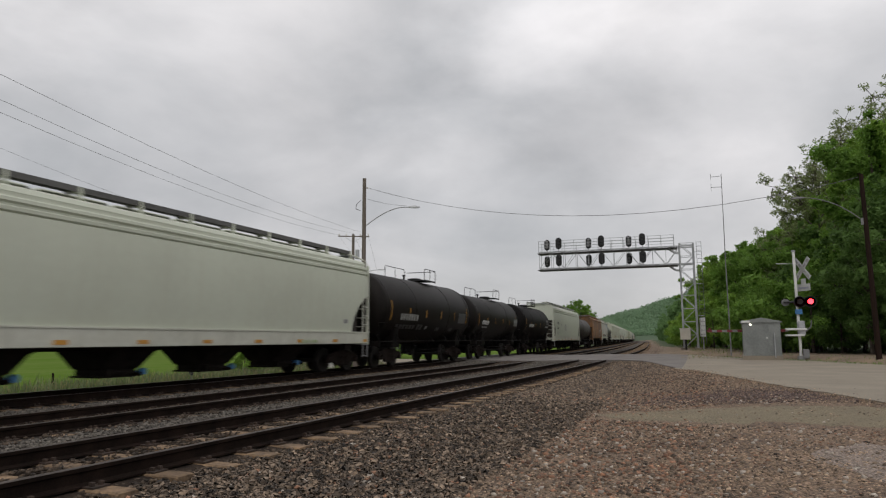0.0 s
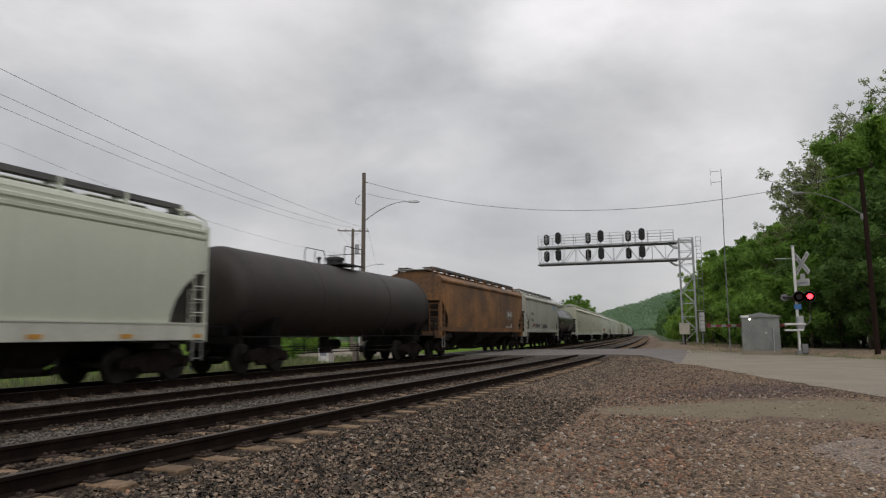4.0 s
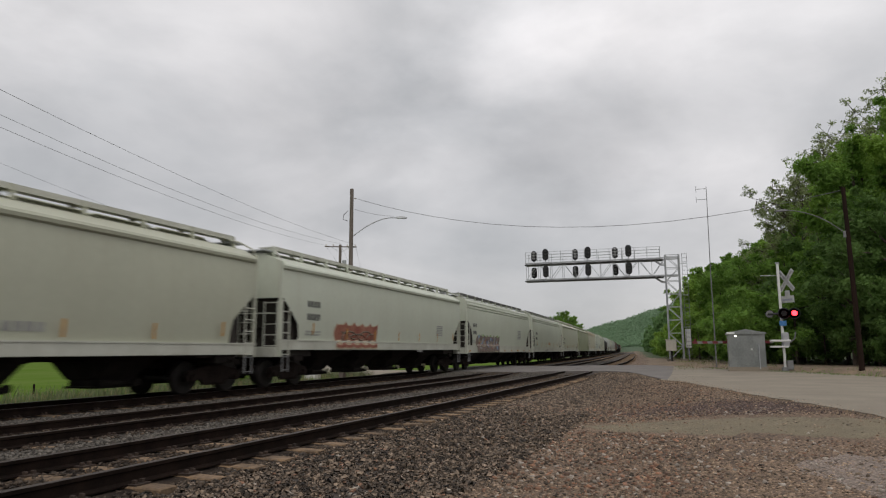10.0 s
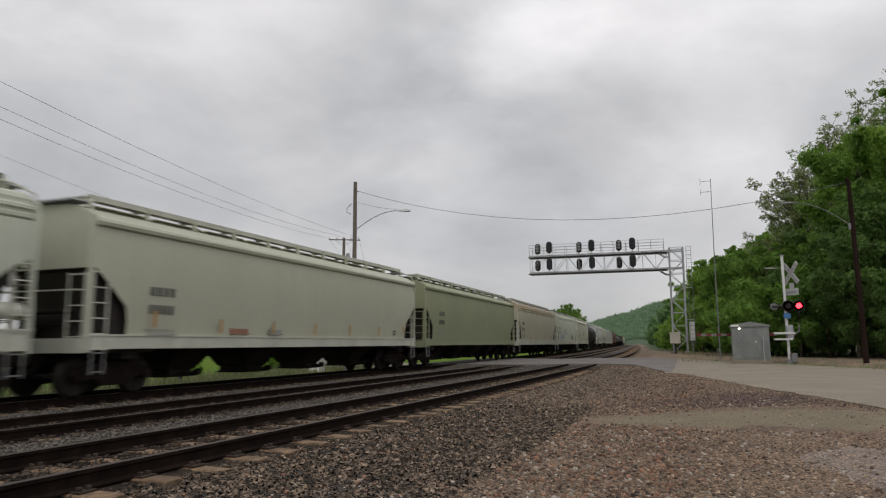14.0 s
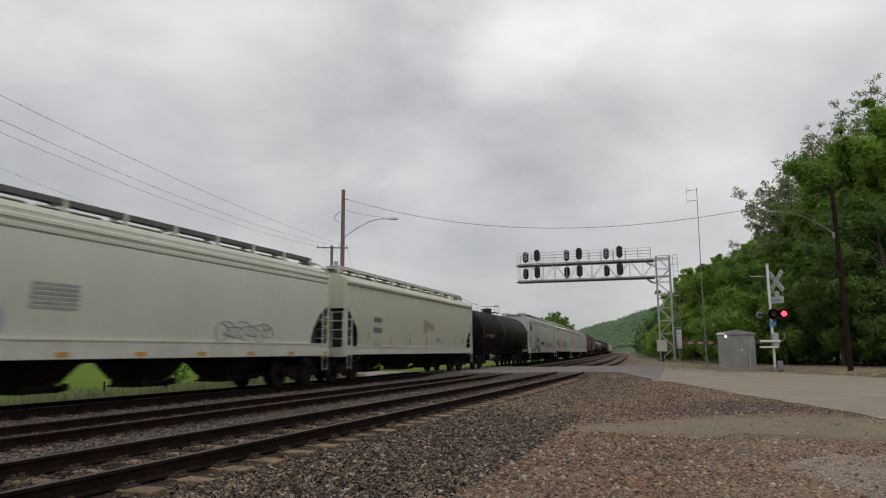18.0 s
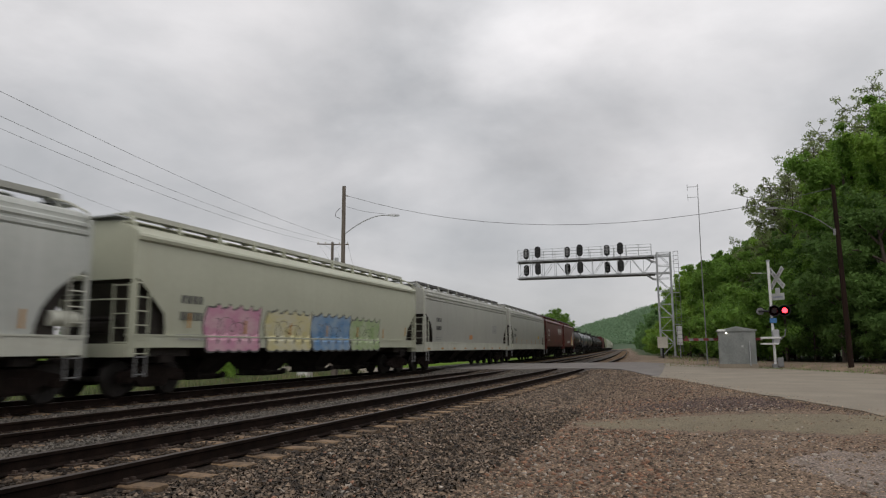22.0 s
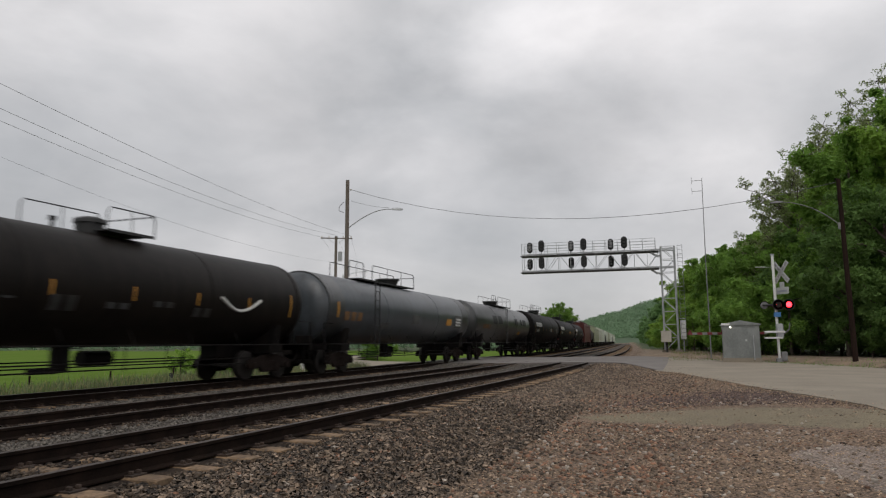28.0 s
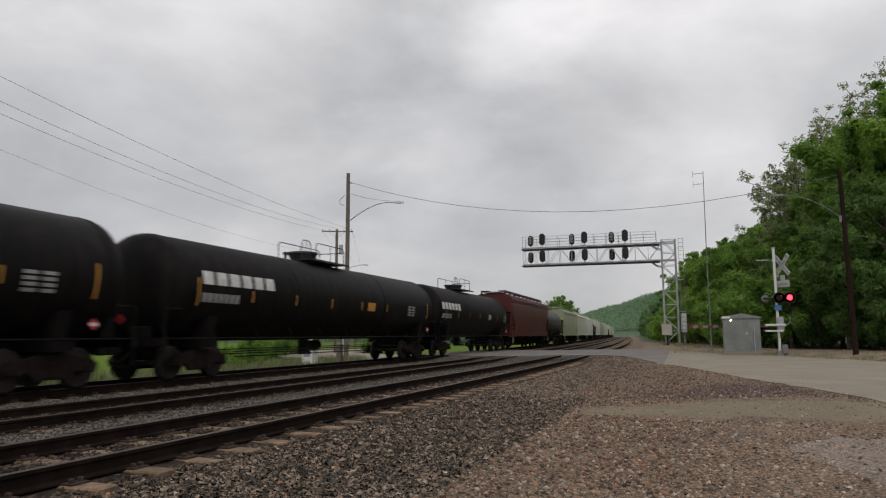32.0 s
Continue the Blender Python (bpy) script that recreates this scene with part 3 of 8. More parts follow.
def build_ground():
    xs, ys = grid_axis(-900, 3600, -4, 70, 0.5), grid_axis(-2500, 2500, -18, 26, 0.5)
    X, Y = np.meshgrid(xs, ys, indexing="ij")
    Z = ground_height(X, Y)
    n, m = X.shape
    co = np.stack([X.ravel(), Y.ravel(), Z.ravel()], 1)
    i, j = np.meshgrid(np.arange(n - 1), np.arange(m - 1), indexing="ij")
    a = (i * m + j).ravel()
    quads = np.stack([a, a + m, a + m + 1, a + 1], 1)
    me = raw_mesh("ground", co, quads, M["lot"])
    for k in ("grass", "dirt", "wood_floor", "hill"):
        me.materials.append(M[k])
    cx, cy = (xs[i] + xs[i + 1]).ravel() / 2, (ys[j] + ys[j + 1]).ravel() / 2
    v = side_of(cx, cy)
    slot = np.zeros(len(cx), np.int32)
    slot[v > 18.3] = 1
    slot[(v < 3.5) & ((cx > 33) | (cy < -9))] = 2
    wood_line = np.interp(cx, [-10, 30, 43, 48, 54, 63, 74, 90, 110, 132, 150, 400], [-14, -12, -10.5, -5.6, -2.4, -0.7, 1.3, 4.4, 9.0, 15.0, 20.0, 60.0])
    slot[(cy < wood_line) & (v < 3.5)] = 3
    slot[(v > 17.5) & (v < 20.6) & (cx > 17) & (cx < 150)] = 2
    slot[(cx > 150) & (v > 20)] = 3
    slot[(cx > 150) & (v < 2)] = 3
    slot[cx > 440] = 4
    me.polygons.foreach_set("material_index", slot)
    me.polygons.foreach_set("use_smooth", np.ones(len(cx), bool))
    tagged(new("ground", me), "gravel lot, dirt verge and green field beside the railway", "ground", kind="structure")


M["lot"] = gravelled(mat("packed_gravel", (0.325, 0.222, 0.148), 0.95, 0, (0.165, 0.112, 0.077), 0.9, 22, 0.5, 0.03, 30), 32, 0.42, 1.42, 0.02)
# bluish hillside green, with a tint of distance haze in the colour
M["hill"] = mat("haze_tinted_hillside", (0.065, 0.105, 0.05), 0.95, 0, (0.05, 0.085, 0.042), 0.02, 0.2, 0.5)
M["wood_floor"] = mat("woodland_floor", (0.05, 0.075, 0.02), 0.95, 0, (0.03, 0.045, 0.015), 0.15, 2.5, 0.5, 0.3, 2)
build_ground()


def strip(name, lines, z_of, material, label, category, thick=0.12):
    """A slab with a wavy plan: pairs of edge points, drawn down by its thickness."""
    geo = Geo()
    rings = []
    for (ax, ay), (bx, by) in lines:
        k = 9
        top = [(ax + (bx - ax) * i / (k - 1), ay + (by - ay) * i / (k - 1)) for i in range(k)]
        rings.append([(x, y, z_of(x, y)) for x, y in top] + [(x, y, z_of(x, y) - thick) for x, y in reversed(top)])
    geo.loft(rings)
    return solid(name, geo, material, label, category, kind="structure", smooth=40)


# road: over the tracks, then bending towards the near side
CROSS_NEAR, CROSS_FAR = 38.0, 53.0
RAILS = [c + d for c in (TRACK_A, TRACK_B, TRACK_C) for d in (-0.7525, 0.7525)]
LEVELS = ([1.3, 2.8, TRACK_A + 1, TRACK_B - 1, TRACK_B + 1, TRACK_C - 1, TRACK_C + 1.5, TRACK_C + 6], [0.002, 0.02, 0.0, LEVEL_B, LEVEL_B, LEVEL_C, LEVEL_C, -0.40])


def crossing_panel(v0, v1):
    """Road surface across one gap between rails, flush with the rail heads."""
    geo, rings = Geo(), []
    for v in np.linspace(v0, v1, 4 if v1 - v0 < 3 else 7):
        near = float(np.interp(v, [1.3, 2.2, 3.2, 4.6], [27.5, 31.0, 36.0, CROSS_NEAR]))
        z = float(np.interp(v, *LEVELS)) - 0.002
        pts = [along(s, v)[:2] for s in np.linspace(near, CROSS_FAR, 9)]
        rings.append([(x, y, z) for x, y in pts] + [(x, y, z - 0.35) for x, y in reversed(pts)])
    geo.loft(rings)
    return geo


cr = thing("road_crossing", "worn grey asphalt road over the three tracks", "road", kind="structure")
_cuts = [1.3] + [k for r in RAILS for k in (r - 0.045, r + 0.045)] + [18.2]
for i in range(0, len(_cuts), 2):
    part("crossing_panel", crossing_panel(_cuts[i], _cuts[i + 1]), M["asphalt"], cr)
NEAR_EDGE = [along(27.4, 1.55)[:2], (26.3, 0.95), (23.7, 0.3), (20.9, -0.5), (17.5, -1.55), (13.6, -2.7), (8, -4.5), (0, -7.0), (-12, -11)]
FAR_EDGE = [along(53.0, 1.55)[:2], (49.0, 1.4), (44.2, -1.0), (41.0, -3.4), (36.2, -5.4), (32.3, -6.5), (24, -9.8), (14, -13.8), (0, -20)]
_n, _f, _r = np.array(NEAR_EDGE), np.array(FAR_EDGE), random.Random(4)
_u = np.linspace(0, len(NEAR_EDGE) - 1, 90)
ROAD_RIM = [(float(np.interp(k, range(len(_n)), _n[:, 0])) + _r.uniform(-0.1, 0.1) * (k > 1.6), float(np.interp(k, range(len(_n)), _n[:, 1])) + _r.uniform(-0.09, 0.09) * (k > 1.6)) for k in _u]
_far_rim = [(float(np.interp(k, range(len(_f)), _f[:, 0])), float(np.interp(k, range(len(_f)), _f[:, 1])) + _r.uniform(-0.1, 0.1)) for k in _u]
strip("road", list(zip(ROAD_RIM, _far_rim)), lambda x, y: -0.006, M["concrete"], "pale worn road surface bending to the crossing", "road")
_lines = list(zip([(38, 17.5), (38.5, 19.5), (40, 23), (44, 30), (54, 38), (74, 44)], [(53, 17.5), (52.5, 19.5), (51, 22), (52, 26), (58, 32), (76, 37)]))
strip("road_far", _lines, lambda x, y: -0.40, M["concrete"], "pale lane leaving the crossing beyond the tracks", "road")


# ballast bed under the three tracks
def build_bed():
    geo = Geo()
    prof = [(2.2, -0.62), (3.2, -0.38), (4.3, -0.245), (8.2, -0.235), (12.4, -0.28), (16.6, -0.25), (17.5, -0.34), (19.2, -0.8)]
    rings = []
    for s in list(np.arange(-12, 60, 2.0)) + list(np.arange(60, 700, 10.0)):
        ring = []
        w = float(smooth01((s - 31.5) / 6.0) * (1 - smooth01((s - 53) / 5)))
        for v, z in prof:
            x, y, _ = along(s, v)
            ring.append((x, y, z + (-0.10 - z) * w if v < 17 else z))
        for v, z in ((19.2, -1.2), (2.7, -1.2)):
            x, y, _ = along(s, v)
            ring.append((x, y, z))
        rings.append(ring)
    geo.loft(rings)
    solid("ballast_bed", geo, M["bed"], "brown-grey crushed stone ballast under the tracks", "ballast", kind="structure", smooth=40)


build_bed()

RAIL_PROFILE = [(-0.036, 0), (-0.036, -0.035), (-0.012, -0.052), (-0.009, -0.14), (-0.07, -0.16), (-0.07, -0.175),
                (0.07, -0.175), (0.07, -0.16), (0.009, -0.14), (0.012, -0.052), (0.036, -0.035), (0.036, 0), (0.02, 0.006), (-0.02, 0.006)]
TIE_STEP = 0.69


def rail_geo(side, level, s0, s1):
    geo = Geo()
    rings = []
    for s in list(np.arange(s0, min(s1, 70), 2.5)) + list(np.arange(70, s1, 9.0)):
        ring = []
        for dv, z in RAIL_PROFILE:
            x, y, _ = along(s, side + dv)
            ring.append((x, y, level + z))
        rings.append(ring)
    geo.loft(rings)
    n = len(RAIL_PROFILE)
    for i in range(len(rings) - 1):
        for j in (11, 12, 13):
            geo.m[i * n + j] = 1
    return geo


def tie_geo(seed):
    rnd = random.Random(seed)
    geo = Geo()
    w, e = 0.115 + rnd.uniform(-0.01, 0.01), [rnd.uniform(-0.05, 0.05) for _ in range(4)]
    rings = []
    for y in (-1.3 + e[0], -1.27 + e[0], -0.4, 0.4, 1.27 + e[1], 1.3 + e[1]):
        k = 0.012 if abs(y) > 1.29 - 0.05 else 0.0
        top = -0.178 + rnd.uniform(-0.006, 0.003)
        rings.append([(-w + k, y, -0.36), (-w + k * 0.5, y, top - 0.015 - k), (-w + 0.02, y, top - k), (w - 0.02, y, top - k), (w - k * 0.5, y, top - 0.015 - k), (w - k, y, -0.36)])
    geo.loft(rings)
    geo.slot = 1
    for c in (-0.7525, 0.7525):
        geo.box(-0.1, 0.1, c - 0.18, c + 0.18, -0.18, -0.162)
        for dy in (-0.11, 0.11):
            for dx in (-0.05, 0.05):
                geo.box(dx - 0.018, dx + 0.018, c + dy - 0.03, c + dy + 0.025, -0.17, -0.125, 0.006)
    return geo


TIES = [tie_geo(i).mesh("tie", [M["tie"], M["plate"]]) for i in range(7)]


def build_track(name, centre, level, first, last, label):
    root = thing(name, label, "railway track", kind="structure")
    for d in (-0.7525, 0.7525):
        part("rail", rail_geo(centre + d, level, -12, 700), [M["rail"], M["railtop"]], root, smooth=30)
    rnd = random.Random(name)
    rest = Geo()
    s = 7.463 - TIE_STEP * 20
    while s < 260:
        if not CROSS_NEAR - 1 < s < CROSS_FAR + 2:
            x, y, a = along(s + rnd.uniform(-0.02, 0.02), centre + rnd.uniform(-0.04, 0.04))
            m = pose(x, y, level + rnd.uniform(-0.006, 0.004), 0, 0, math.degrees(a) + rnd.uniform(-1.2, 1.2))
            if first <= s <= last:
                part("tie", TIES[rnd.randrange(7)], None, root, at=m)
            else:
                p = [m @ Vector(q) for q in ((-0.11, -1.3, -0.18), (0.11, -1.3, -0.18), (0.11, 1.3, -0.18), (-0.11, 1.3, -0.18))]
                rest.loft([[(q.x, q.y, q.z - 0.15) for q in p], p])
        s += TIE_STEP
    tagged(part("tie_row", rest, M["tie"], root), "weathered ties of the farther track", kind="stuff")


build_track("track_near", TRACK_A, LEVEL_A, 1.0, 60, "rusty near track on weathered tan ties")
build_track("track_middle", TRACK_B, LEVEL_B, 1.0, 60, "rusty middle track on weathered ties in ballast")
build_track("track_far", TRACK_C, LEVEL_C, 1.0, 40, "far main track that carries the freight train")


# dark strips along the rails, coloured for oil and for the rails' shade
def oil_shade_strip(v, level):
    geo, rings = Geo(), []
    for s in list(np.arange(-12, 37, 1.0)) + list(np.arange(55, 160, 4.0)):
        ring = []
        for k in range(5):
            dv = -0.28 + 0.14 * k + 0.03 * math.sin(s * 1.7 + k)
            x, y, _ = along(s, v + dv)
            ring.append((x, y, level - (0.225 if k in (0, 4) else 0.198)))
        rings.append(ring + [(x, y, z - 0.05) for x, y, z in reversed(ring)])
    geo.loft(rings[:49])
    geo.loft(rings[49:])
    solid("oily_ballast", geo, M["oily"], "ballast along a rail, dark with oil and painted rail shade", "ballast", kind="structure", smooth=40)


# shade beside the rail webs is mixed into this oil-dark colour
M["oily"] = mat("oily_ballast", (0.045, 0.033, 0.025), 0.9, 0, (0.018, 0.014, 0.012), 6, 40, 0.5, 0.02, 35, spec=0.1)
for _c, _l in ((TRACK_A, LEVEL_A), (TRACK_B, LEVEL_B), (TRACK_C, LEVEL_C)):
    for _d in (-0.7525, 0.7525):
        oil_shade_strip(_c + _d, _l)


# ---- the freight train ----
SPEED = 16.80                     # metres a second, towards the camera's side


def box_geo(*a):
    return Geo().box(*a)


def truck_frame():
    out = [(-1.16, 0.50), (-1.05, 0.64), (-0.55, 0.74), (-0.3, 0.80), (0.3, 0.80), (0.55, 0.74), (1.05, 0.64), (1.16, 0.50),
           (1.10, 0.36), (0.80, 0.36), (0.62, 0.44), (0.42, 0.24), (-0.42, 0.24), (-0.62, 0.44), (-0.80, 0.36), (-1.10, 0.36)]
    geo = Geo()
    for y in (-1.12, 0.98):
        geo.prism(out, "y", y, y + 0.14)
    for x in (-0.2, 0.0, 0.2):
        for y in (-1.17, 1.05):
            geo.tube([(x, y + 0.06, 0.3), (x, y + 0.06, 0.6)], 0.075, 8)
    geo.box(-0.22, 0.22, -1.05, 1.05, 0.5, 0.78)
    for x in (-0.89, 0.89):
        for y0, y1 in ((-1.2, -1.08), (1.08, 1.2)):
            geo.disc_y(x, 0.457, y0, y1, 0.105, 12)
    return geo


def wheelset():
    geo = Geo()
    for s in (-1, 1):
        geo.disc_y(0, 0, s * 0.83, s * 0.70, 0.457, 22)
        geo.disc_y(0, 0, s * 0.70, s * 0.672, 0.485, 22)
        for k in range(6):
            a = math.pi * k / 3
            geo.tube([(0.3 * math.cos(a), s * 0.82, 0.3 * math.sin(a)), (0.3 * math.cos(a), s * 0.838, 0.3 * math.sin(a))], 0.045, 6)
    geo.tube([(0, -1.15, 0), (0, 1.15, 0)], 0.075, 10)
    return geo


def coupler():
    geo = Geo()
    geo.box(-0.62, 0.3, -0.09, 0.09, 0.76, 0.94, 0.02)
    geo.box(0.28, 0.56, -0.15, 0.14, 0.70, 1.0, 0.04)
    geo.tube([(0.1, 0.35, 0.75), (0.3, 0.3, 0.55), (0.5, 0.12, 0.5)], 0.03, 6)
    return geo


WHEELS = []                       # wheelsets that turn, with the car they belong to


def running_gear(car, half, inset, sx=0.0):
    """Trucks, wheelsets and couplers under a car of that half length."""
    tf = mesh_of("truck_frame", truck_frame, M["truckiron"])
    ws = mesh_of("wheelset", wheelset, M["wheel"], 30)
    cp = mesh_of("coupler", coupler, M["under"])
    for s in (-1, 1):
        c = sx + s * (half - inset)
        part("truck_frame", tf, None, car, at=pose(c, 0, 0))
        for d in (-0.89, 0.89):
            w = part("wheelset", ws, None, car, at=pose(c + d, 0, 0.457))
            WHEELS.append((w, c + d, car))
        part("coupler", cp, None, car, at=pose(sx + s * (half - 0.58), 0, 0, 0, 0, 0 if s > 0 else 180))


HOPPER_SIDE = [(1.50, 1.30), (1.56, 1.9), (1.60, 2.6), (1.60, 3.3), (1.56, 3.7)]
RIBS = [(1.52, 3.72), (1.57, 3.76), (1.57, 3.83), (1.50, 3.87), (1.50, 3.91), (1.55, 3.95), (1.54, 4.02), (1.46, 4.06), (1.45, 4.10), (1.46, 4.16), (1.40, 4.26), (1.2, 4.34)]
PLAIN = [(1.55, 3.86), (1.62, 3.90), (1.64, 3.98), (1.60, 4.05), (1.48, 4.10), (1.35, 4.2), (1.2, 4.28)]


def hopper_body(L, ribbed, steep=False):
    """The hopper's shell: sides, roof, and the slope sheets drawn in over the trucks."""
    half = L / 2 - 0.62
    e = half - 0.10
    side = HOPPER_SIDE + (RIBS if ribbed else PLAIN) + [(0.7, 4.43), (0.0, 4.46)]
    geo = Geo()
    rings = []
    ends = [(0.0, 2.92), (0.04, 2.90), (0.45, 2.55), (0.98, 2.08), (1.06, 1.72), (1.07, 1.3), (1.6, 1.3)]
    if ribbed:
        ends = [(0.0, 2.95), (0.04, 2.93), (0.42, 2.74), (0.80, 2.42), (1.06, 2.05), (1.17, 1.68), (1.18, 1.3), (1.7, 1.3)]
    if steep:
        ends = [(0.0, 3.62), (0.03, 3.55), (0.32, 2.75), (0.62, 1.95), (0.85, 1.35), (0.87, 1.3), (1.6, 1.3)]
    stations = [(d - e, z) for d, z in ends] + [(0, 1.3)] + [(e - d, z) for d, z in reversed(ends)]
    for x, zb in stations:
        k = 0.985 if abs(x) > e - 0.02 else 1.0
        right = []
        cut = float(np.interp(zb, [q[1] for q in side], [q[0] for q in side]))
        for w, z in side:
            right.append((w * k, z) if z > zb else (cut * k, zb + 0.001 * z))
        ring = [(x, -w, z) for w, z in right] + [(x, w, z) for w, z in reversed(right[:-1])]
        rings.append(ring)
    geo.loft(rings)
    n = len(rings[0])
    for i in range(len(rings) - 1):
        geo.m[i * n + n - 1] = 1
    return geo


def hopper_sill(L, low, top, s):
    half = L / 2 - 0.62
    geo = Geo()
    geo.box(-half, half, s * 1.53 - 0.05, s * 1.53 + 0.05, low, top - 0.02, 0.012)
    geo.box(-half, half, s * 1.50 - 0.10, s * 1.50 + 0.10, top - 0.04, top)
    return geo


def hopper_frame(car, L, pale, reservoir):
    """Centre sill, bolsters, slope sheets over the trucks and brake cylinders."""
    half = L / 2 - 0.62
    u = [M["under"]]
    part("center_sill", mesh_of(("center_sill", round(L, 2)), lambda: box_geo(-half, half, -0.2, 0.2, 0.95, 1.2), u), None, car)
    stub = mesh_of("stub_sill", lambda: box_geo(-1.6, 1.6, -0.2, 0.2, 0.72, 0.96), u)
    bolster = mesh_of("bolster", lambda: box_geo(-0.25, 0.25, -1.45, 1.45, 0.85, 1.05), u)
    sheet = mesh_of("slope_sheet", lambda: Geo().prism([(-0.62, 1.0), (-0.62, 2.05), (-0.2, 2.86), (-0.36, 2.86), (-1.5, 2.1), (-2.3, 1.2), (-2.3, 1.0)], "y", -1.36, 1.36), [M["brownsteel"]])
    drum = mesh_of("brake_cylinder", lambda: Geo().tube([(-0.5, -0.9, 1.35), (-0.5, -0.5, 1.75), (-0.5, 0.4, 1.75)], 0.16, 10), u)
    for s in (-1, 1):
        turn = 0 if s > 0 else 180
        part("stub_sill", stub, None, car, at=pose(s * (half - 1.6), 0, 0))
        part("bolster", bolster, None, car, at=pose(s * (half - 1.4), 0, 0))
        part("slope_sheet", sheet, None, car, at=pose(s * half, 0, 0, 0, 0, turn))
        part("brake_cylinder", drum, None, car, at=pose(s * half, 0, 0, 0, 0, turn))
    if not reservoir:
        return
    tankm = mesh_of(("air_reservoir", pale), lambda: Geo().tube([(-0.18, -1.40, 1.86), (-0.24, -1.40, 1.86), (-0.82, -1.40, 1.86), (-0.88, -1.40, 1.86)], 0.17, 14), [M[pale]], 40)
    part("air_reservoir", tankm, None, car, "pale air reservoir at the car's end", at=pose(half, 0, 0))


def chute(pitch):
    a, b = pitch * 0.5, 0.47
    geo = Geo()
    rings = []
    for z, x, y in ((1.45, a, 1.46), (1.30, a, 1.40), (0.92, 0.66, 0.95), (0.52, 0.56, 0.54), (0.48, b, 0.5), (0.31, b, 0.5)):
        rings.append([(-x, -y, z), (x, -y, z), (x, y, z), (-x, y, z)])
    geo.loft(rings)
    geo.box(-b - 0.12, b + 0.12, -0.52, 0.52, 0.29, 0.34)
    return geo


def outlet_gear():
    geo = Geo()
    geo.tube([(0.42, -0.75, 0.36), (0.42, 0.75, 0.36)], 0.045, 8)
    geo.box(-0.5, 0.5, -0.62, -0.53, 0.38, 0.44)
    geo.box(-0.55, -0.4, -0.66, -0.5, 0.33, 0.5)
    return geo


def walkway(L, side, top):
    """One running board beside the roof hatches, on brackets."""
    half = L / 2 - 1.0
    geo = Geo()
    geo.prism([(side * 0.40, top), (side * 0.92, top), (side * 0.92, top - 0.075), (side * 0.945, top - 0.075), (side * 0.945, top + 0.06), (side * 0.92, top + 0.06), (side * 0.92, top + 0.03), (side * 0.40, top + 0.03)], "x", -half, half)
    return geo


def walkway_bracket(side, top):
    """A bent plate that carries the running board from the roof's edge."""
    return Geo().prism([(side * 0.44, top - 0.01), (side * 0.945, top - 0.01), (side * 0.95, top + 0.05), (side * 0.975, top + 0.05), (side * 1.03, 4.34), (side * 0.93, 4.36), (side * 0.86, top - 0.09), (side * 0.5, top - 0.09)], "x", -0.03, 0.03)


def ladder(h0, h1, wide=0.42, out=0.0):
    geo = Geo()
    for x in (-wide / 2, wide / 2):
        geo.box(x - 0.015, x + 0.015, -0.02, 0.02, h0, h1)
    n = int((h1 - h0) / 0.36)
    for i in range(n + 1):
        z = h0 + 0.06 + (h1 - h0 - 0.1) * i / n
        geo.box(-wide / 2, wide / 2, -0.014, 0.014, z - 0.014, z + 0.014)
    return geo


def post_geo(h0, h1):
    return Geo().box(-0.055, 0.055, -0.045, 0.045, h0, h1, 0.012)


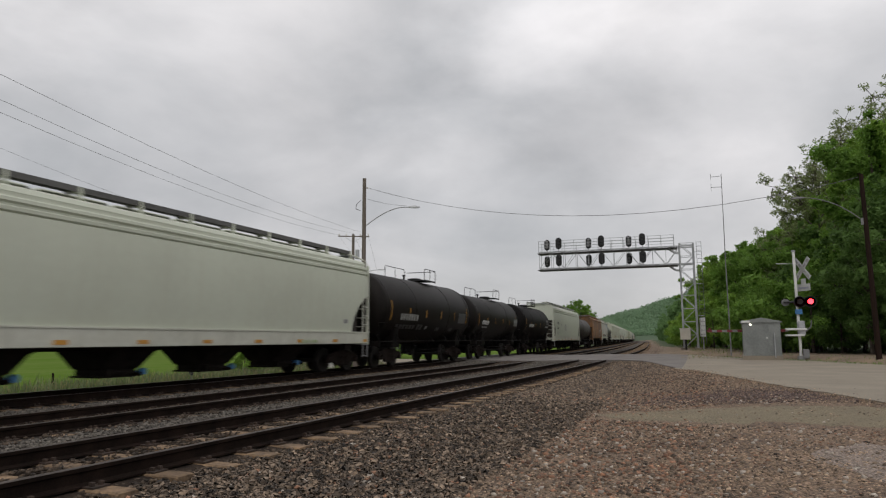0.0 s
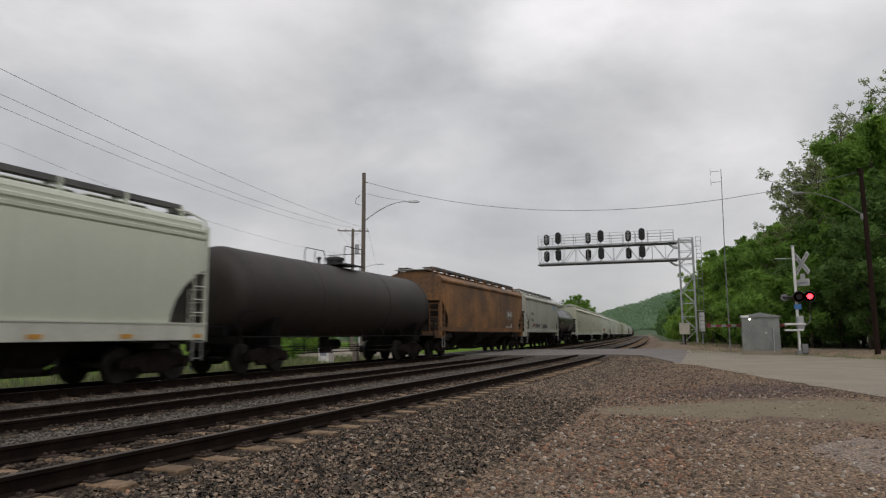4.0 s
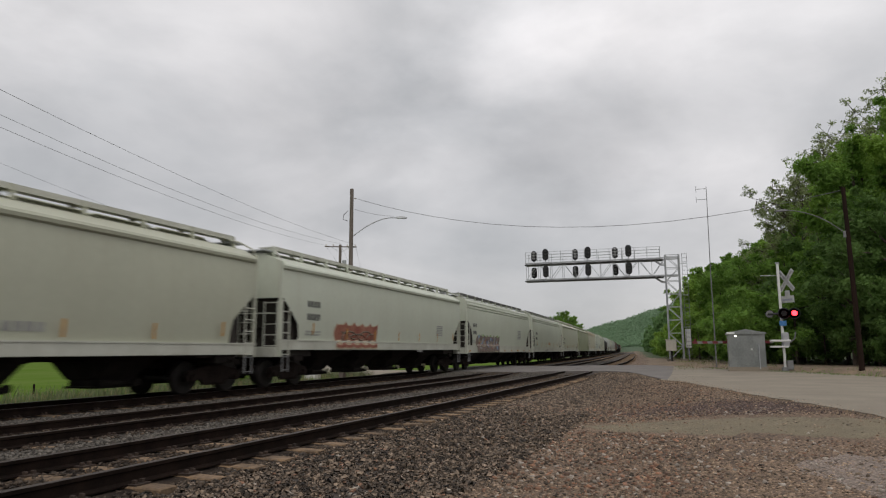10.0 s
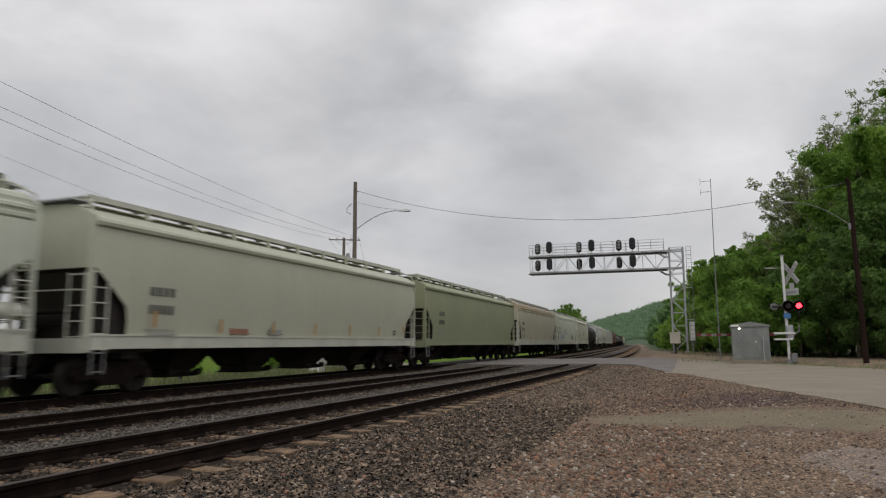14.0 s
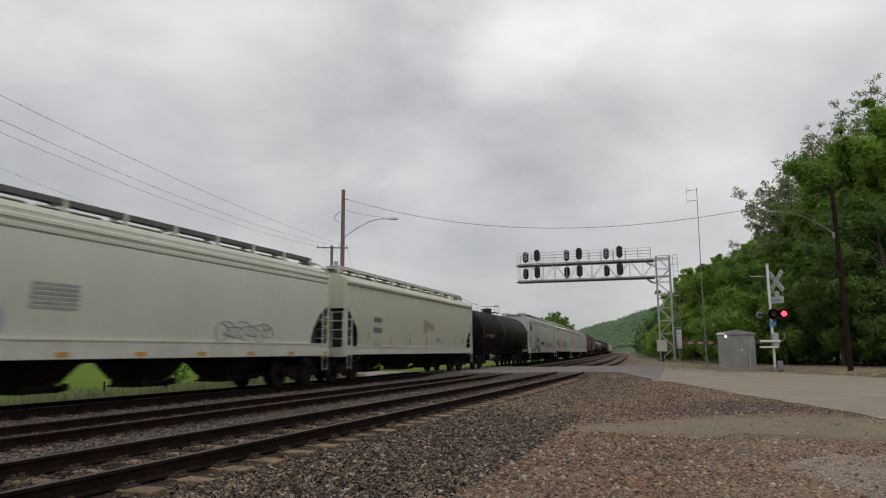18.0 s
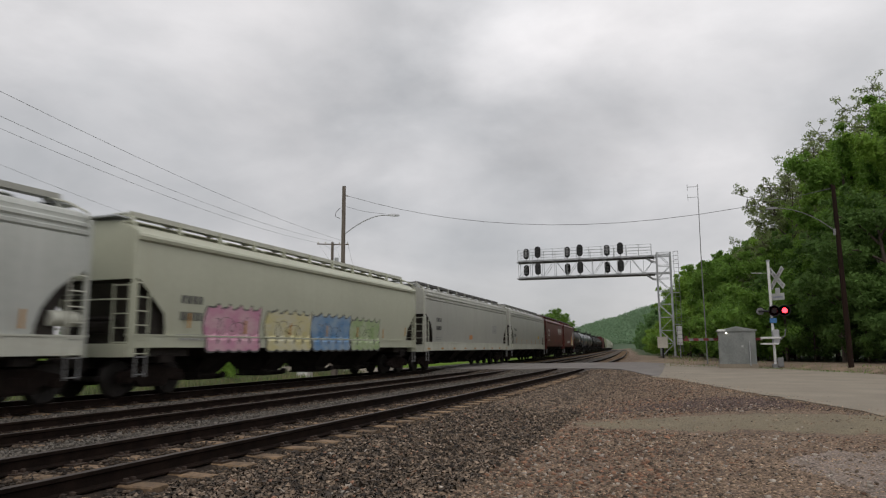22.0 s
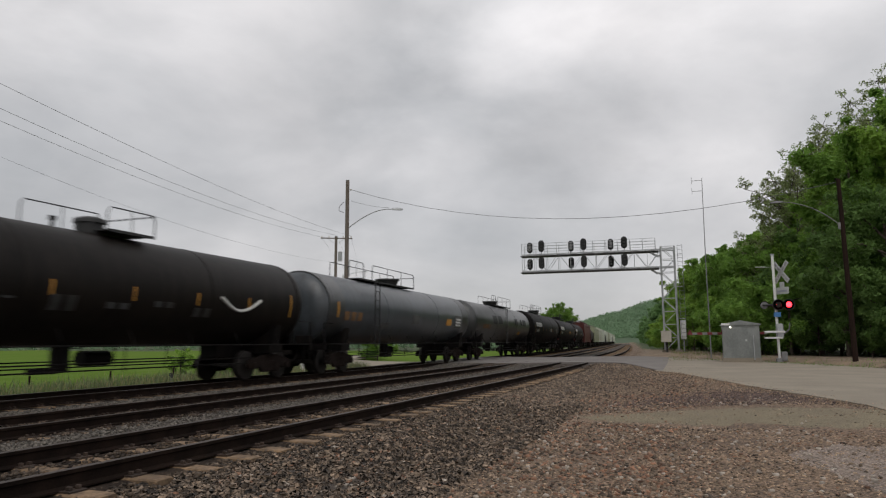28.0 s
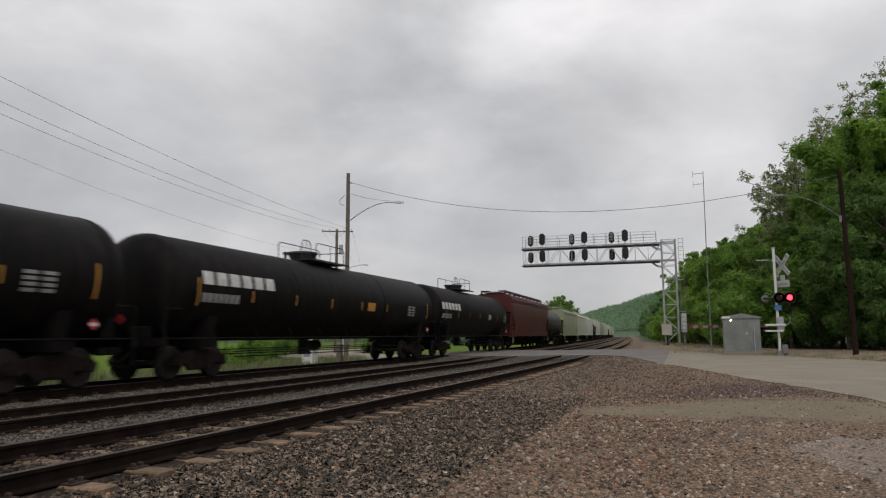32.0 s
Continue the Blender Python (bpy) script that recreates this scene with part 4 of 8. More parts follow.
def hopper(L, paint, ribbed, label, marks="yellow", bays=None, sill=None, cap="under", lift=0.0, slim=False, reservoir=False, board=None):
    car = thing("hopper_car", label, "freight car", "cars of the freight train")
    half = L / 2 - 0.62
    bays = bays or (4 if L > 19 else 3)
    k = (round(L, 2), ribbed)
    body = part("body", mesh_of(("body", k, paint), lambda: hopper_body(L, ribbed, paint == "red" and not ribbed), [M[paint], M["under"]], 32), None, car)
    sill = sill or ("sillwhite" if paint in ("white", "dullwhite", "cream", "rusty_white", "grey", "sootgrey") else paint)
    low, top = (1.05, 1.50) if ribbed else (1.08 + lift, 1.42 + lift)
    if slim:
        low, top = 1.33, 1.57
    for s in (-1, 1):
        part("side_sill", mesh_of(("side_sill", k, lift, slim, s, sill), lambda: hopper_sill(L, low, top, s), [M[sill]]), None, car)
        part("end_sill", mesh_of(("end_sill", sill), lambda: box_geo(-0.06, 0.06, -1.47, 1.47, 1.0, 1.3), [M[sill]]), None, car, at=pose(s * half, 0, 0))
    hopper_frame(car, L, sill, reservoir)
    deck = board or ("darkgalv" if ribbed or slim else paint if paint in ("red", "brown") else "sillwhite")
    pitch = (L - 6.2) / bays
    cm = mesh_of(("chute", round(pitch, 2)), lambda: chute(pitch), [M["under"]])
    for i in range(bays):
        ch = part("chute", cm, None, car, at=pose((i - (bays - 1) / 2) * pitch, 0, 0))
        part("outlet_gear", mesh_of("outlet_gear", outlet_gear, [M["under"]]), None, ch)
        part("outlet_cap", mesh_of(("outlet_cap", cap), lambda: Geo().tube([(0.5, -0.62, 0.42), (0.5, -0.78, 0.42)], 0.09, 10), [M[cap]]), None, ch)
    for s in (-1, 1):
        part("walkway", mesh_of(("walkway", k, s, deck), lambda: walkway(L, s, 4.65), [M[deck]]), None, car, "grey roof running board on brackets")
        frame_paint = "sillwhite" if paint == "rusty_white" else paint
        wb = mesh_of(("walkway_bracket", s, frame_paint), lambda: walkway_bracket(s, 4.65), [M[frame_paint]])
        nb = int(L / 1.95)
        for i in range(nb + 1):
            part("walkway_bracket", wb, None, car, at=pose((L / 2 - 1.06) * (2 * i / nb - 1), 0, 0))
        part("roof_platform", mesh_of("roof_platform", lambda: box_geo(-0.3, 0.3, -0.95, 0.95, 4.50, 4.54), [M["galv"]]), None, car, at=pose(s * (L / 2 - 0.85), 0, 0))
    part("hatch_coaming", mesh_of(("hatch_coaming", k, paint), lambda: box_geo(-L / 2 + 1.5, L / 2 - 1.5, -0.32, 0.32, 4.40, 4.56), [M[paint]]), None, car)
    hm = mesh_of(("hatch", paint), lambda: Geo().box(-0.95, 0.95, -0.34, 0.34, 4.55, 4.63, 0.03), [M[paint]])
    nh = int(L / 2.4)
    for i in range(nh):
        part("hatch", hm, None, car, at=pose(-L / 2 + 1.5 + (L - 3.0) * (i + 0.5) / nh, 0, 0))
    lm = mesh_of(("ladder", sill), lambda: ladder(1.02, 2.86), [M[sill]])
    sm = mesh_of(("sill_step", sill), lambda: ladder(0.52, 1.04, 0.34), [M["dullgalv"]])
    le = mesh_of(("end_ladder", sill), lambda: ladder(1.3, 2.8, 0.5), [M[sill]])
    bar = mesh_of(("corner_bar", sill, ribbed), lambda: Geo().tube([(0, -1.5, 1.3), (0, -1.52, 4.0), (-0.05, -1.44, 4.3), (-0.3, -1.1, 4.52), (-0.6, -0.95, 4.56)], 0.026, 6), [M[sill]], 40)
    hand = mesh_of(("end_handrail", sill), lambda: Geo().tube([(0, -1.25, 2.42), (0, 1.25, 2.42)], 0.018, 6), [M[sill]])
    pm = mesh_of(("corner_post", paint, ribbed), lambda: post_geo(1.0, 4.12), [M[paint]])
    for sx in (-1, 1):
        for sy in (-1, 1):
            part("ladder", lm, None, car, at=pose(sx * (half - 0.32), sy * 1.585, 0))
            part("sill_step", sm, None, car, at=pose(sx * (half - 0.34), sy * 1.585, 0))
            part("corner_post", pm, None, car, at=pose(sx * (half - 0.06), sy * 1.535, 0))
        part("corner_bar", bar, None, car, at=pose(sx * (half - 0.02), 0, 0) if sx > 0 else pose(sx * (half - 0.02), 0, 0) @ Matrix.Diagonal((-1, 1, 1, 1)))
        part("end_handrail", hand, None, car, at=pose(sx * (half - 0.02), 0, 0))
        part("end_ladder", le, None, car, at=pose(sx * (half - 0.02), -1.2, 0, 0, 0, 90))
        part("end_ladder", le, None, car, at=pose(sx * (half - 0.03), 1.0, 0, 0, 0, 90))
        # end platform over the coupler
        part("end_platform", mesh_of(("end_platform", sill), lambda: box_geo(-0.35, 0.35, -1.5, 1.5, 1.28, 1.33), [M[sill]]), None, car,
             at=pose(sx * (half - 0.35), 0, 0))
        part("brake_pipe", mesh_of("brake_pipe", lambda: Geo().tube([(0, -1.0, 1.35), (0, -0.6, 1.95), (0, 0.6, 1.95), (0, 1.0, 1.35)], 0.05, 8), [M["under"]]), None, car,
             at=pose(sx * (half - 0.5), 0, 0))
    if marks == "yellow":
        tm = mesh_of("reflector", lambda: box_geo(-0.038, 0.038, -0.004, 0.004, 1.44, 1.84), [M["yellow"]])
        n = 7
        for i in range(n):
            x = -half + 1.9 + (L - 4.8) * i / (n - 1)
            z = 0.12 if i in (0, n - 1) else 0.0
            for sy in (-1, 1):
                part("reflector", tm, None, car, at=pose(x, sy * 1.575, z + 0.05 + lift, sy * -4, 0, 0))
    elif marks == "orange":
        tm = mesh_of("sill_reflector", lambda: box_geo(-0.17, 0.17, -0.006, 0.006, 1.06, 1.16), [M["yellow"]])
        n = 9
        for i in range(n):
            x = -half + 0.6 + (L - 2.2) * i / (n - 1)
            part("sill_reflector", tm, None, car, at=pose(x, -1.586, 0.05))
    running_gear(car, L / 2, 1.9, 0.05)
    car["half"] = half
    return car


def hopper_y(z):
    """How far out the hopper's side stands at that height, the sill below it."""
    if z < 1.5:
        return 1.603
    for (w0, z0), (w1, z1) in zip(HOPPER_SIDE, HOPPER_SIDE[1:]):
        if z <= z1:
            return w0 + (w1 - w0) * (z - z0) / (z1 - z0)
    return 1.56


def mark(car, x0, x1, z0, z1, colour, blocks=1, rows=1, name="lettering", label=""):
    """Writing that cannot be read: rows of plain blocks lying on the near side of a hopper or tank."""
    tank_r = car.get("r")

    def out(z):
        if tank_r:
            return (tank_r + 0.016) * math.sqrt(max(0.02, 1 - ((z - car["cz"]) / tank_r) ** 2))
        return hopper_y(z) + 0.012
    geo = Geo()
    x0, x1 = x0 + car.get("dx", 0.0), x1 + car.get("dx", 0.0)
    w, h = (x1 - x0) / blocks, (z1 - z0) / rows
    for i in range(blocks):
        for j in range(rows):
            a, b = x0 + w * i, x0 + w * (i + (0.7 if blocks > 1 else 1.0))
            c, d = z0 + h * j, z0 + h * (j + (0.62 if rows > 1 else 1.0))
            k = 8
            pts = [(x, -out(c + (d - c) * q / k), c + (d - c) * q / k) for q in range(k + 1) for x in (a, b)]
            geo.add(pts, [(2 * q, 2 * q + 1, 2 * q + 3, 2 * q + 2) for q in range(k)])
    return part(name, geo, M[colour], car, label)


def patch(car, name, x, z, w, h, colour, rnd, lobes=9, label=""):
    """A sprayed or stained area with an uneven outline, lying on the near side."""
    def on(px, pz):
        return (px, -hopper_y(pz) - 0.014, pz)
    x += car.get("dx", 0.0)
    top, bot, n = [], [], lobes * 4
    for i in range(n + 1):
        px = x + w * i / n
        e = min(1.0, 6 * min(i, n - i) / n + 0.25)
        top.append((px, z + h * (0.5 + e * (0.36 + 0.10 * math.sin(i * 1.57) + rnd.uniform(0, 0.08)))))
        bot.append((px, z + h * (0.5 - e * (0.40 + rnd.uniform(0, 0.10)))))
    geo = Geo()
    rows = 5
    pts = [on(a[0], b[1] + (a[1] - b[1]) * r / rows) for a, b in zip(top, bot) for r in range(rows + 1)]
    faces = [(i * (rows + 1) + r, (i + 1) * (rows + 1) + r, (i + 1) * (rows + 1) + r + 1, i * (rows + 1) + r + 1) for i in range(n) for r in range(rows)]
    geo.add(pts, faces)
    back = [(p[0], p[1] + 0.008, p[2]) for p in pts]
    geo.add(back, [f[::-1] for f in faces])
    return part(name, geo, M[colour], car, label)


def throwup(car, x, z, w, h, colour, rnd, letters=4, edge="ink"):
    """Fat sprayed shapes side by side, spiky at the top, with a dark rim showing round them."""
    x += car.get("dx", 0.0)
    for grow, col, off in ((0.05, edge, 0.010), (0.0, colour, 0.016)):
        pick = random.Random(letters * 7 + int(abs(x) * 10))
        n, rows = letters * 8, 8
        pts = []
        for i in range(n + 1):
            u = (i % 8) / 8
            spike = 0.84 + 0.10 * u ** 3 + (0.06 if i % 8 == 0 and i else 0.0) + pick.uniform(-0.02, 0.02)
            foot = 0.05 * abs(math.sin(math.pi * i / 8)) ** 0.5
            for r in range(rows + 1):
                k = r / rows
                bulge = -0.10 * w * (1 - i / n) * math.sin(math.pi * min(1, 1.4 * (1 - k))) * 0.6
                px = x - grow + (w + 2 * grow) * i / n + bulge + 0.03 * w * k
                pz = z - grow + h * (0.05 - foot) + (h * spike + grow * 2) * k
                pts.append((px, -hopper_y(pz) - off, pz))
        faces = [(i * (rows + 1) + r, (i + 1) * (rows + 1) + r, (i + 1) * (rows + 1) + r + 1, i * (rows + 1) + r + 1) for i in range(n) for r in range(rows)]
        part("graffiti", Geo().add(pts, faces), M[col], car, "sprayed paint on the car's side" if grow == 0 else "")


def scrawl(car, x, z, w, h, colour, rnd, r=0.025, loops=5):
    """A looping sprayed line on the near side."""
    x += car.get("dx", 0.0)
    pts = []
    for i in range(loops * 12 + 1):
        a = i / 12 * 2 * math.pi
        px = x + w * i / (loops * 12) + 0.16 * w * math.sin(a) * rnd.uniform(0.8, 1.1)
        pz = z + h * 0.5 + h * 0.42 * math.cos(a) * (0.7 + 0.3 * math.sin(i * 0.21))
        pts.append((px, -hopper_y(pz) - 0.012, pz))
    part("graffiti_line", Geo().tube(pts, r, 4), M[colour], car)


# tank cars
def tank_shell(L, r, cz, dish=0.55):
    half = L / 2 - 1.12
    geo = Geo()
    rings, n = [], 36
    st = []
    for i in range(7):
        a = math.pi / 2 * i / 6
        st.append((-half - dish * math.cos(a) + dish * 0.0, max(0.05, math.sin(a) ** 0.62) * r))
    st = st + [(-x, k) for x, k in reversed(st)]
    for x, k in st:
        rings.append([(x, k * math.cos(2 * math.pi * j / n), cz + k * math.sin(2 * math.pi * j / n)) for j in range(n)])
    geo.loft(rings)
    return geo


def tank_band(r, cz):
    geo, n = Geo(), 36
    ring = lambda x, k: [(x, k * math.cos(2 * math.pi * j / n), cz + k * math.sin(2 * math.pi * j / n)) for j in range(n)]
    return geo.loft([ring(-0.04, r + 0.004), ring(-0.04, r + 0.010), ring(0.04, r + 0.010), ring(0.04, r + 0.004)])


def tank_frame(car, L, r, cz, sx):
    """Stub sills, saddles, end platforms, side rails and the pipes under a tank."""
    half = L / 2 - 0.5
    u = [M["black"]]
    stub = mesh_of("tank_stub_sill", lambda: box_geo(-3.6, 0, -0.3, 0.3, 0.74, 1.12), u)
    bolster = mesh_of("tank_bolster", lambda: box_geo(-0.35, 0.35, -1.35, 1.35, 0.86, 1.12), u)
    saddle = mesh_of("saddle", lambda: Geo().prism([(-1.3, 1.1), (1.3, 1.1), (1.42, 1.75), (0.9, 1.4), (0, 1.2), (-0.9, 1.4), (-1.42, 1.75)], "x", -0.2, 0.2), u)
    end = mesh_of("tank_end_sill", lambda: box_geo(-0.08, 0.08, -1.5, 1.5, 0.92, 1.12), u)
    plat = mesh_of("tank_end_platform", lambda: box_geo(-0.7, 0, -1.5, 1.5, 1.10, 1.14), u)
    gear = mesh_of("brake_stand", lambda: Geo().box(-0.42, -0.12, -0.9, -0.35, 1.13, 1.62, 0.03), u)
    valve = mesh_of("valve_box", lambda: Geo().box(-0.36, -0.16, 0.1, 0.75, 1.13, 1.45, 0.03), u)
    grab = mesh_of("grab_iron", lambda: Geo().tube([(0, 0, 0.45), (0, 0, 1.9), (-0.6, 0, 1.9)], 0.025, 6), u)
    step = mesh_of("step", lambda: box_geo(-0.42, 0, -0.02, 0.02, 0.45, 0.47).tube([(-0.42, 0, 0.45), (-0.42, 0, 1.1)], 0.02, 6), u)
    for s in (-1, 1):
        turn = 0 if s > 0 else 180
        for nm, me, dx in (("stub_sill", stub, 0), ("bolster", bolster, -1.9), ("saddle", saddle, -1.9), ("end_sill", end, 0), ("end_platform", plat, 0), ("brake_stand", gear, 0), ("valve_box", valve, 0)):
            part(nm, me, None, car, at=pose(sx + s * (half + dx), 0, 0, 0, 0, turn))
        for y in (-1.45, 1.45):
            part("grab_iron", grab, None, car, at=pose(sx + s * half, y, 0, 0, 0, turn))
            part("step", step, None, car, at=pose(sx + s * half, y, 0, 0, 0, turn))
    k = round(L, 2)
    rail = mesh_of(("side_rail", k), lambda: Geo().tube([(-half, 0, 1.12), (half, 0, 1.12)], 0.022, 6), u)
    pipe = mesh_of(("pipe", k), lambda: Geo().tube([(-half + 3.2, 0, 0), (half - 3.2, 0, 0)], 0.018, 6), u)
    arm = mesh_of("rail_bracket", lambda: Geo().tube([(0, 0, 1.12), (0, 0.21, 1.5)], 0.016, 5), u)
    hang = mesh_of("pipe_hanger", lambda: Geo().tube([(0, 0, 0.5), (0, 0, 1.2)], 0.016, 5), u)
    n = int(L / 2)
    for s in (-1, 1):
        part("side_rail", rail, None, car, at=pose(sx, s * 1.52, 0))
        for z in (0.72, 0.56):
            part("pipe", pipe, None, car, at=pose(sx, s * 1.22, z))
        for i in range(n + 1):
            x = -half + 2 * half * i / n
            part("rail_bracket", arm, None, car, at=pose(sx + x, s * 1.52, 0, 0, 0, 0 if s < 0 else 180))
            if abs(x) < half - 3:
                part("pipe_hanger", hang, None, car, at=pose(sx + x, s * 1.22, 0))
    part("outlet_valve", mesh_of(("outlet_valve", r), lambda: Geo().tube([(0, 0, 0.5), (0, 0, cz - r)], 0.22, 10), u), None, car)
    part("brake_reservoir", mesh_of("brake_reservoir", lambda: Geo().tube([(1.0, 0.5, 0.8), (1.9, 0.5, 0.8)], 0.2, 12), u), None, car)
    part("brake_lever", mesh_of("brake_lever", lambda: box_geo(-1.4, -0.6, -0.7, -0.66, 0.5, 0.62), u), None, car)


def tank_platform(r, cz, a, b):
    top = cz + r + 0.05
    geo = Geo()
    w = 0.60 if b - a > 3 else 0.85
    geo.box(a, b, -w, w, top - 0.015, top + 0.015)
    for y in (-w + 0.02, w - 0.02):
        geo.box(a, b, y - 0.02, y + 0.02, top - 0.06, top - 0.015)
    return geo


def tank_railing(r, cz, a, b, y, h=0.70):
    """One bent loop of the dome platform's handrail."""
    top = cz + r + 0.05
    geo = Geo()
    geo.tube([(a, y, top), (a, y, top + h - 0.12), (a + 0.1, y, top + h), (b - 0.1, y, top + h), (b, y, top + h - 0.12), (b, y, top)], 0.019, 6)
    n = max(1, round((b - a) / 1.6) - 1)
    for i in range(n):
        x = a + (b - a) * (i + 1) / (n + 1)
        geo.tube([(x, y, top), (x, y, top + h)], 0.013, 6)
    return geo


def tank_dome(r, cz, low, flat=False):
    top = cz + r
    geo, n = Geo(), 20
    rad, h = (0.34, 0.2) if flat else (0.36, 0.42) if not low else (0.58, 0.38)
    ring = lambda z, k: [(k * math.cos(2 * math.pi * j / n), k * math.sin(2 * math.pi * j / n), z) for j in range(n)]
    if low:
        return geo.loft([ring(top - 0.15, rad * 0.72), ring(top + h * 0.3, rad * 0.82), ring(top + h * 0.8, rad * 0.97), ring(top + h * 0.82, rad * 1.06), ring(top + h, rad * 1.04), ring(top + h * 1.02, rad * 0.5)])
    geo.loft([ring(top - 0.1, rad * 0.9), ring(top + h * 0.6, rad * 0.95), ring(top + h * 0.62, rad * 1.08), ring(top + h * 0.85, rad * 1.05), ring(top + h, rad * 0.6)])
    return geo


def tank(L, paint, label, r=1.42, low=False, deck=(-0.2, 1.6), dome=0.75, marks=True, climb=None, dark_end=False, shift=0.8, bottom=1.11, flat=False, long_rail=1.0, strips=0):
    car = thing("tank_car", label, "freight car", "cars of the freight train")
    cz = bottom + r
    k = (round(L, 2), paint, r, bottom)
    part("tank_shell", mesh_of(("tank_shell", k), lambda: tank_shell(L, r, cz), [M[paint]], 40), None, car, at=pose(shift, 0, 0))
    bm_ = mesh_of(("shell_band", paint, r), lambda: tank_band(r, cz), [M[paint]], 40)
    for x in (-L / 2 + 1.27, L / 2 - 1.27, -L * 0.17, L * 0.17):
        part("shell_band", bm_, None, car, at=pose(x + shift, 0, 0))
    tank_frame(car, L, r, cz, shift)
    a, b = deck
    w = b - a
    part("platform", mesh_of(("platform", r, deck), lambda: tank_platform(r, cz, a + (0.2 if w < 3 else 0.08) * w, b), [M["blackpaint"]]), None, car)
    near = ((a + 0.15 * w, b),) if w < 3 else ((a - 0.06 * w, a + 0.14 * w), (a + 0.27 * w, b))
    far = ((b - 0.15 * w - 0.85 * w * long_rail, b - 0.15 * w),) if w < 3 else ((a, b),)
    e = 0.58 if w > 3 else 0.83
    for y, loops in ((-e, near), (e, far)):
        for p0, p1 in loops:
            part("railing", mesh_of(("railing", r, p0, p1, y, long_rail), lambda: tank_railing(r, cz, p0, p1, y, 0.56 if long_rail > 1 and y < 0 else 0.70), [M["blackpaint"]]), None, car)
    part("end_rail", mesh_of(("end_rail", r, deck), lambda: Geo().tube([(b, -e, cz + r + 0.6), (b, e, cz + r + 0.6)], 0.019, 6), [M["blackpaint"]]), None, car)
    part("dome", mesh_of(("dome", r, low, flat), lambda: tank_dome(r, cz, low, flat), [M["blackpaint"]], 40), None, car, at=pose(dome, 0, 0))
    part("valve", mesh_of(("valve", r), lambda: Geo().tube([(0, 0.2, cz + r - 0.05), (0, 0.2, cz + r + 0.25)], 0.05, 8).tube([(0, 0.2, cz + r + 0.22), (0, 0.2, cz + r + 0.32)], 0.09, 8), [M["blackpaint"]]), None, car, at=pose(dome - 0.9, 0, 0))
    lm = mesh_of(("tank_ladder", r), lambda: ladder(1.0, cz + r - 0.15, 0.45), [M["blackpaint"]])
    for sy in ((1,) if climb is None else (-1, 1)):
        part("ladder", lm, None, car, at=pose(b - 0.25 if climb is None else climb, sy * (r + 0.05), 0))
    if dark_end:
        half = L / 2 - 1.12
        ring = lambda x, q: [(x, q * math.cos(math.pi * j / 18), cz + q * math.sin(math.pi * j / 18)) for j in range(36)]
        wide = mesh_of(("end_band", r), lambda: Geo().loft([ring(-0.62, r + 0.003), ring(-0.62, r + 0.006), ring(0.62, r + 0.006), ring(0.62, r + 0.003)]), [M["greytank2"]], 40)
        for s in (-1, 1):
            part("end_band", wide, None, car, "dark grey painted band", at=pose(s * (half - 0.45) + shift, 0, 0))
    if marks:
        strip_of = lambda a0, a1: Geo().add([(x, -(r + 0.008) * math.cos(a), cz + (r + 0.008) * math.sin(a)) for a in np.linspace(a0, a1, 6) for x in (-0.033, 0.033)],
                                            [(2 * i, 2 * i + 1, 2 * i + 3, 2 * i + 2) for i in range(5)])
        short = mesh_of(("tank_reflector", r), lambda: strip_of(-0.22, 0.02), [M["yellow"]])
        tall = mesh_of(("end_reflector", r), lambda: strip_of(-0.35, 0.18), [M["yellow"]])
        n, inset = (strips, 1.5) if strips else (max(4, int(L / 2.4)), 1.7)
        for i in range(n):
            part("reflector", tall if i in (0, n - 1) else short, None, car, at=pose(shift - L / 2 + inset + (L - 2 * inset) * i / (n - 1), 0, 0))
    running_gear(car, L / 2, 2.35, shift)
    car["r"], car["cz"] = r, cz
    return car


def wide_band(car, x0, x1, colour, label):
    """A painted band round a tank, from x0 to x1 along it."""
    r, cz = car["r"], car["cz"]
    ring = lambda x, q: [(x, q * math.cos(math.pi * j / 18), cz + q * math.sin(math.pi * j / 18)) for j in range(36)]
    part("painted_band", Geo().loft([ring(x0, r + 0.003), ring(x0, r + 0.007), ring(x1, r + 0.007), ring(x1, r + 0.003)], cap=False), M[colour], car, label, smooth=40)


def ring_paint(car, x, z, rx, rz, thick, colour, lift=0.014, a0=0.0, a1=360.0):
    """A fat sprayed loop, or a part of one, on the near side of a hopper."""
    x += car.get("dx", 0.0)
    n, pts = 22, []
    for i in range(n + 1):
        a = radians(a0 + (a1 - a0) * i / n)
        for k in (1.0, 0.75, 0.5, 0.25, 0.0):
            q = 1 - thick * k
            pz = z + rz * q * math.sin(a)
            pts.append((x + rx * q * math.cos(a), -hopper_y(pz) - lift, pz))
    faces = [(i * 5 + k, i * 5 + k + 1, i * 5 + k + 6, i * 5 + k + 5) for i in range(n) for k in range(4)]
    part("graffiti", Geo().add(pts, faces), M[colour], car, "sprayed letter shape on the car's side")


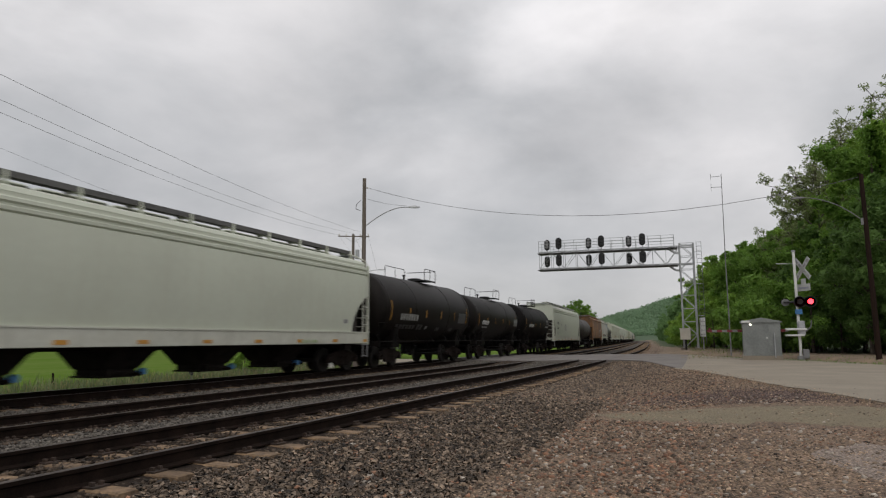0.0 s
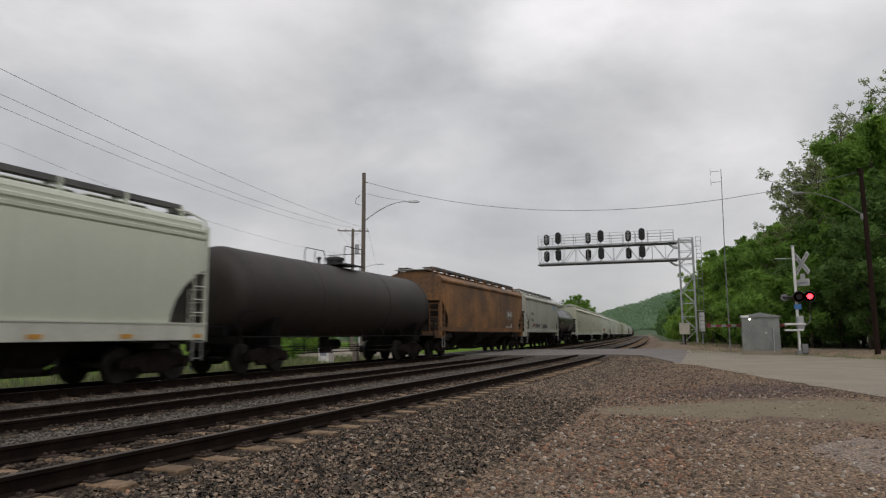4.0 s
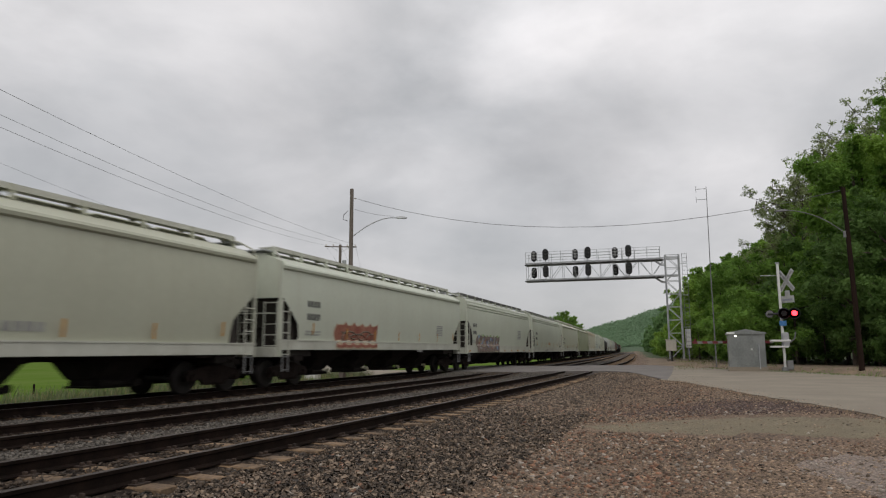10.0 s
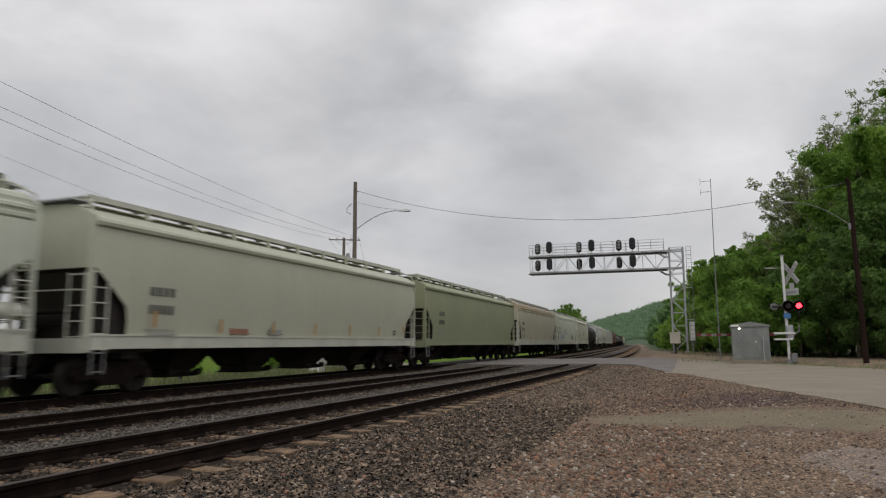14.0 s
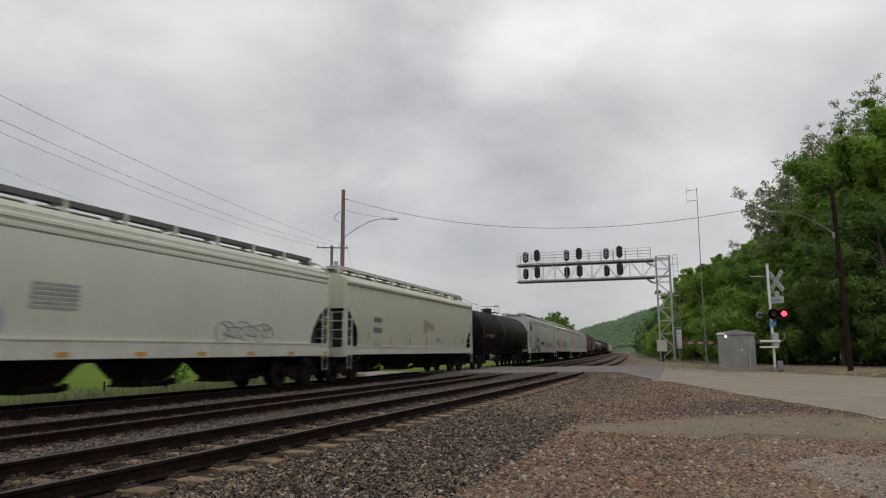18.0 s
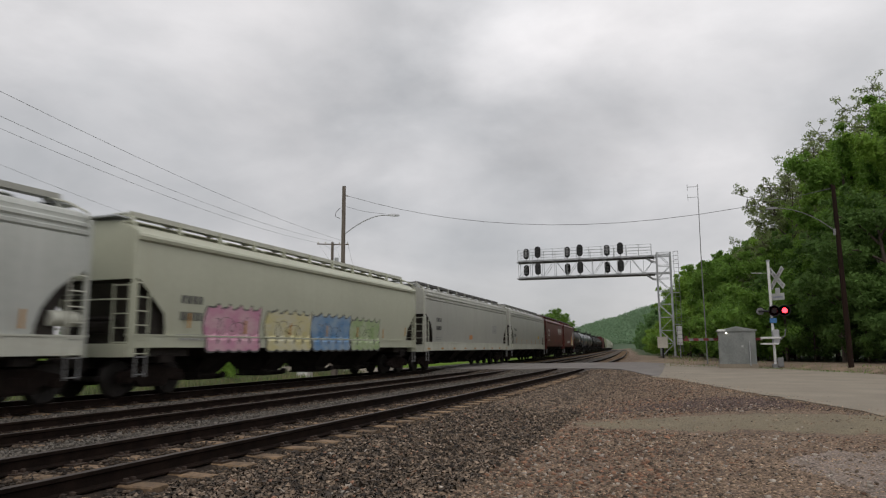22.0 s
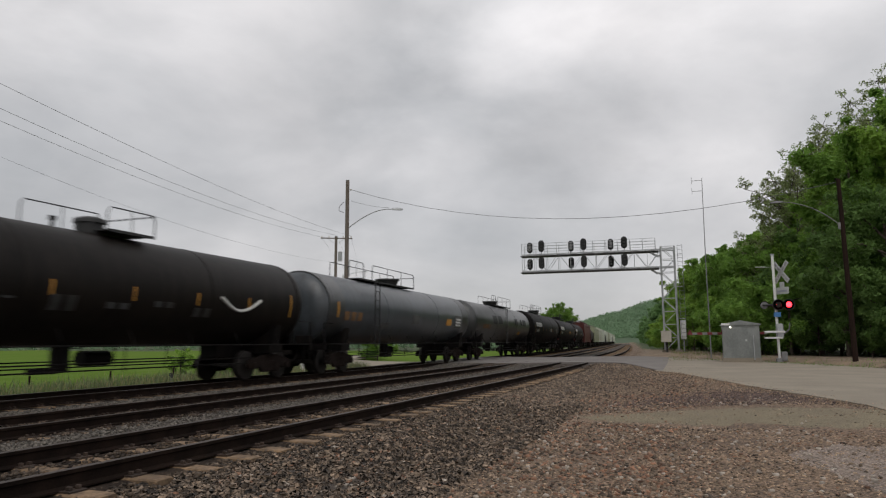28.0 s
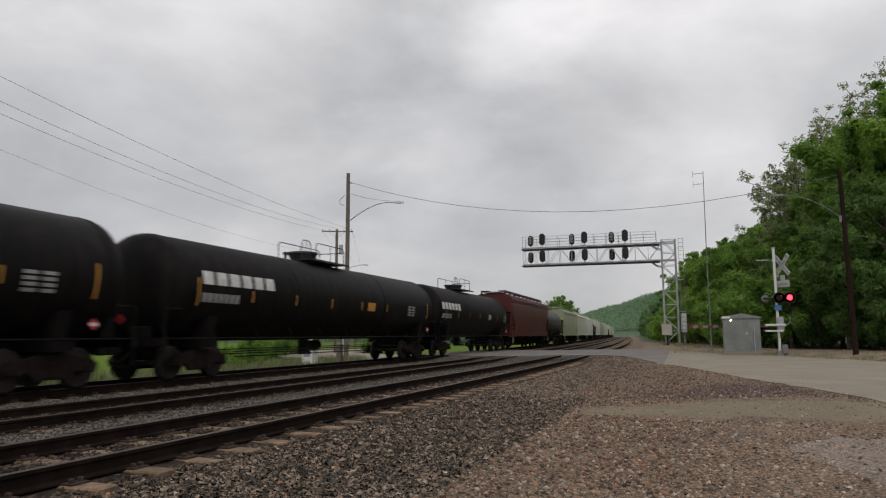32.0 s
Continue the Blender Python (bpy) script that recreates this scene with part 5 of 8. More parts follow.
# far ends of the cars along the track at 16 s; each car reaches back to the one before it
ENDS = (-244.34, -231.45, -219.25, -207.06, -186.47, -170.41, -151.55, -135.38, -122.61, -103.08, -82.87, -63.1, -43.08, -23.22, -3.39, 16.74, 36.54,
        56.65, 75.57, 93.87, 112.86, 132.6, 152.6, 171.26, 188.55, 205.03, 222.22, 241.82, 261.81, 281.25, 302.08, 319.47, 338.8, 351.8, 371.6, 391.2, 410.9,
        423.9, 443.6, 463.2, 482.9, 500.8, 520.5, 540.2, 553.2, 572.9, 592.5)
W_RIB = "white ribbed covered hopper car with small orange reflectors"
W_FLAT = "off-white covered hopper car with yellow reflector strips"
CARS = []
# how far the marks of some cars sit from their place about the middle
MARK_SHIFT = {8: 0.12, 9: 0.27, 10: 0.22, 11: 0.28, 12: 0.44, 13: 0.49, 14: 0.53, 15: 0.4, 16: 0.12, 17: 0.11, 18: 0.41, 19: 0.8, 20: 0.46, 21: 0.34, 22: 0.43, 23: 0.23}


def make_cars():
    rnd = random.Random(11)
    lengths = [20.0] + [b - a for a, b in zip(ENDS, ENDS[1:])]

    def H(i, *a, **k):
        c = hopper(lengths[i], *a, **k)
        c["dx"] = MARK_SHIFT.get(i, 0.0)
        CARS.append((c, ENDS[i] - lengths[i] / 2))
        return c

    def T(i, *a, **k):
        c = tank(lengths[i], *a, shift={1: 0.0, 2: 0.0, 8: 0.25, 19: 0.85}.get(i, 0.45 if i in (3, 5, 31, 33) or i > 33 else 0.8), **k)
        c["dx"] = MARK_SHIFT.get(i, 0.0)
        CARS.append((c, ENDS[i] - lengths[i] / 2))
        return c

    def names(c, x, colour="ink", z=2.62, wide=0.9):
        """Reporting marks as two rows of blocks, with small rows below them."""
        mark(c, x, x + wide, z, z + 0.22, colour, 4)
        mark(c, x, x + wide, z - 0.45, z - 0.22, colour, 5)
        mark(c, x - 0.05, x + wide * 1.1, z - 0.98, z - 0.78, "greyink" if colour == "ink" else colour, 7, 2)

    def spray(c, x0, x1, z0, z1, colour, lobes=8):
        patch(c, "graffiti", x0, z0, x1 - x0, z1 - z0, colour, rnd, lobes, "sprayed paint on the car's side")

    c = H(0, "white", True, W_RIB, "orange", cap="capblue")
    mark(c, 4.6, 5.6, 1.1, 1.2, "leafpaint", 6)
    mark(c, 7.4, 7.7, 1.8, 1.95, "greyink")
    c = T(1, "dustyblack", "short sooty black tank car with yellow strips", deck=(0.3, 2.1), dome=1.2, flat=True, long_rail=1.6, strips=6, r=1.6, bottom=0.97)
    mark(c, -3.95, -1.91, 2.06, 2.34, "greyink", 7)
    mark(c, -4.2, -2.0, 1.68, 1.86, "greytank2", 6)
    mark(c, -1.83, -1.1, 1.66, 1.9, "greytank2", 2)
    mark(c, -0.78, -0.58, 1.68, 1.84, "greyink")
    for x in (0.7, 2.6):
        mark(c, x, x + 0.5, 1.62, 1.8, "greytank2", 2)
    mark(c, 3.6, 4.72, 2.06, 2.6, "greytank")
    c = T(2, "dustyblack", "short sooty black tank car with yellow strips", deck=(0.3, 2.1), dome=1.2, flat=True, long_rail=1.6, strips=6)
    mark(c, -3.87, -2.44, 2.12, 2.36, "paleink", 6)
    mark(c, -3.8, -2.7, 1.9, 2.0, "greyink", 5)
    mark(c, 3.85, 4.91, 2.1, 2.62, "greytank")
    mark(c, 3.95, 4.8, 2.15, 2.57, "greyink", 1, 4)
    c = T(3, "black", "short sooty black tank car with yellow strips", deck=(0.3, 2.1), dome=1.2, flat=True, long_rail=1.6, strips=6)
    mark(c, -2.97, -1.22, 2.16, 2.40, "paleink", 7)
    mark(c, 3.75, 4.74, 2.19, 2.28, "paleink")
    mark(c, 4.2, 5.2, 2.3, 2.9, "greyink", 2, 4)
    c = H(4, "white", True, W_RIB, "orange")
    names(c, -7.35)
    mark(c, -2.56, -1.5, 2.1, 2.72, "greyink", 1, 6)
    mark(c, -4.9, -4.6, 2.45, 2.7, "greyink")
    T(5, "browntank", "sooty brown tank car", marks=False)
    c = H(6, "brown", False, "rust-brown weathered covered hopper car", None, 3, slim=True)
    spray(c, 3.95, 5.77, 2.1, 2.85, "soot", 5)
    scrawl(c, 4.35, 2.3, 1.1, 0.42, "paleink", rnd, 0.02, 3)
    mark(c, 5.35, 5.65, 1.61, 1.93, "paleink", 1, 2)
    mark(c, 4.1, 5.5, 1.62, 1.7, "paleink", 5)
    c = H(7, "sootgrey", False, "dirty grey-white covered hopper car with dark streaks", None, 3, slim=True)
    for x, z, h in ((-6.29, 1.65, 0.9), (-3.76, 1.65, 0.45), (-1.2, 1.66, 0.44), (1.42, 1.69, 0.43), (4.01, 1.7, 0.42), (6.61, 1.77, 0.8)):
        mark(c, x - 0.06, x + 0.06, z, z + h, "dimorange", name="reflector")
    mark(c, -5.5, -4.55, 2.70, 2.89, "ink", 4)
    mark(c, -5.5, -4.55, 2.20, 2.41, "ink", 5)
    scrawl(c, -4.84, 1.75, 1.1, 0.3, "rustpaint", rnd, 0.02, 3)
    scrawl(c, -3.44, 1.66, 1.5, 0.42, "ink", rnd, 0.022, 4)
    scrawl(c, -0.56, 1.62, 1.9, 0.42, "ink", rnd, 0.03, 5)
    mark(c, 4.35, 5.94, 3.33, 3.82, "blue", 4)
    c = T(8, "glossblack", "short glossy black tank car", deck=(-0.9, 1.8), dome=0.8, flat=True)
    mark(c, -3.98, -2.46, 2.21, 2.42, "paleink", 8)
    mark(c, -3.9, -2.7, 1.98, 2.08, "greyink", 6)
    wide_band(c, -1.55, 0.15, "greytank", "pale grey dusty band round the tank")
    mark(c, 4.6, 5.6, 1.8, 2.5, "greyink", 2, 4)
    c = H(9, "cream", False, W_FLAT)
    names(c, -6.97, z=2.45)
    mark(c, -5.2, -4.95, 2.4, 2.65, "greyink")
    mark(c, 6.23, 6.57, 1.57, 1.85, "ink", 1, 3)
    mark(c, 6.97, 7.47, 1.80, 2.07, "greyink", 3, 2)
    mark(c, -2.8, -2.0, 1.5, 1.62, "rustpaint", 5)
    c = H(10, "cream", False, W_FLAT)
    names(c, -7.8)
    mark(c, 1.2, 2.2, 1.6, 1.8, "greyink", 4)
    c = H(11, "white", False, "white covered hopper car with orange reflector strips", cap="lemon", lift=0.14)
    names(c, -7.9, z=2.7)
    throwup(c, -5.8, 1.3, 3.5, 1.0, "rustpaint", rnd, 5, "ruststain")
    scrawl(c, -5.4, 1.5, 2.8, 0.5, "soot", rnd, 0.03, 4)
    mark(c, 5.0, 5.9, 1.95, 2.5, "greyink", 1, 6)
    mark(c, 2.2, 3.0, 1.12, 1.22, "greyink", 5)
    c = H(12, "white", True, W_RIB, "orange")
    names(c, -8.6, z=2.62)
    throwup(c, -7.6, 1.12, 5.6, 1.08, "purple", rnd, 7, "soot")
    for i in range(44):
        x, z = -7.55 + (5.3 * i / 44 * 7) % 5.3, 1.12 + rnd.uniform(0, 0.72)
        patch(c, "graffiti", x, z, rnd.uniform(0.2, 0.5), rnd.uniform(0.15, 0.42), ("soot", "blue", "tanstain", "greyblue", "rustpaint", "greyink", "darkblue", "soot", "tanstain")[i % 9], rnd, 3).location.y = -0.004 - 0.001 * (i % 3)
    for i in range(6):
        patch(c, "graffiti", -7.4 + i * 0.95, 1.96 + 0.05 * (i % 2), 0.5, 0.22, "leafpaint", rnd, 3)
    mark(c, 4.05, 5.25, 2.05, 2.75, "greyink", 1, 6)
    mark(c, -3.2, -2.2, 1.08, 1.25, "lemon", 3)
    c = H(13, "white", True, "white ribbed covered hopper car with a small orange label", reservoir=True)
    names(c, -8.2, z=2.58, wide=1.0)
    mark(c, -0.53, 0.39, 1.69, 1.95, "orangepaint", 2)
    mark(c, 6.34, 6.73, 1.70, 1.93, "ink", 1, 2)
    mark(c, -3.0, -1.2, 1.15, 1.25, "ink", 10)
    c = H(14, "cream", False, W_FLAT)
    names(c, -8.03, z=2.38)
    mark(c, -4.87, -3.97, 1.47, 1.64, "rustpaint", 5)
    mark(c, -3.0, -2.2, 1.47, 1.64, "greyink", 4)
    mark(c, 6.3, 6.6, 1.55, 1.8, "ink", 1, 2)
    c = H(15, "green", False, "olive-grey covered hopper car", None)
    names(c, -7.83)
    c = H(16, "rusty_white", True, "cream covered hopper car with rust runs", board="dullwhite")
    names(c, -7.8)
    mark(c, 6.3, 6.65, 1.7, 1.95, "ink", 1, 2)
    c = H(17, "white", True, W_RIB, "orange")
    names(c, -7.9, z=2.66)
    patch(c, "graffiti", -6.3, 1.62, 2.6, 0.32, "paleblue", rnd, 6)
    for k in range(5):
        patch(c, "graffiti", -6.2 + 0.5 * k + rnd.uniform(-0.1, 0.1), 1.55 + rnd.uniform(0, 0.15), rnd.uniform(0.35, 0.55), rnd.uniform(0.3, 0.7), "hazeblue", rnd, 5).location.y = -0.004
    mark(c, -3.11, -1.9, 2.12, 2.72, "greyink", 1, 6)
    scrawl(c, 2.9, 1.45, 2.6, 0.75, "greyink", rnd, 0.014, 7)
    c = H(18, "cream", False, W_FLAT)
    names(c, -6.6, z=2.45)
    for x, z, w, h in ((-0.5, 2.1, 0.55, 0.75), (-0.05, 2.3, 0.5, 0.45), (0.45, 2.25, 0.6, 0.4)):
        patch(c, "rust_stain", x, z, w, h, "tanstain", rnd, 3)
    mark(c, 1.6, 2.2, 1.7, 1.9, "greyink", 3)
    mark(c, 6.3, 6.6, 1.7, 1.95, "ink", 1, 2)
    c = T(19, "black", "long sooty black tank car", deck=(-0.75, 1.1), dome=0.45, r=1.58, bottom=0.98, strips=6, long_rail=1.2)
    mark(c, -6.98, -6.05, 2.17, 2.36, "soot", 4)
    mark(c, -5.79, -4.77, 2.13, 2.38, "soot", 6)
    wide_band(c, -0.55, 0.0, "dustyblack", "dull dusty band round the tank")
    c = H(20, "grey", True, "grey-white hopper car with sprayed letters along the sill", reservoir=True, board="dullwhite")
    mark(c, -7.39, -6.62, 2.4, 2.67, "paleink", 1)
    mark(c, -7.36, -6.6, 2.04, 2.31, "paleink", 1)
    patch(c, "graffiti", -6.3, 1.02, 1.3, 0.55, "ink", rnd, 4)
    ring_paint(c, -5.25, 1.88, 0.84, 0.74, 0.58, "ink", 0.010)
    ring_paint(c, -5.25, 1.88, 0.78, 0.68, 0.46, "leafpaint", 0.016)
    ring_paint(c, -5.35, 1.32, 0.72, 0.34, 0.75, "leafpaint", 0.018, 180, 380)
    ring_paint(c, -4.0, 1.95, 0.62, 0.60, 0.62, "ink", 0.012, 20, 340)
    patch(c, "graffiti", -4.3, 1.5, 0.75, 0.4, "greyink", rnd, 3)
    ring_paint(c, -3.95, 1.32, 0.70, 0.36, 0.9, "ink", 0.016)
    mark(c, -3.2, -2.9, 1.1, 2.4, "leafpaint")
    ring_paint(c, -2.55, 1.42, 0.44, 0.42, 0.55, "leafpaint", 0.014)
    ring_paint(c, -2.5, 1.85, 0.28, 0.2, 0.5, "dimorange", 0.014)
    scrawl(c, -7.9, 1.2, 0.9, 0.2, "ink", rnd, 0.02, 4)
    for x0 in (-6.6, 0.2, 2.6):
        mark(c, x0, x0 + 0.5, 1.16, 1.28, "rustpaint", 3)
    scrawl(c, -1.83, 1.8, 1.8, 0.35, "ink", rnd, 0.025, 6)
    for i, m in enumerate(("greyblue", "greyink", "blue", "greyink", "greyblue")):
        spray(c, 1.46 + i, 2.3 + i, 1.5, 2.15, m, 4)
    scrawl(c, -8.7, 2.95, 0.9, 0.75, "ink", rnd, 0.02, 4)
    c = H(21, "cream", False, "off-white hopper car with coloured sprayed blocks", lift=0.14, sill="cream")
    names(c, -7.92, z=2.4)
    for x0, x1, z1, m in ((-6.97, -4.38, 2.5, "pink"), (-4.04, -1.26, 2.5, "lemon"), (-1.18, 1.73, 2.5, "blue"), (1.79, 4.5, 2.45, "leafpaint")):
        throwup(c, x0 + 0.1, 1.12, x1 - x0 - 0.1, z1 - 1.08, m, rnd, 5)
        scrawl(c, x0 + 0.5, 1.5, x1 - x0 - 1.0, 0.7, "ink", rnd, 0.012, 3)
    c = H(22, "dullwhite", True, W_RIB, "orange")
    names(c, -8.05, z=2.6)
    mark(c, -1.55, -0.86, 1.71, 1.98, "orangepaint")
    mark(c, 4.18, 5.38, 2.2, 2.77, "greyink", 1, 6)
    c = H(23, "dullwhite", True, "white ribbed covered hopper car with yellow sticker", bays=4, board="dullgalv")
    names(c, -7.46, z=2.54)
    mark(c, 4.23, 4.99, 2.02, 2.29, "sticker")
    mark(c, 5.6, 6.6, 2.0, 2.3, "greyink", 4, 3)
    c = H(24, "red", False, "oxide-red covered hopper car", None, 3, slim=True)
    names(c, -6.2, "paleink", z=2.9, wide=1.1)
    mark(c, 2.64, 6.2, 2.95, 3.42, "paleink", 4)
    mark(c, 2.5, 5.6, 2.8, 2.86, "paleink")
    for k in range(9):
        mark(c, -6.3 + 1.55 * k, -6.0 + 1.55 * k, 1.62, 1.70, "dimorange", name="reflector")
    for x, z, w, col in ((-3.1, 1.86, 0.35, "rustpaint"), (-0.2, 1.88, 0.4, "rustpaint"), (2.6, 1.85, 0.4, "rustpaint"), (4.4, 1.9, 0.3, "rustpaint")):
        patch(c, "rust_stain", x, z, w, 0.2, col, rnd, 3)
    c = H(25, "red", False, "oxide-red hopper car with sprayed patches of colour", None, 3, slim=True)
    mark(c, -2.75, 0.9, 1.8, 2.1, "paleink", 5)
    for x0, x1, z0, z1, m in ((2.3, 4.2, 1.5, 2.8, "orangepaint"), (3.6, 5.4, 1.45, 2.4, "lemon"), (4.4, 6.2, 2.3, 3.5, "greyink"), (5.2, 6.3, 1.5, 2.3, "rustpaint")):
        spray(c, x0, x1, z0, z1, m, 5)
    c = T(26, "dustyblack", "sooty dark tank car with a white painted arc", deck=(0.1, 1.95), dome=0.6, long_rail=1.5)
    arc = [(4.06 + 1.9 * i / 12, 2.5 - 0.36 * math.sin(math.pi * i / 12)) for i in range(13)]
    rr = c["r"] + 0.01
    part("painted_arc", Geo().tube([(x, -rr * math.sqrt(1 - ((z - c["cz"]) / rr) ** 2), z) for x, z in arc], 0.05, 5), M["paleink"], c, "white painted arc")
    for i in range(7):
        mark(c, -6 + i * 1.5, -5.2 + i * 1.5, 1.9 + 0.1 * (i % 3), 2.15 + 0.1 * (i % 2), "greytank2", 2)
    c = T(27, "greytank", "blue-grey tank car with dark end bands", low=True, deck=(-4.5, 2.55), dome=0.45, climb=-3.9, dark_end=True, marks=False)
    mark(c, -7.45, -7.3, 2.15, 2.75, "yellow", name="reflector")
    mark(c, -6.81, -5.08, 2.05, 2.40, "dimorange", 3)
    mark(c, -3.2, -2.34, 1.80, 2.05, "ink")
    mark(c, 0.35, 1.27, 2.09, 2.49, "ink")
    mark(c, 5.47, 6.35, 2.1, 2.45, "yellow")
    mark(c, 7.01, 8.2, 1.98, 2.70, "ink")
    mark(c, 7.15, 8.05, 2.1, 2.6, "paleink", 1, 3)
    c = T(28, "greytank2", "sooty grey tank car with dark patches", low=True, deck=(-0.5, 5.6), dome=0.95, climb=0.3, marks=False)
    mark(c, -6.54, -4.55, 2.09, 2.37, "dimorange", 6)
    for x0, x1, z0, z1 in ((-3.77, -2.53, 2.47, 3.05), (-2.18, -0.95, 2.5, 3.07), (3.49, 4.57, 2.5, 3.02), (5.68, 6.2, 2.54, 3.03), (6.65, 7.99, 2.51, 3.01)):
        mark(c, x0, x1, z0, z1, "blackpaint")
    mark(c, 5.09, 5.84, 1.76, 2.01, "yellow")
    for i in (29, 30, 31):
        c = T(i, "black", "black tank car with large white lettering", low=True, deck=((-3.9, 2.2), (-1.0, 2.1), (-2.0, 1.2))[i - 29], dome=(1.0, -0.2, -0.6)[i - 29], r=(1.53, 1.5, 1.5)[i - 29], bottom=1.03)
        x = (-6.64, -7.75, -7.2)[i - 29]
        x1 = (-3.19, -4.16, -3.7)[i - 29]
        w = (x1 - x) / 6
        for j in range(6):
            a = x + j * w
            mark(c, a, a + w * 0.76, 2.62, 3.0, "paleink")
        mark(c, x, x + 1.7, 2.12, 2.38, "greyink", 7)
        mark(c, 2.6, 3.3, 2.2, 2.55, "yellow" if i == 30 else "greyink")
        mark(c, 7.0, 7.9, 2.1, 2.6, "greyink", 2, 4)
        q = part("placard", Geo().loft([[(0.14 * math.cos(t), -0.012, 0.14 * math.sin(t)) for t in (0, math.pi / 2, math.pi, 1.5 * math.pi)], [(0.14 * math.cos(t), 0.012, 0.14 * math.sin(t)) for t in (0, math.pi / 2, math.pi, 1.5 * math.pi)]]),
                 M["placard"], c, "red and white diamond placard", at=pose(lengths[i] / 2 - 0.9, -1.48, 1.45))
        part("lettering", box_geo(-0.1, 0.1, -0.016, -0.013, -0.04, 0.04), M["paleink"], q)
        part("placard", q.data, None, c, at=pose(-lengths[i] / 2 + 0.5, -0.75, 1.6, 0, 0, -80))
    H(32, "red", True, "dark red covered hopper car", None)
    T(33, "browntank", "sooty brown tank car")
    for i in range(34, len(ENDS)):
        if i % 5 == 2:
            T(i, "black", "sooty black tank car")
        else:
            H(i, ("cream", "white", "grey", "white", "green")[i % 5], i % 2 == 0, W_FLAT, None)


make_cars()


# ---- beside the tracks ----
def pole_geo(h, r0, r1, lean=(0, 0)):
    return Geo().tube([(lean[0] * k, lean[1] * k, h * k - 0.3 * (k == 0)) for k in (0, 0.35, 0.7, 1.0)], r0, 14, r1)


def sagged(a, b, sag, n=14):
    a, b = Vector(a), Vector(b)
    return [a.lerp(b, i / n) - Vector((0, 0, sag * 4 * (i / n) * (1 - i / n))) for i in range(n + 1)]


def lamp_arm(geo, start, mid, end, r=0.035):
    a, m, b = Vector(start), Vector(mid), Vector(end)
    geo.tube([(a * (1 - t) ** 2 + m * 2 * t * (1 - t) + b * t * t) for t in (i / 9 for i in range(10))], r, 8)
    return geo


def lamp_head(d):
    """A long flat lamp head that points along d."""
    d = Vector((d[0], d[1], 0)).normalized()
    n = Vector((-d.y, d.x, 0))
    geo, rings = Geo(), []
    for t, w, h0, h1 in ((0, 0.05, -0.04, 0.04), (0.15, 0.10, -0.05, 0.07), (0.45, 0.15, -0.06, 0.09), (0.7, 0.11, -0.05, 0.05), (0.78, 0.03, -0.02, 0.02)):
        rings.append([d * t + n * w + Vector((0, 0, h0)), d * t - n * w + Vector((0, 0, h0)), d * t - n * w * 0.7 + Vector((0, 0, h1)), d * t + n * w * 0.7 + Vector((0, 0, h1))])
    return geo.loft(rings)


# tall wooden pole with a street lamp beyond the tracks
P1 = (38.42, 21.5)
p = thing("utility_pole", "weathered wooden pole with a curved street lamp arm", "utility pole", at=pose(P1[0], P1[1], -0.6))
part("pole", pole_geo(12.36, 0.16, 0.12), M["wood"], p, smooth=40)
part("lamp_arm", lamp_arm(Geo(), (0, -0.15, 9.2), (0.7, -1.6, 10.55), (1.25, -2.6, 10.45)), M["galv"], p, "grey metal lamp arm", smooth=40)
part("lamp_head", lamp_head((1.6, -3.2)), M["galv"], p, at=pose(1.25, -2.6, 10.46))
part("insulator", Geo().tube([(0.14, -0.1, 11.75), (0.22, -0.16, 11.75)], 0.05, 8), M["box"], p)
part("cable_loop", Geo().tube([(-0.1, 0.2, 10.9), (-0.28, 0.42, 10.6), (-0.3, 0.45, 10.3), (-0.12, 0.2, 10.2)], 0.02, 6), M["wire"], p)

P2 = (56.22, 32.63)
p = thing("utility_pole", "short wooden pole with one crossarm", "utility pole", at=pose(P2[0], P2[1], -0.7))
part("pole", pole_geo(12.0, 0.16, 0.13), M["wood"], p, smooth=40)
part("crossarm", Geo().tube([(-0.72, 1.25, 11.8), (0.76, -1.35, 11.8)], 0.065, 4), M["wood"], p)
for k in (-0.9, -0.45, 0.45, 0.95):
    part("insulator", Geo().tube([(0.74 * k, -1.3 * k, 11.85), (0.74 * k, -1.3 * k, 12.03)], 0.05, 8), M["box"], p)
part("transformer", Geo().tube([(0.2, -0.36, 9.6), (0.2, -0.36, 10.5)], 0.2, 12), M["galv"], p, smooth=40)
part("brace", Geo().tube([(-0.4, 0.7, 11.75), (0.0, 0.0, 11.2)], 0.02, 4).tube([(0.4, -0.7, 11.75), (0.0, 0.0, 11.2)], 0.02, 4), M["galv"], p)


def wire(a, b, sag, r=0.011):
    ob = solid("overhead_wire", Geo().tube(sagged(a, b, sag), r, 5), M["wire"], "thin dark overhead wire between poles", "wire", "overhead wires")
    return ob


def curved_wire(a, b, sag, lift, z0, r=0.009):
    """A line wire from a pole top a past b, hanging in a shallow curve."""
    pts = [(a[0] + (b[0] - a[0]) * u, a[1] + (b[1] - a[1]) * u, z0 + lift * u + sag * u * u) for u in (i / 10 for i in range(17))]
    solid("overhead_wire", Geo().tube(pts, r, 5), M["wire"], "thin dark overhead wire between poles", "wire", "overhead wires")


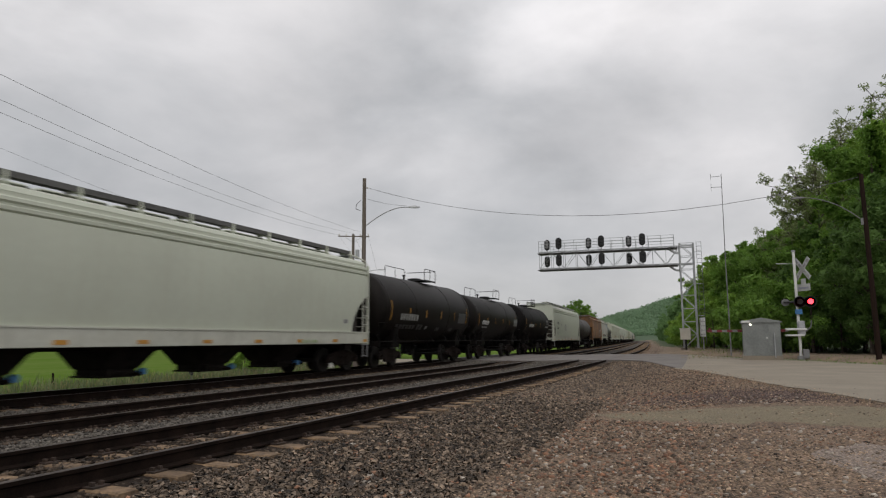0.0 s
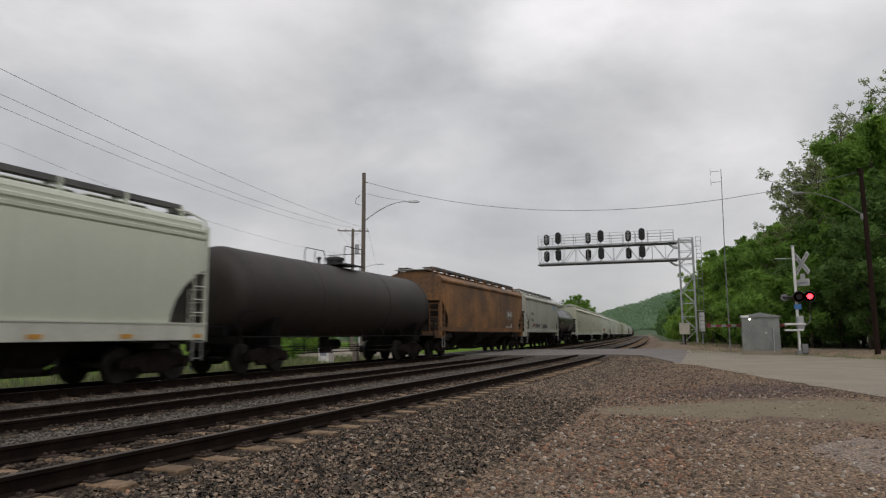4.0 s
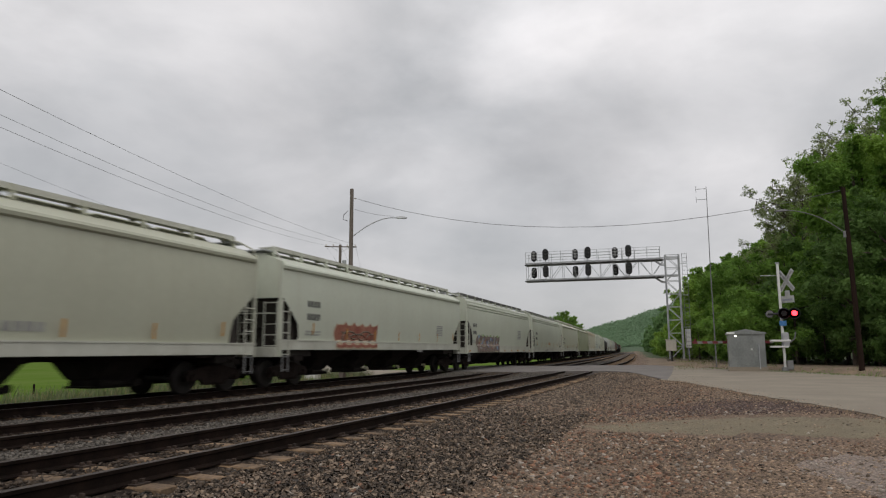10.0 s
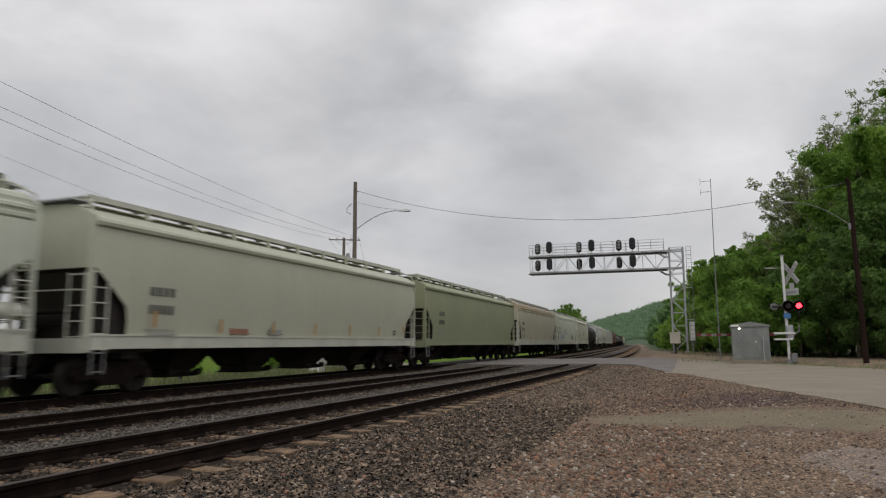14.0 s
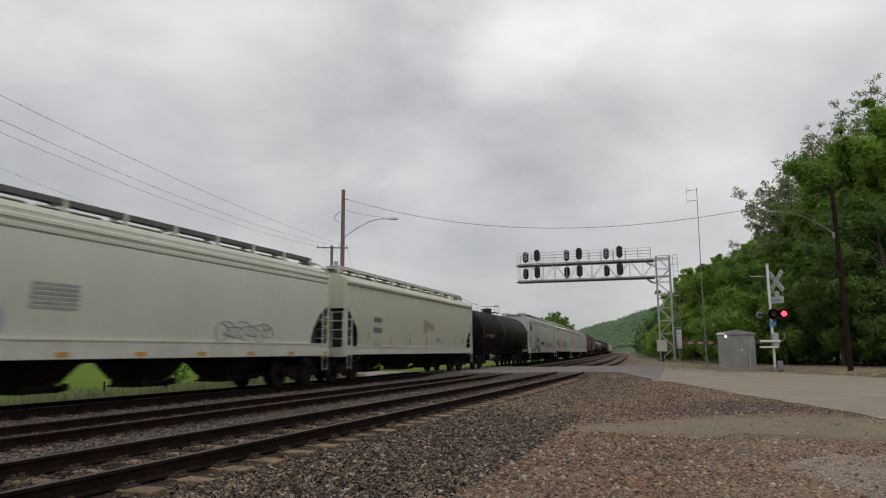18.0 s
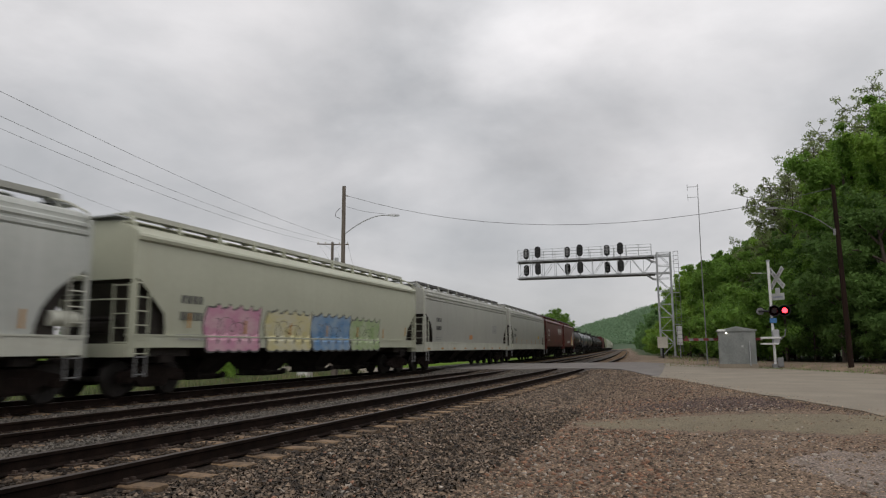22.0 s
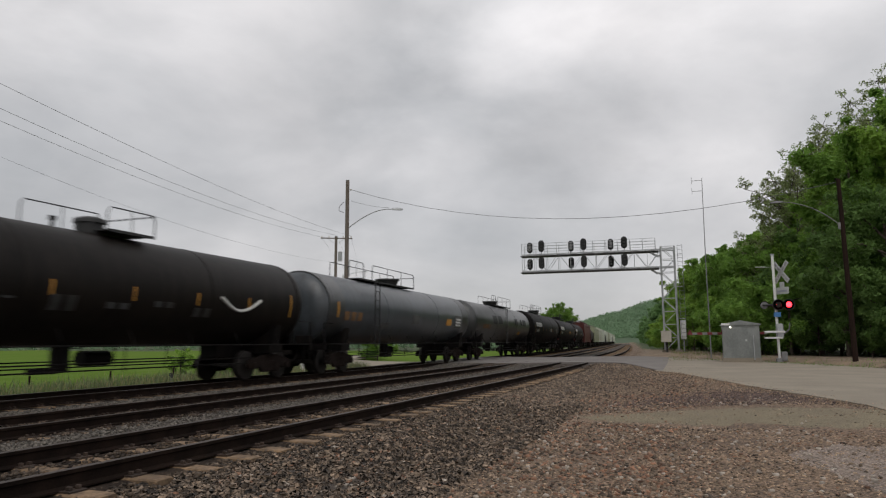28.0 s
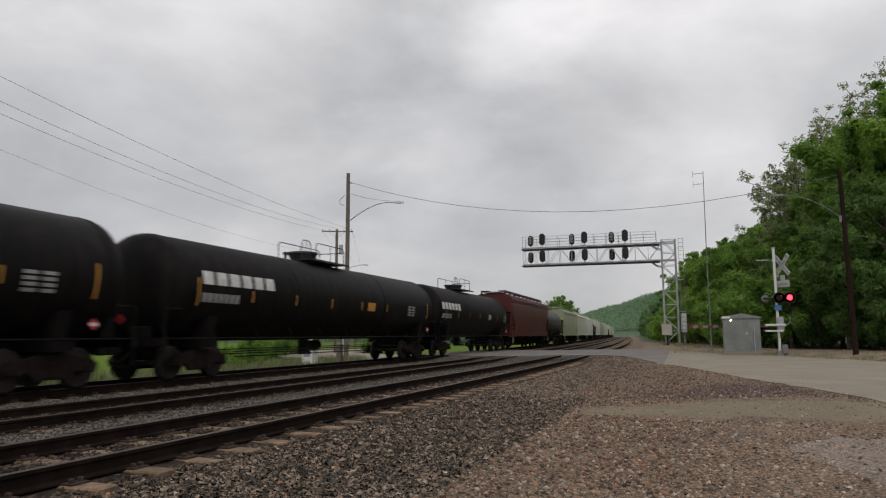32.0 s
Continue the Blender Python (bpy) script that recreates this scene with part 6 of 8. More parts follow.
for k, b, sag, lift, z0 in ((0.95, (15.32, 23.44), 2.037, -2.702, 11.33), (0.0, (17.02, 25.91), 2.706, -3.451, 11.40), (-0.95, (18.15, 27.56), 2.255, -2.756, 11.22)):
    a = (P2[0] + 0.74 * k, P2[1] - 1.3 * k)
    curved_wire(a, b, sag, lift, z0)
    wire((*a, z0), (190, 95 + 2 * k, 12.0), 1.6, 0.008)
curved_wire(P2, (19.89, 30.0), 3.342, -2.174, 8.76, 0.006)
wire((P1[0] + 0.2, P1[1] - 0.16, 11.15), (36.0, -6.1, 8.55), 1.85, 0.014)
wire((P1[0] + 0.1, P1[1] - 0.16, 10.4), (P1[0] + 1.2, P1[1] - 2.5, 9.95), 0.1)

# street lamp farther along the road
p = thing("street_lamp", "grey street lamp farther along the lane", "street lamp", at=pose(69.8, 39.5, -0.7))
part("pole", pole_geo(9.8, 0.1, 0.07), M["galv"], p, smooth=40)
part("lamp_arm", lamp_arm(Geo(), (0, 0, 9.4), (0.4, -0.9, 10.1), (0.9, -1.9, 10.15)), M["galv"], p, smooth=40)
part("lamp_head", lamp_head((0.9, -1.9)), M["galv"], p, at=pose(0.9, -1.9, 10.15))

# dark leaning pole with a lamp arm on the wooded side
p = thing("utility_pole", "dark creosoted pole with a grey street lamp arm", "utility pole", at=pose(36.0, -6.3, 0.1))
part("pole", pole_geo(8.6, 0.125, 0.09, (0.0, 0.07)), M["darkwood"], p, smooth=40)
part("lamp_arm", lamp_arm(Geo(), (-0.05, 0.27, 6.5), (-0.05, 1.3, 7.55), (-0.05, 2.55, 7.68), 0.02), M["dullgalv"], p, "pale grey lamp arm", smooth=40)
part("arm_bracket", Geo().box(-0.1, 0.0, 0.14, 0.24, 6.2, 6.5), M["dullgalv"], p)
part("lamp_head", lamp_head((0, 1)), M["dullgalv"], p, at=pose(-0.05, 2.5, 7.68) @ Matrix.Scale(0.7, 4))


# signal bridge: a lattice tower with a cantilever over the three tracks
def lattice(parent, a, b, n, r=0.03):
    """Diagonals and rungs between two parallel lines of equal length, each given by its two ends."""
    (a0, a1), (b0, b1) = [(Vector(p), Vector(q)) for p, q in (a, b)]
    for i in range(n):
        p, q = a0.lerp(a1, i / n), b0.lerp(b1, i / n)
        p2, q2 = a0.lerp(a1, (i + 1) / n), b0.lerp(b1, (i + 1) / n)
        part("brace", Geo().tube([p, q2] if i % 2 else [q, p2], r, 4), M["galv"], parent)
        part("strut", Geo().tube([p2, q2], r, 4), M["galv"], parent)


def signal_head(parent, x, y, z, face, lit=False):
    """An oval black target plate with a hooded lamp housing behind it."""
    def oval(dx, w, h):
        return [(dx, w * math.cos(t) , h * math.sin(t) + (0.30 if math.sin(t) > 0 else -0.30)) for t in (2 * math.pi * j / 24 for j in range(24))]
    head = part("signal_head", Geo().loft([oval(-0.02, 0.30, 0.30), oval(0.02, 0.30, 0.30)]), M["blackpaint"], parent, "black oval signal target", at=pose(x, y, z) @ Matrix.Scale(0.9 if face else 0.86, 4))
    if face:
        for k in (0.34, 0.0, -0.34):
            part("hood", Geo().tube([(-0.02, 0, k), (-0.32, 0, k)], 0.13, 12), M["blackpaint"], head)
            part("lens", Geo().tube([(-0.03, 0, k), (-0.06, 0, k)], 0.105, 12), M["dimred" if lit and k == 0 else "lens"], head)
    else:
        part("housing", Geo().box(-0.3, -0.02, -0.11, 0.11, -0.4, 0.42, 0.03), M["dullgalv"], head, "grey lamp housing")
        for k in (0.2, -0.2):
            part("strap", Geo().box(-0.32, -0.29, -0.16, 0.16, k - 0.04, k + 0.04), M["blackpaint"], head)
    part("bracket", Geo().tube([(0.05, 0, -0.55), (0.05, 0, -0.95)], 0.05, 8), M["galv"], head)
    return head


def signal_bridge():
    g = thing("signal_bridge", "grey lattice cantilever signal bridge with black signal heads", "signal bridge", at=pose(63.0, 2.85, 0.3, 0, 0, 4.2))
    # legs at the four corners
    legs = []
    for sx in (-0.55, 0.55):
        for sy in (-0.57, 0.57):
            a, b = (sx, sy, 0), (sx, sy, 9.15)
            legs.append((a, b))
            part("leg", Geo().tube([a, b], 0.075, 8), M["galv"], g, smooth=40)
            part("footing", Geo().box(sx - 0.28, sx + 0.28, sy - 0.28, sy + 0.28, -0.4, 0.06, 0.02), M["concrete"], g, "concrete footing")
    for i, j in ((0, 1), (2, 3), (0, 2), (1, 3)):
        lattice(g, legs[i], legs[j], 8)
    # cantilever
    Y0, Y1 = 0.6, 12.95
    for sx in (-0.55, 0.55):
        for z in (7.35, 8.9):
            part("chord", Geo().box(sx - 0.05, sx + 0.05, -0.6, Y1, z - 0.05, z + 0.05), M["galv"], g)
        lattice(g, ((sx, Y0, 7.35), (sx, Y1, 7.35)), ((sx, Y0, 8.9), (sx, Y1, 8.9)), 11, 0.026)
    for z in (7.35, 8.9):
        lattice(g, ((-0.55, Y0, z), (-0.55, Y1, z)), ((0.55, Y0, z), (0.55, Y1, z)), 9, 0.025)
        for sx in (-0.5, 0.5):
            part("knee_brace", Geo().tube([(sx, 0.62, z - 0.55), (sx, 0.95, z - 0.5), (sx, 1.5, z - 0.1)], 0.05, 6), M["galv"], g)
    for z in (7.26, 8.80):
        part("deck", Geo().box(-0.72, 0.72, 0.75, Y1 + 0.15, z - 0.05, z), M["darkgalv"], g, "dark weathered walkway deck")
    # handrail
    for x in (-0.85, 0.85):
        for z in (9.35, 9.62, 9.9):
            part("handrail", Geo().tube([(x, 1.0, z), (x, Y1, z)], 0.017, 6), M["galv"], g)
        for i in range(12):
            y = 1.0 + (Y1 - 1.0) * i / 11
            part("rail_post", Geo().tube([(x, y, 8.85), (x, y, 9.92)], 0.025, 6), M["galv"], g)
    # signal heads: pairs over each track, upper and lower, one column with its back turned
    for y, face in ((12.43, False), (11.08, True), (8.54, False), (7.23, True), (4.91, False), (3.66, True)):
        for z in ((9.62, 8.05) if face else (9.74, 8.15)):
            signal_head(g, -0.95 if face else 0.75, y, z, face, lit=(face and abs(y - 7.23) < 0.1 and z > 9))
    # ladder up the tower's far side and equipment boxes
    part("ladder", ladder(0.4, 9.3, 0.4), M["dullgalv"], g, at=pose(0, -1.05, 0, 0, 0, 90))
    for z in (2.8, 5.6, 8.4):
        part("ladder_bracket", Geo().tube([(0, -0.57, z), (0, -1.2, z)], 0.025, 6), M["galv"], g)
    return g


signal_bridge()
p = thing("equipment_box", "pale beige equipment box on a steel post", "equipment box", at=pose(61.6, 3.2, 0.2))
part("box", Geo().box(-0.3, 0.3, -0.42, 0.42, 0.85, 1.75, 0.03), M["box"], p)
part("lid", Geo().box(-0.34, 0.34, -0.46, 0.46, 1.74, 1.82, 0.02), M["box"], p)
part("post", Geo().tube([(0, 0, -0.3), (0, 0, 0.86)], 0.07, 8), M["blackpaint"], p)
p = thing("equipment_box", "tall narrow white cabinet on the tower", "equipment box", at=pose(64.0, 1.86, 0.2))
part("box", Geo().box(-0.2, 0.2, -0.24, 0.24, 1.1, 2.75, 0.03), M["signwhite"], p)
part("post", Geo().tube([(0, 0, -0.3), (0, 0, 1.12)], 0.06, 8), M["galv"], p)


# crossing signal with its lowered gate
FLASHERS = []


def lamp_unit(parent, x, y, z, lit, away=False):
    u = part("flasher", Geo().tube([(0.0, 0, 0), (-0.03, 0, 0)], 0.15 if away else 0.23, 20), M["dullgalv" if away else "blackpaint"], parent, "round grey lamp back" if away else "round black lamp background", at=pose(x, y, z))
    part("housing", Geo().tube([(0.0, 0, 0), (0.16, 0, 0)], 0.15, 16), M["dullgalv" if away else "blackpaint"], u)
    s = 1 if away else -1
    part("hood", Geo().loft([[(s * 0.03, 0.17 * math.cos(a), 0.17 * math.sin(a)) for a in (math.pi * (j / 10) for j in range(11))] + [(s * 0.03, 0.15 * math.cos(a), 0.15 * math.sin(a)) for a in (math.pi * (1 - j / 10) for j in range(11))],
                             [(s * 0.3, 0.17 * math.cos(a), 0.17 * math.sin(a)) for a in (math.pi * (j / 10) for j in range(11))] + [(s * 0.3, 0.15 * math.cos(a), 0.15 * math.sin(a)) for a in (math.pi * (1 - j / 10) for j in range(11))]]), M["baffle"], u)
    part("baffle", Geo().tube([(s * 0.031, 0, 0), (s * 0.036, 0, 0)], 0.15 if away else 0.2, 18), M["baffle"], u)
    if lit is None:
        part("lens", Geo().tube([(s * 0.03, 0, 0), (s * 0.06, 0, 0)], 0.15, 18), M["lens"], u, "dark lens")
        return
    # a lens disc with a lit and a dark face, which turns over as the lamp flashes
    geo = Geo().tube([(-0.004, 0, 0), (-0.012, 0, 0)], 0.108, 18)
    geo.slot = 1
    geo.tube([(0.004, 0, 0), (0.012, 0, 0)], 0.108, 18)
    rim = lambda x, k: [(x, k * math.cos(math.pi * q / 12), k * math.sin(math.pi * q / 12)) for q in range(24)]
    geo.loft([rim(0.014, 0.108), rim(-0.02, 0.108), rim(-0.02, 0.112), rim(0.014, 0.112)], cap=False)
    FLASHERS.append((part("lens", geo, [M["redlight"], M["lens"]], u, "flashing red lens", at=pose(-0.13, 0, 0)), lit))


def crossing_signal():
    c = thing("crossing_signal", "white crossing mast with crossbuck, red flasher and lowered striped gate", "crossing signal", at=pose(40.6, -3.58, -0.05) @ Matrix.Scale(1.3, 4))
    part("mast", Geo().tube([(0, 0, 0), (0, 0, 4.45)], 0.055, 12), M["signwhite"], c, smooth=40)
    part("cap", Geo().tube([(0, 0, 4.44), (0, 0, 4.5)], 0.075, 12), M["galv"], c)
    part("base", Geo().box(-0.13, 0.13, -0.13, 0.13, -0.3, 0.2, 0.03), M["dullgalv"], c, "grey cast base box")
    part("junction_box", Geo().box(-0.16, -0.05, -0.30, -0.07, 0.08, 0.46, 0.02), M["dullgalv"], c)
    for sg in (-1, 1):
        blade = part("crossbuck_blade", Geo().box(-0.012, 0.012, -0.56, 0.56, -0.10, 0.10, 0.004), M["dullwhitesign"], c, "weathered white crossbuck blade", at=pose(-0.1, -0.28, 3.72, sg * 47, 0, -55))
        for k in (-0.42, -0.2, 0.2, 0.42):
            part("lettering", Geo().box(-0.018, -0.013, k - 0.08, k + 0.08, -0.045, 0.045), M["greyink"], blade)
    part("track_sign", Geo().prism([(-0.33, -0.14), (0.33, -0.14), (0.33, 0.14), (0.12, 0.14), (0.12, 0.36), (-0.12, 0.36), (-0.12, 0.14), (-0.33, 0.14)], "x", -0.012, 0.012), M["dullwhitesign"], c, "white T-shaped sign with unreadable writing", at=pose(-0.1, -0.28, 2.95, 0, 0, -52))
    part("lettering", Geo().box(-0.02, -0.012, -0.26, 0.26, -0.06, 0.02), M["greyblue"], c, at=pose(-0.1, -0.28, 2.95, 0, 0, -52))
    part("crossarm", Geo().tube([(0, 0.5, 2.37), (0, -0.5, 2.37)], 0.04, 8), M["blackpaint"], c)
    lamp_unit(c, -0.12, -0.47, 2.37, True)
    lamp_unit(c, -0.12, -0.09, 2.37, False)
    lamp_unit(c, 0.1, 0.42, 2.37, None, True)
    part("blue_sign", Geo().box(-0.02, 0.0, -0.13, 0.13, -0.1, 0.1), M["signblue"], c, "small blue notice", at=pose(-0.09, -0.03, 1.97))
    part("side_arm", Geo().tube([(0, 0.0, 3.95), (0, 0.3, 3.96)], 0.008, 6).tube([(0, 0.28, 3.96), (0, 0.68, 3.975)], 0.022, 6), M["dullwhitesign"], c)
    # gate mechanism and counterweights
    part("gate_motor", Geo().box(-0.16, 0.16, -0.22, 0.05, 1.0, 1.6, 0.04), M["galv"], c)
    part("motor_bracket", Geo().tube([(-0.1, -0.2, 1.15), (-0.12, -0.42, 1.35), (-0.12, -0.46, 1.62)], 0.025, 6), M["dullgalv"], c)
    for x in (-0.28, 0.28):
        part("counterweight", Geo().box(x - 0.03, x + 0.03, -0.26, 0.5, 1.22, 1.30, 0.015), M["signwhite"], c)
        part("counterweight_arm", Geo().box(x - 0.02, x + 0.02, -0.16, 0.5, 0.98, 1.05, 0.01), M["signwhite"], c)
    arm = part("gate_arm", Geo().box(-0.025, 0.025, 0.4, 3.47, 1.17, 1.27), M["gatearm"], c, "red and white striped gate arm")
    for i in range(8):
        y = 0.5 + i * 0.4
        part("red_stripe", Geo().prism([(y, 1.165), (y + 0.2, 1.165), (y + 0.22, 1.275), (y + 0.02, 1.275)], "x", -0.03, 0.03), M["signred"], arm)
    for y in (0.9, 2.1, 3.40):
        part("gate_lamp", Geo().tube([(0, y, 1.26), (0, y, 1.37)], 0.05, 10), M["signred"], arm)


crossing_signal()

# equipment bungalow
b = thing("signal_bungalow", "silver metal signal bungalow with a shallow gable roof", "equipment hut", at=pose(40.9, -1.74, 0.12))
part("wall", Geo().box(-0.9, 0.9, -0.92, 0.92, 0.08, 1.86, 0.02), M["bungalow"], b)
part("roof", Geo().prism([(-1.0, 1.84), (1.0, 1.84), (1.0, 1.9), (0.0, 2.1), (-1.0, 1.9)], "x", -0.98, 0.98), M["bungalow"], b)
part("door", Geo().box(-0.908, -0.895, -0.35, 0.45, 0.2, 1.72, 0.003), M["bungalow"], b)
part("door_handle", Geo().box(-0.93, -0.908, -0.27, -0.22, 0.8, 0.9), M["dullgalv"], b)
part("foundation", Geo().box(-0.95, 0.95, -0.97, 0.97, -0.3, 0.09), M["concrete"], b)
part("notice", Geo().box(-0.915, -0.908, -0.30, -0.2, 0.98, 1.08), M["dullwhitesign"], b)
part("lamp", Geo().tube([(-0.93, 0.52, 1.74), (-1.0, 0.52, 1.74)], 0.045, 10), M["whitelight"], b, "small lit lamp")
part("lamp_bracket", Geo().box(-1.0, -0.9, 0.55, 0.95, 1.84, 1.95), M["signwhite"], b)
part("conduit", Geo().tube([(-0.95, -0.6, 0.0), (-0.95, -0.6, 1.3)], 0.03, 6), M["galv"], b)

# tall thin antenna
a = thing("antenna_mast", "tall thin grey antenna mast", "antenna", at=pose(46.0, -0.22, 0.1))
part("mast", Geo().tube([(0, 0, -0.3), (0, 0, 6.0), (0, -0.06, 11.5)], 0.04, 8, 0.018), M["dullgalv"], a)
for z in (11.35, 10.65):
    part("element", Geo().tube([(0, -0.02, z), (0, 0.58, z)], 0.022, 6), M["galv"], a)
    part("dipole", Geo().tube([(0, 0.58, z - 0.22), (0, 0.58, z + 0.22)], 0.014, 6), M["galv"], a)
part("cable", Geo().tube([(0.06, 0, 0), (0.06, 0, 7)], 0.02, 5), M["blackpaint"], a)

# things beyond the tracks, seen under the train
p = thing("equipment_cabinet", "small white cabinet with a blue panel beside the lane", "cabinet", at=pose(32.4, 20.4, -0.65))
part("box", Geo().box(-0.3, 0.3, -0.34, 0.34, 0.2, 1.15, 0.03), M["signwhite"], p)
part("panel", Geo().box(-0.32, -0.3, -0.2, 0.2, 0.68, 0.92), M["greyblue"], p)
part("post", Geo().tube([(0, 0, -0.2), (0, 0, 1.9)], 0.05, 8), M["galv"], p)
part("plate", Geo().box(-0.07, -0.05, -0.2, 0.2, 1.45, 1.8), M["signwhite"], p)
g = solid("crossing_post", Geo().box(-0.14, 0.14, -0.14, 0.14, -0.3, 1.3, 0.02), M["wood"], "brown wooden post beside the crossing", "post", at=pose(33.2, 19.0, -0.6))
p = thing("marker_post", "small dark marker plate on a thin post in the weeds", "marker", at=pose(21.9, 20.2, -0.75))
part("post", Geo().tube([(0, 0, -0.2), (0, 0, 0.62)], 0.02, 6), M["dullgalv"], p)
part("plate", Geo().box(-0.015, 0.015, -0.09, 0.09, 0.54, 0.72), M["blackpaint"], p)
for k, (x, y) in enumerate(((17.5, 22.5), (21.5, 23.0), (25.5, 23.4), (29.5, 23.8), (13.5, 22.0), (9.5, 21.6))):
    f = thing("fence_post", "short dark field fence post", "fence post", "fence posts", at=pose(x, y, -0.75))
    part("post", Geo().tube([(0, 0, -0.2), (0, 0, 0.8)], 0.035, 8), M["darkwood"], f)


# ---- woods ----
def leaf_material(name, col, col2, sheen=0.5, vary=0.2):
    m = mat(name, col, 0.6, 0, col2, 0.35, 3, 0.5, vary=vary, spec=0.2)
    nt = m.node_tree
    b, out = nt.nodes["Principled BSDF"], nt.nodes["Material Output"]
    tr = nt.nodes.new("ShaderNodeBsdfTranslucent")
    mx = nt.nodes.new("ShaderNodeMixShader")
    mx.inputs[0].default_value = sheen
    link = b.inputs["Base Color"].links[0].from_socket
    nt.links.new(link, tr.inputs["Color"])
    nt.links.new(b.outputs[0], mx.inputs[1])
    nt.links.new(tr.outputs[0], mx.inputs[2])
    nt.links.new(mx.outputs[0], out.inputs["Surface"])
    return m


M["leaf"] = leaf_material("spring_leaves", (0.195, 0.335, 0.06), (0.14, 0.255, 0.048))
M["leaf2"] = leaf_material("yellow_green_leaves", (0.275, 0.425, 0.075), (0.20, 0.335, 0.06))
# darker copy of the leaf green, carrying the shade of the right-hand wood
M["leaf_shade"] = leaf_material("shade_dark_leaves", (0.14, 0.24, 0.06), (0.10, 0.175, 0.05))
M["leaf_pale"] = leaf_material("pale_young_leaves", (0.29, 0.345, 0.15), (0.20, 0.25, 0.10))
# paler, bluer greens: distance haze is put into these leaf colours
M["leaf_far"] = leaf_material("haze_tinted_far_leaves", (0.225, 0.335, 0.20), (0.21, 0.315, 0.188), 0.5, 0.02)
M["leaf_mid"] = leaf_material("haze_tinted_leaves", (0.20, 0.335, 0.125), (0.16, 0.275, 0.105), 0.5, 0.08)
M["drygrass"] = mat("dry_grass_blades", (0.33, 0.26, 0.14), 0.9, 0, (0.2, 0.17, 0.08), 2, 9, 0.5, vary=0.4)
M["greyweed"] = mat("grey_green_weeds", (0.17, 0.20, 0.10), 0.9, 0, (0.11, 0.135, 0.06), 2, 9, 0.5, vary=0.4)
M["weed"] = mat("green_grass_blades", (0.13, 0.22, 0.045), 0.9, 0, (0.09, 0.15, 0.035), 2, 9, 0.5, vary=0.4)


def leaves(rng, centres, radii, count, size, inner=0.0):
    """Small leaves through clumps round the given centres; a share of larger ones lies deep inside."""
    w = radii ** 1.6
    k = rng.choice(len(centres), count, p=w / w.sum())
    deep = rng.random(count) < inner
    d = rng.normal(size=(count, 3))
    d /= np.linalg.norm(d, axis=1)[:, None]
    r = np.where(deep, rng.uniform(0.1, 0.68, count), rng.uniform(0.2, 1.25, count) ** 0.6)
    p = centres[k] + d * (r * radii[k])[:, None] * np.array([1, 1, 0.75])
    n = d * 0.45 + rng.normal(size=(count, 3)) * 0.6 + np.array([0, 0, 0.5])
    n /= np.linalg.norm(n, axis=1)[:, None]
    a = np.cross(n, rng.normal(size=(count, 3)))
    a /= np.linalg.norm(a, axis=1)[:, None]
    b = np.cross(n, a)
    s = (size * rng.uniform(0.6, 1.35, count) * np.where(deep, 2.6, 1.0))[:, None]
    co = np.stack([p - a * s, p + b * s * 0.75 + n * s * 0.15, p + a * s - b * s * 0.2], 1)
    return co.reshape(-1, 3), np.arange(count * 3).reshape(-1, 3)


